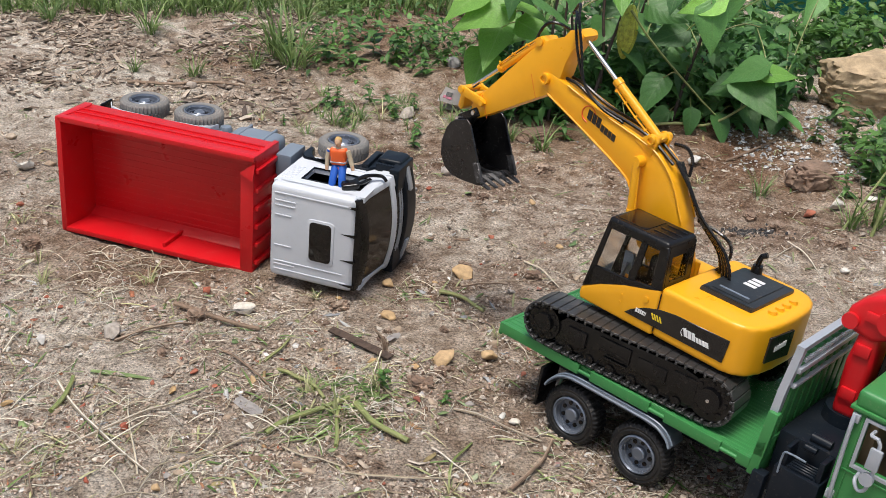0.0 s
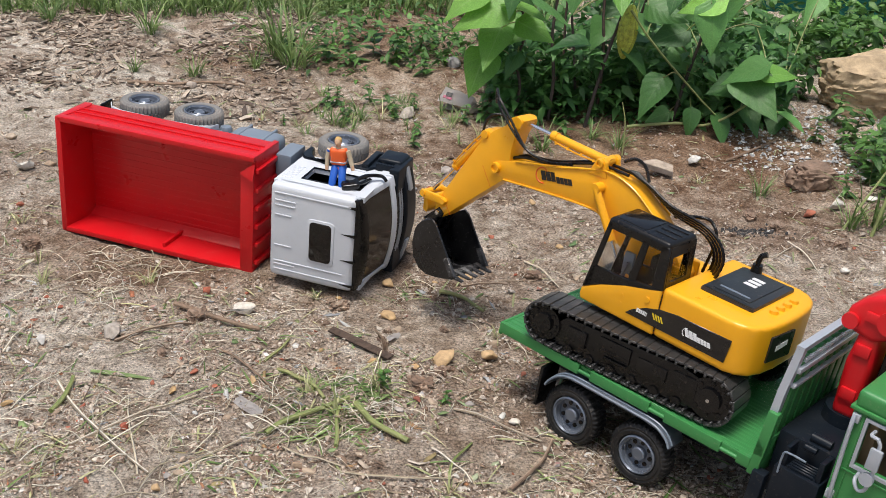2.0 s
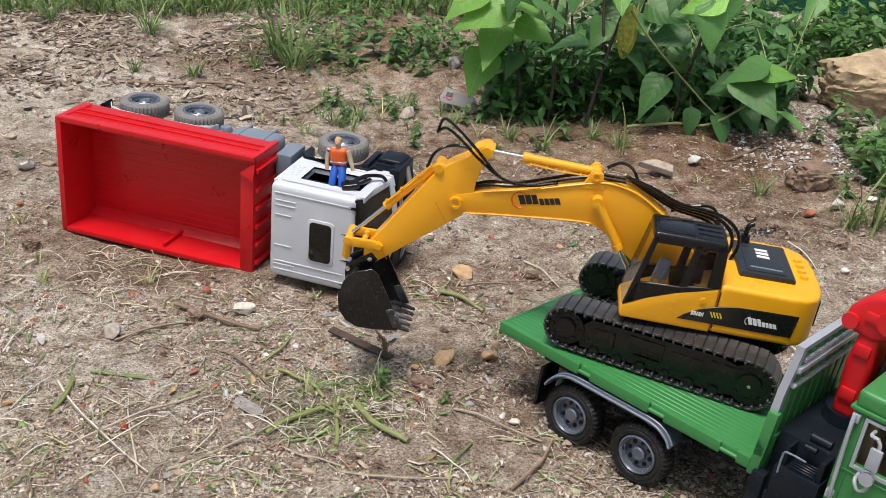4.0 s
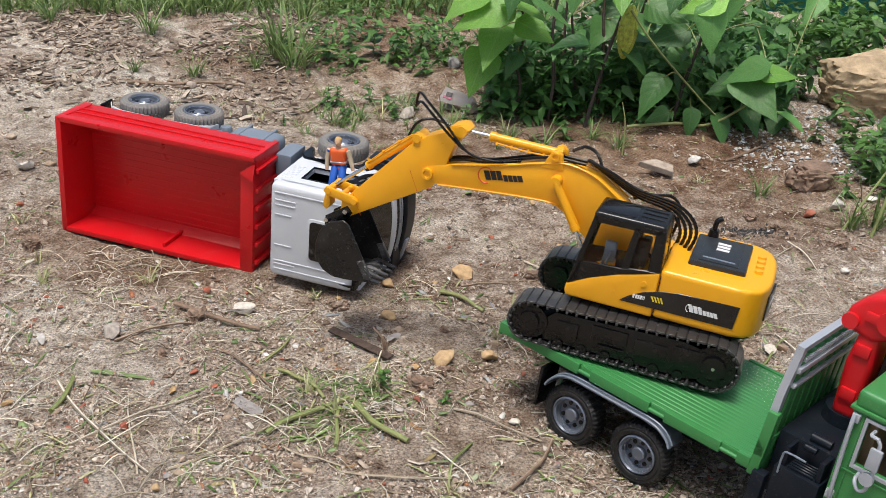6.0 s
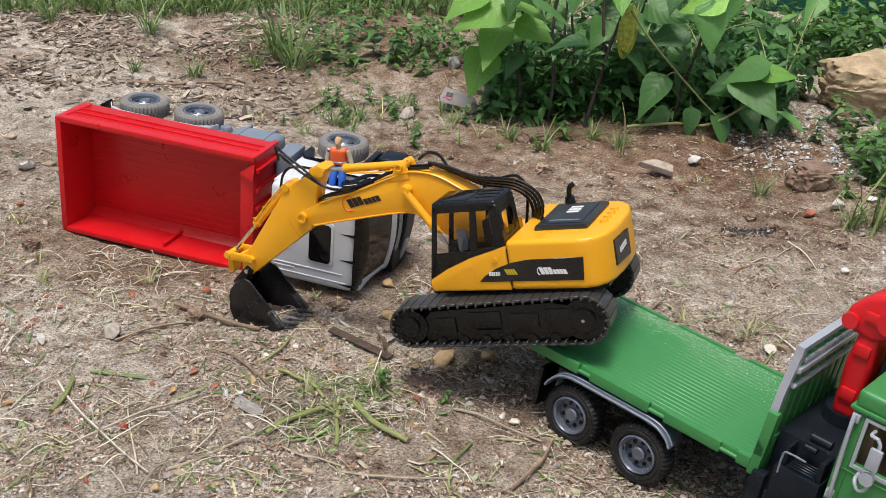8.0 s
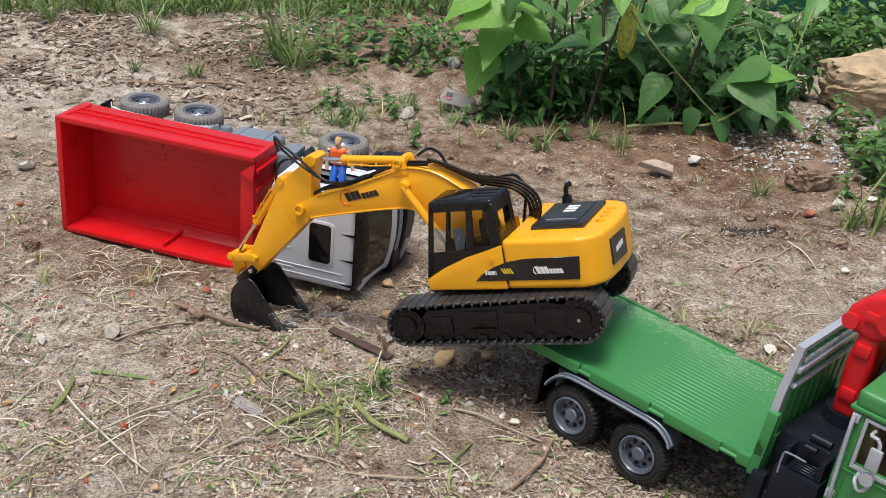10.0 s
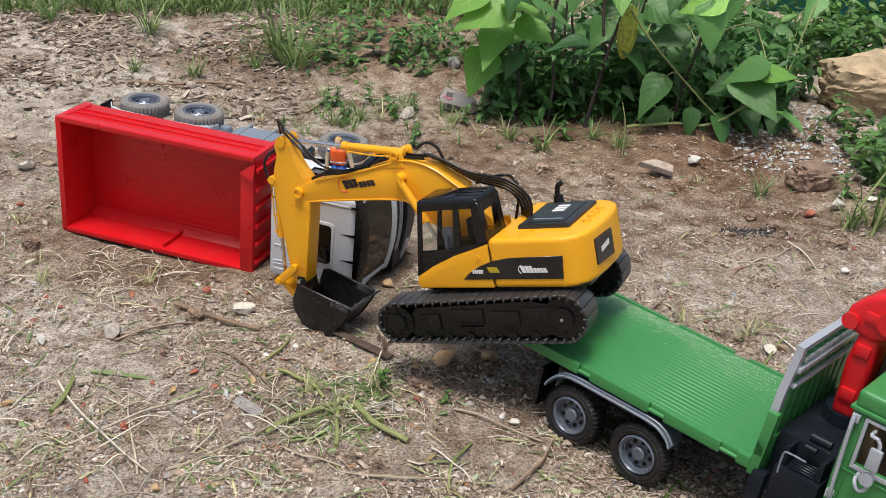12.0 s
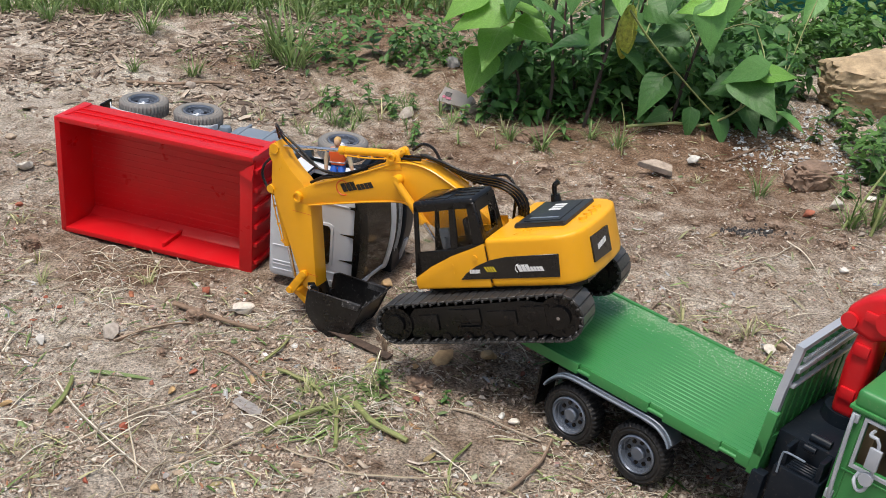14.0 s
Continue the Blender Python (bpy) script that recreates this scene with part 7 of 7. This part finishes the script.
bean_plant("dark green bean plant with heart-shaped leaves on vines", (
    ([(0.244, 1.980, -0.01), (0.258, 1.98, 0.07), (0.272, 1.98, 0.14), (0.295, 1.98, 0.236), (0.31, 1.98, 0.34)], 0.005),
    ([(0.236, 2.05, -0.01), (0.222, 2.05, 0.10), (0.206, 2.05, 0.215), (0.21, 2.05, 0.33)], 0.0042),
    ([(0.268, 2.02, -0.01), (0.270, 2.02, 0.12), (0.262, 2.03, 0.22), (0.272, 2.03, 0.34)], 0.005),
    ([(0.300, 1.955, 0.224), (0.345, 1.945, 0.170), (0.423, 1.940, 0.093), (0.470, 1.94, 0.05)], 0.0032),
    ([(0.316, 1.94, 0.018), (0.40, 1.94, 0.030), (0.470, 1.94, 0.034), (0.56, 1.945, 0.10)], 0.0042),
    ([(0.40, 1.99, -0.01), (0.42, 1.99, 0.10), (0.44, 1.98, 0.22), (0.43, 1.97, 0.33)], 0.005),
), LEAVES_BACK, (10,), 26, ((0.24, 2.0, 0.03), (0.60, 2.20, 0.38)))
bean_plant("dense bean vine trailing over the bank", (
    ([(0.43, 2.06, -0.01), (0.45, 2.05, 0.10), (0.48, 2.03, 0.20), (0.47, 2.0, 0.30)], 0.005),
    ([(0.30, 2.08, -0.01), (0.31, 2.06, 0.10), (0.33, 2.03, 0.20), (0.35, 2.0, 0.32)], 0.005),
    ([(0.52, 2.05, -0.01), (0.55, 2.02, 0.07), (0.60, 2.0, 0.10)], 0.004),
), LEAVES_MORE, (11, 1), 30, ((0.25, 2.08, 0.02), (0.66, 2.34, 0.34)))

# the warty gourd that hangs among the stems
def bitter_gourd():
    bm = bm_new()
    n, rows = 40, 34
    rings = []
    for k in range(rows + 1):
        u = k / rows
        r = 0.0165 * math.sin(math.pi * min(1, 0.03 + 0.95 * u)) ** 0.62
        ring = []
        for i in range(n):
            a = 2 * math.pi * i / n
            wart = 0.10 * math.sin(a * 8 + 0.7 * math.sin(u * 17)) + 0.10 * noise.noise(Vector((math.cos(a) * 5, math.sin(a) * 5, u * 22)))
            ring.append(bm.verts.new((r * (1 + wart) * math.cos(a), r * (1 + wart) * math.sin(a), -0.096 * u)))
        rings.append(ring)
    for p, q in zip(rings, rings[1:]):
        for i in range(n):
            bm.faces.new((p[i], q[i], q[(i + 1) % n], p[(i + 1) % n]))
    bm.faces.new(rings[0]), bm.faces.new(rings[-1][::-1])
    bmesh.ops.recalc_face_normals(bm, faces=bm.faces)
    ob = solo("bitter_gourd", bm, M["gourd"], "warty yellow-green gourd hanging among bean stems", "gourd", pose(0.3045, 1.975, 0.229, 0, 4, 20))
    part("stalk", tube(bm_new(), [(0, 0, -0.003), (0.002, 0, 0.012), (-0.004, 0.004, 0.040)], 0.0016, 0.0012, 6, 4), M["stalk"], ob)


bitter_gourd()


def undergrowth(name, count, where, lo, hi, tall, mat, label):
    """Small leaves on short stems, as one ragged cover."""
    verts, faces, uvs = [], [], []
    shape, suv, sf = leaf_rows(1.0, 0.44, 0.2, 0.25, 4)
    for _ in range(count):
        x, y = where()
        s = rng.uniform(lo, hi)
        z = height(x, y) + tall * rng.random() ** 1.4 + 0.004
        m = Matrix.Translation((x, y, z)) @ Euler((rng.gauss(0.25, 0.35), rng.gauss(0.15, 0.4), rng.uniform(0, 6.28))).to_matrix().to_4x4() @ Matrix.Scale(s, 4)
        n = len(verts)
        verts += [tuple(m @ p) for p in shape]
        uvs += suv
        faces += [tuple(n + i for i in f) for f in sf]
    stuff_mesh(name, verts, faces, M[mat], label, "weeds", uvs)


def right_back():
    while True:
        x, y = rng.uniform(0.35, 1.7), 2.13 + 0.60 * rng.random()
        if x > 0.30 + 0.1 * (y - 2) and not (abs(x - 0.9) < 0.2 and abs(y - 2.16) < 0.14):
            if noise.noise(Vector((x * 6, y * 6, 1))) > -0.35 + 0.9 * max(0.0, (x - 1.2) / 0.5) + 0.7 * max(0.0, (y - 2.55) / 0.2):
                return x, y


def middle_bank():
    while True:
        x, y = rng.gauss(-0.10, 0.16), rng.gauss(2.30, 0.10)
        if y > 2.16 and noise.noise(Vector((x * 9, y * 9, 5))) > -0.1:
            return x, y


undergrowth("undergrowth", 6500, right_back, 0.014, 0.044, 0.10, "weed", "dense low green weeds behind the clearing")
undergrowth("bank_weeds", 900, middle_bank, 0.009, 0.026, 0.06, "weed", "low green weeds on the earth bank")
undergrowth("plant_base", 3600, lambda: (rng.uniform(0.06, 0.62), 1.985 + abs(rng.gauss(0, 0.16))), 0.014, 0.042, 0.14, "leaf", "small dark green leaves round the bean stems")
undergrowth("far_weeds", 700, lambda: (rng.uniform(-0.3, 0.5), rng.uniform(2.4, 3.2)), 0.014, 0.040, 0.05, "weed", "scattered green weeds at the back")


WEED_LEAF = leaf_mesh("weed leaf", "weed", 0.5, 0.2, 0.3)


def weed(x, y, size):
    plant = thing("weed", "small leafy green weed growing in soil", "weed", pose(x, y, height(x, y)), "weeds")
    lean = (rng.gauss(0, 0.1) * size, rng.gauss(0, 0.1) * size)
    part("stem", tube(bm_new(), [(0, 0, -0.004), (lean[0] * 0.5, lean[1] * 0.3, size * 0.4), (lean[0], lean[1], size * 0.8)], 0.0012, 0.0007, 5, 3), M["stalk"], plant)
    for k in range(11):
        u = 0.1 + 0.9 * k / 10
        s = size * rng.uniform(0.3, 0.52) * (1.1 - 0.4 * u)
        share("leaf", WEED_LEAF, plant, Matrix.Translation((lean[0] * u, lean[1] * u, size * 0.8 * u)) @ Euler((0, rng.uniform(-0.5, 0.35), k * 2.4 + rng.random())).to_matrix().to_4x4() @ Matrix.Scale(s, 4))
    return plant


for x, y, s in ((-0.262, 2.277, 0.08), (-0.212, 2.246, 0.08), (-0.168, 2.276, 0.09), (-0.119, 2.245, 0.08), (-0.077, 2.339, 0.08), (-0.058, 2.179, 0.06), (-0.113, 1.990, 0.05), (-0.152, 2.016, 0.05), (0.727, 1.972, 0.08), (0.728, 1.843, 0.10), (0.724, 2.050, 0.08), (0.778, 1.936, 0.10), (0.658, 1.945, 0.06), (0.137, 1.989, 0.05), (0.206, 1.923, 0.05), (0.517, 2.061, 0.06), (0.284, 2.101, 0.06), (0.087, 2.098, 0.06), (0.054, 1.973, 0.05), (-0.057, 1.050, 0.032), (0.012, 1.022, 0.022), (0.70, 1.76, 0.09), (0.645, 1.70, 0.05)):
    weed(x, y, s)


for k in range(16):
    weed(sparse.uniform(-0.30, 0.10), sparse.gauss(1.96, 0.06), sparse.uniform(0.025, 0.05))


def stony_bank():
    return rng.uniform(0.5, 0.85), rng.uniform(1.8, 2.12)


gravel("bank_gravel", 1500, 0.003, 0.012, "grey_scrap", "loose grey gravel below the boulder", stony_bank)

gravel("charred_bits", 260, 0.002, 0.011, "char", "dark charred bits in a small patch on soil", lambda: (rng.gauss(0.457, 0.026), rng.gauss(1.553, 0.011)))
undergrowth("edge_weeds", 260, lambda: (0.70 + abs(rng.gauss(0, 0.05)), rng.uniform(1.66, 1.98)), 0.012, 0.034, 0.07, "weed", "low green weeds along the stony bank")

for k, (a, b, r) in enumerate((((0.600, 1.575, 0.0), (0.690, 1.665, 0.075), 0.0026), ((0.640, 1.560, 0.0), (0.672, 1.600, 0.105), 0.0030), ((0.668, 1.575, 0.0), (0.720, 1.590, 0.06), 0.0024), ((0.300, 1.850, 0.0), (0.292, 1.870, 0.085), 0.0014))):
    mid = tuple((p + q) / 2 + d for p, q, d in zip(a, b, (0.004, 0.0, 0.006)))
    solo("grass_stalk", tube(bm_new(), [(a[0], a[1], height(a[0], a[1]) - 0.003), mid, b], r, r * 0.5, 8, 4), M["stalk"], "thick pale green grass stalk leaning from soil", "stalk", group="grass stalks")

# shade net far behind the weeds
bm = bm_new()
g = [[bm.verts.new((0.74 + 1.1 * i / 24, 2.86 - 0.10 * i / 24 + 0.02 * math.sin(i * 0.9), -0.06 + 0.5 * j / 8 + 0.006 * math.sin(i + j))) for j in range(9)] for i in range(25)]
fs = [bm.faces.new((g[i][j], g[i + 1][j], g[i + 1][j + 1], g[i][j + 1])) for i in range(24) for j in range(8)]
bmesh.ops.solidify(bm, geom=fs, thickness=0.003)
solo("shade_net", bm, M["net"], "teal shade net hung behind the weeds", "net")

# sand spilled along the far edge of the truck deck
def deck_spot():
    x = rng.random() ** 1.5 * 0.27 + 0.005
    y = 0.166 - abs(rng.gauss(0, 0.016 if x < 0.15 else 0.026))
    p = GREEN @ Vector((x, max(0.01, y), 0.0936))
    return p.x, p.y


def deck_top(x, y):
    n = G_UP
    o = GREEN @ Vector((0, 0, 0.0932))
    return o.z - (n.x * (x - o.x) + n.y * (y - o.y)) / n.z


gravel("deck_sand", 4800, 0.0005, 0.0017, "sand", "pale sand grains spilled on the green deck", deck_spot, deck_top)


# ---- what moves ----
# seconds; the excavator's place, its heading, pitch and roll; slew, boom, stick and bucket in degrees
DRIVE = (
    (0.0, 0.2262, 1.0140, 0.0766, 142.7, -3.7, 3.2, -6.5, 34.9, -69.8, -87.7),
    (0.5, 0.2262, 1.0140, 0.0766, 142.7, -3.7, 3.2, -6.3, 35.5, -57.0, -89.5),
    (1.0, 0.2262, 1.0140, 0.0766, 142.7, -3.7, 3.2, -6.3, 35.6, -53.5, -91.0),
    (1.5, 0.2262, 1.0142, 0.0767, 142.7, -3.7, 3.2, -6.5, 14.6, -52.3, -90.0),
    (2.0, 0.2262, 1.0142, 0.0766, 142.7, -3.7, 3.2, -5.6, 5.6, -52.3, -87.0),
    (2.5, 0.2262, 1.0145, 0.0764, 142.7, -3.7, 3.2, 15.3, 6.1, -52.8, -83.3),
    (3.0, 0.2338, 1.0212, 0.0758, 148.9, -4.9, 3.0, 25.2, 6.3, -55.7, -76.0),
    (3.2, 0.2450, 1.0290, 0.0745, 155.0, -5.5, 2.2, 24.8, 5.5, -54.2, -76.0),
    (5.3, 0.2281, 1.0593, 0.0762, 162.4, -4.1, 1.2, 0.0, 5.8, -42.5, -92.0),
    (5.5, 0.2096, 1.0610, 0.0774, 163.6, -4.2, 1.5, -0.6, 6.1, -42.1, -92.0),
    (6.0, 0.2033, 1.0537, 0.0792, 162.0, -3.4, 2.2, -0.6, 6.7, -41.7, -90.0),
    (6.5, 0.1599, 1.0576, 0.0893, 161.0, 0.1, 1.4, -1.4, 6.0, -39.0, -91.0),
    (7.0, 0.1490, 1.0792, 0.0955, 164.5, 16.1, 4.0, -2.7, 5.8, -37.4, -84.0),
    (7.5, 0.1340, 1.0751, 0.0953, 161.9, 15.8, 4.0, -1.4, 4.9, -37.1, -89.0),
    (8.0, 0.0898, 1.0791, 0.0775, 162.4, 14.9, 3.3, -3.9, 7.0, -39.0, -94.0),
    (10.5, 0.0857, 1.0804, 0.0781, 161.6, 15.0, 3.0, -3.6, 9.7, -50.4, -80.0),
    (11.0, 0.0840, 1.0814, 0.0789, 159.5, 15.7, 2.3, -3.4, 11.5, -65.2, -88.0),
    (11.5, 0.0835, 1.0815, 0.0789, 159.5, 15.7, 2.3, -3.6, 11.2, -68.1, -85.0),
    (12.0, 0.0780, 1.0870, 0.0754, 157.9, 15.8, 2.2, -3.4, 13.1, -87.2, -86.0),
    (12.5, 0.0784, 1.0857, 0.0759, 156.9, 17.2, 2.1, -3.5, 12.8, -91.8, -86.0),
    (13.0, 0.0782, 1.0857, 0.0758, 156.9, 17.2, 2.1, -3.1, 13.1, -93.6, -86.0),
    (14.0, 0.0781, 1.0858, 0.0757, 156.9, 17.2, 2.2, -3.0, 13.2, -94.2, -86.0),
)


def between(t):
    """The table at t, glided through without overshoot."""
    ts = [r[0] for r in DRIVE]
    i = max(0, min(len(ts) - 2, max(k for k in range(len(ts)) if ts[k] <= t + 1e-9)))
    h = ts[i + 1] - ts[i]
    u = (t - ts[i]) / h
    out = []
    for c in range(1, 11):
        def slope(k):
            if k <= 0 or k >= len(ts) - 1:
                return 0.0
            a = (DRIVE[k][c] - DRIVE[k - 1][c]) / (ts[k] - ts[k - 1])
            b = (DRIVE[k + 1][c] - DRIVE[k][c]) / (ts[k + 1] - ts[k])
            return 0.0 if a * b <= 0 else 2 * a * b / (a + b)
        p, q = DRIVE[i][c], DRIVE[i + 1][c]
        m, n = slope(i) * h, slope(i + 1) * h
        out.append((2 * u ** 3 - 3 * u * u + 1) * p + (u ** 3 - 2 * u * u + u) * m + (3 * u * u - 2 * u ** 3) * q + (u ** 3 - u * u) * n)
    return out


def turned(degrees):
    return Matrix.Rotation(-radians(degrees), 4, "Y")


def motions():
    rows = {key: [] for key in ("body", *ARM)}
    for k in range(141):
        t = k / 10
        x, y, z, yaw, pit, rol, slew, bo, st, bk = between(t)
        rows["body"].append((t, pose(x, y, z, rol, pit, yaw)))
        tur = Matrix.Rotation(radians(slew), 4, "Z")
        bm = tur @ Matrix.Translation((PX, 0, PZ)) @ turned(bo)
        sm = bm @ Matrix.Translation((BOOM_L, 0, 0)) @ turned(st)
        rows["engine_cover"].append((t, tur))
        rows["boom"].append((t, bm))
        rows["stick"].append((t, sm))
        rows["bucket"].append((t, sm @ Matrix.Translation(BUCKET_PIN) @ turned(bk)))
        side = tur.to_3x3() @ Vector((0, 1, 0))

        def pointing(a, b):
            d = (b - a).normalized()
            return Matrix.Translation(a) @ Matrix((side.cross(d), side, d)).transposed().to_4x4()

        mid = Vector((0, YC, 0))
        foot, tail = bm @ (STICK_FOOT + mid), sm @ (STICK_TAIL + mid)
        rows["stick_barrel"].append((t, pointing(foot, tail)))
        rows["stick_rod"].append((t, pointing(tail, foot)))
        for i, yy in enumerate((0.0135, -0.0265)):
            off = Vector((0, yy, 0))
            low, high = tur @ (BOOM_FOOT + off), bm @ (BOOM_PIN + off)
            rows["boom_barrel_%d" % i].append((t, pointing(high, low)))
            rows["boom_rod_%d" % i].append((t, pointing(low, high)))
    walk(EXCAVATOR, rows["body"])
    for key, ob in ARM.items():
        walk(ob, rows[key])


motions()
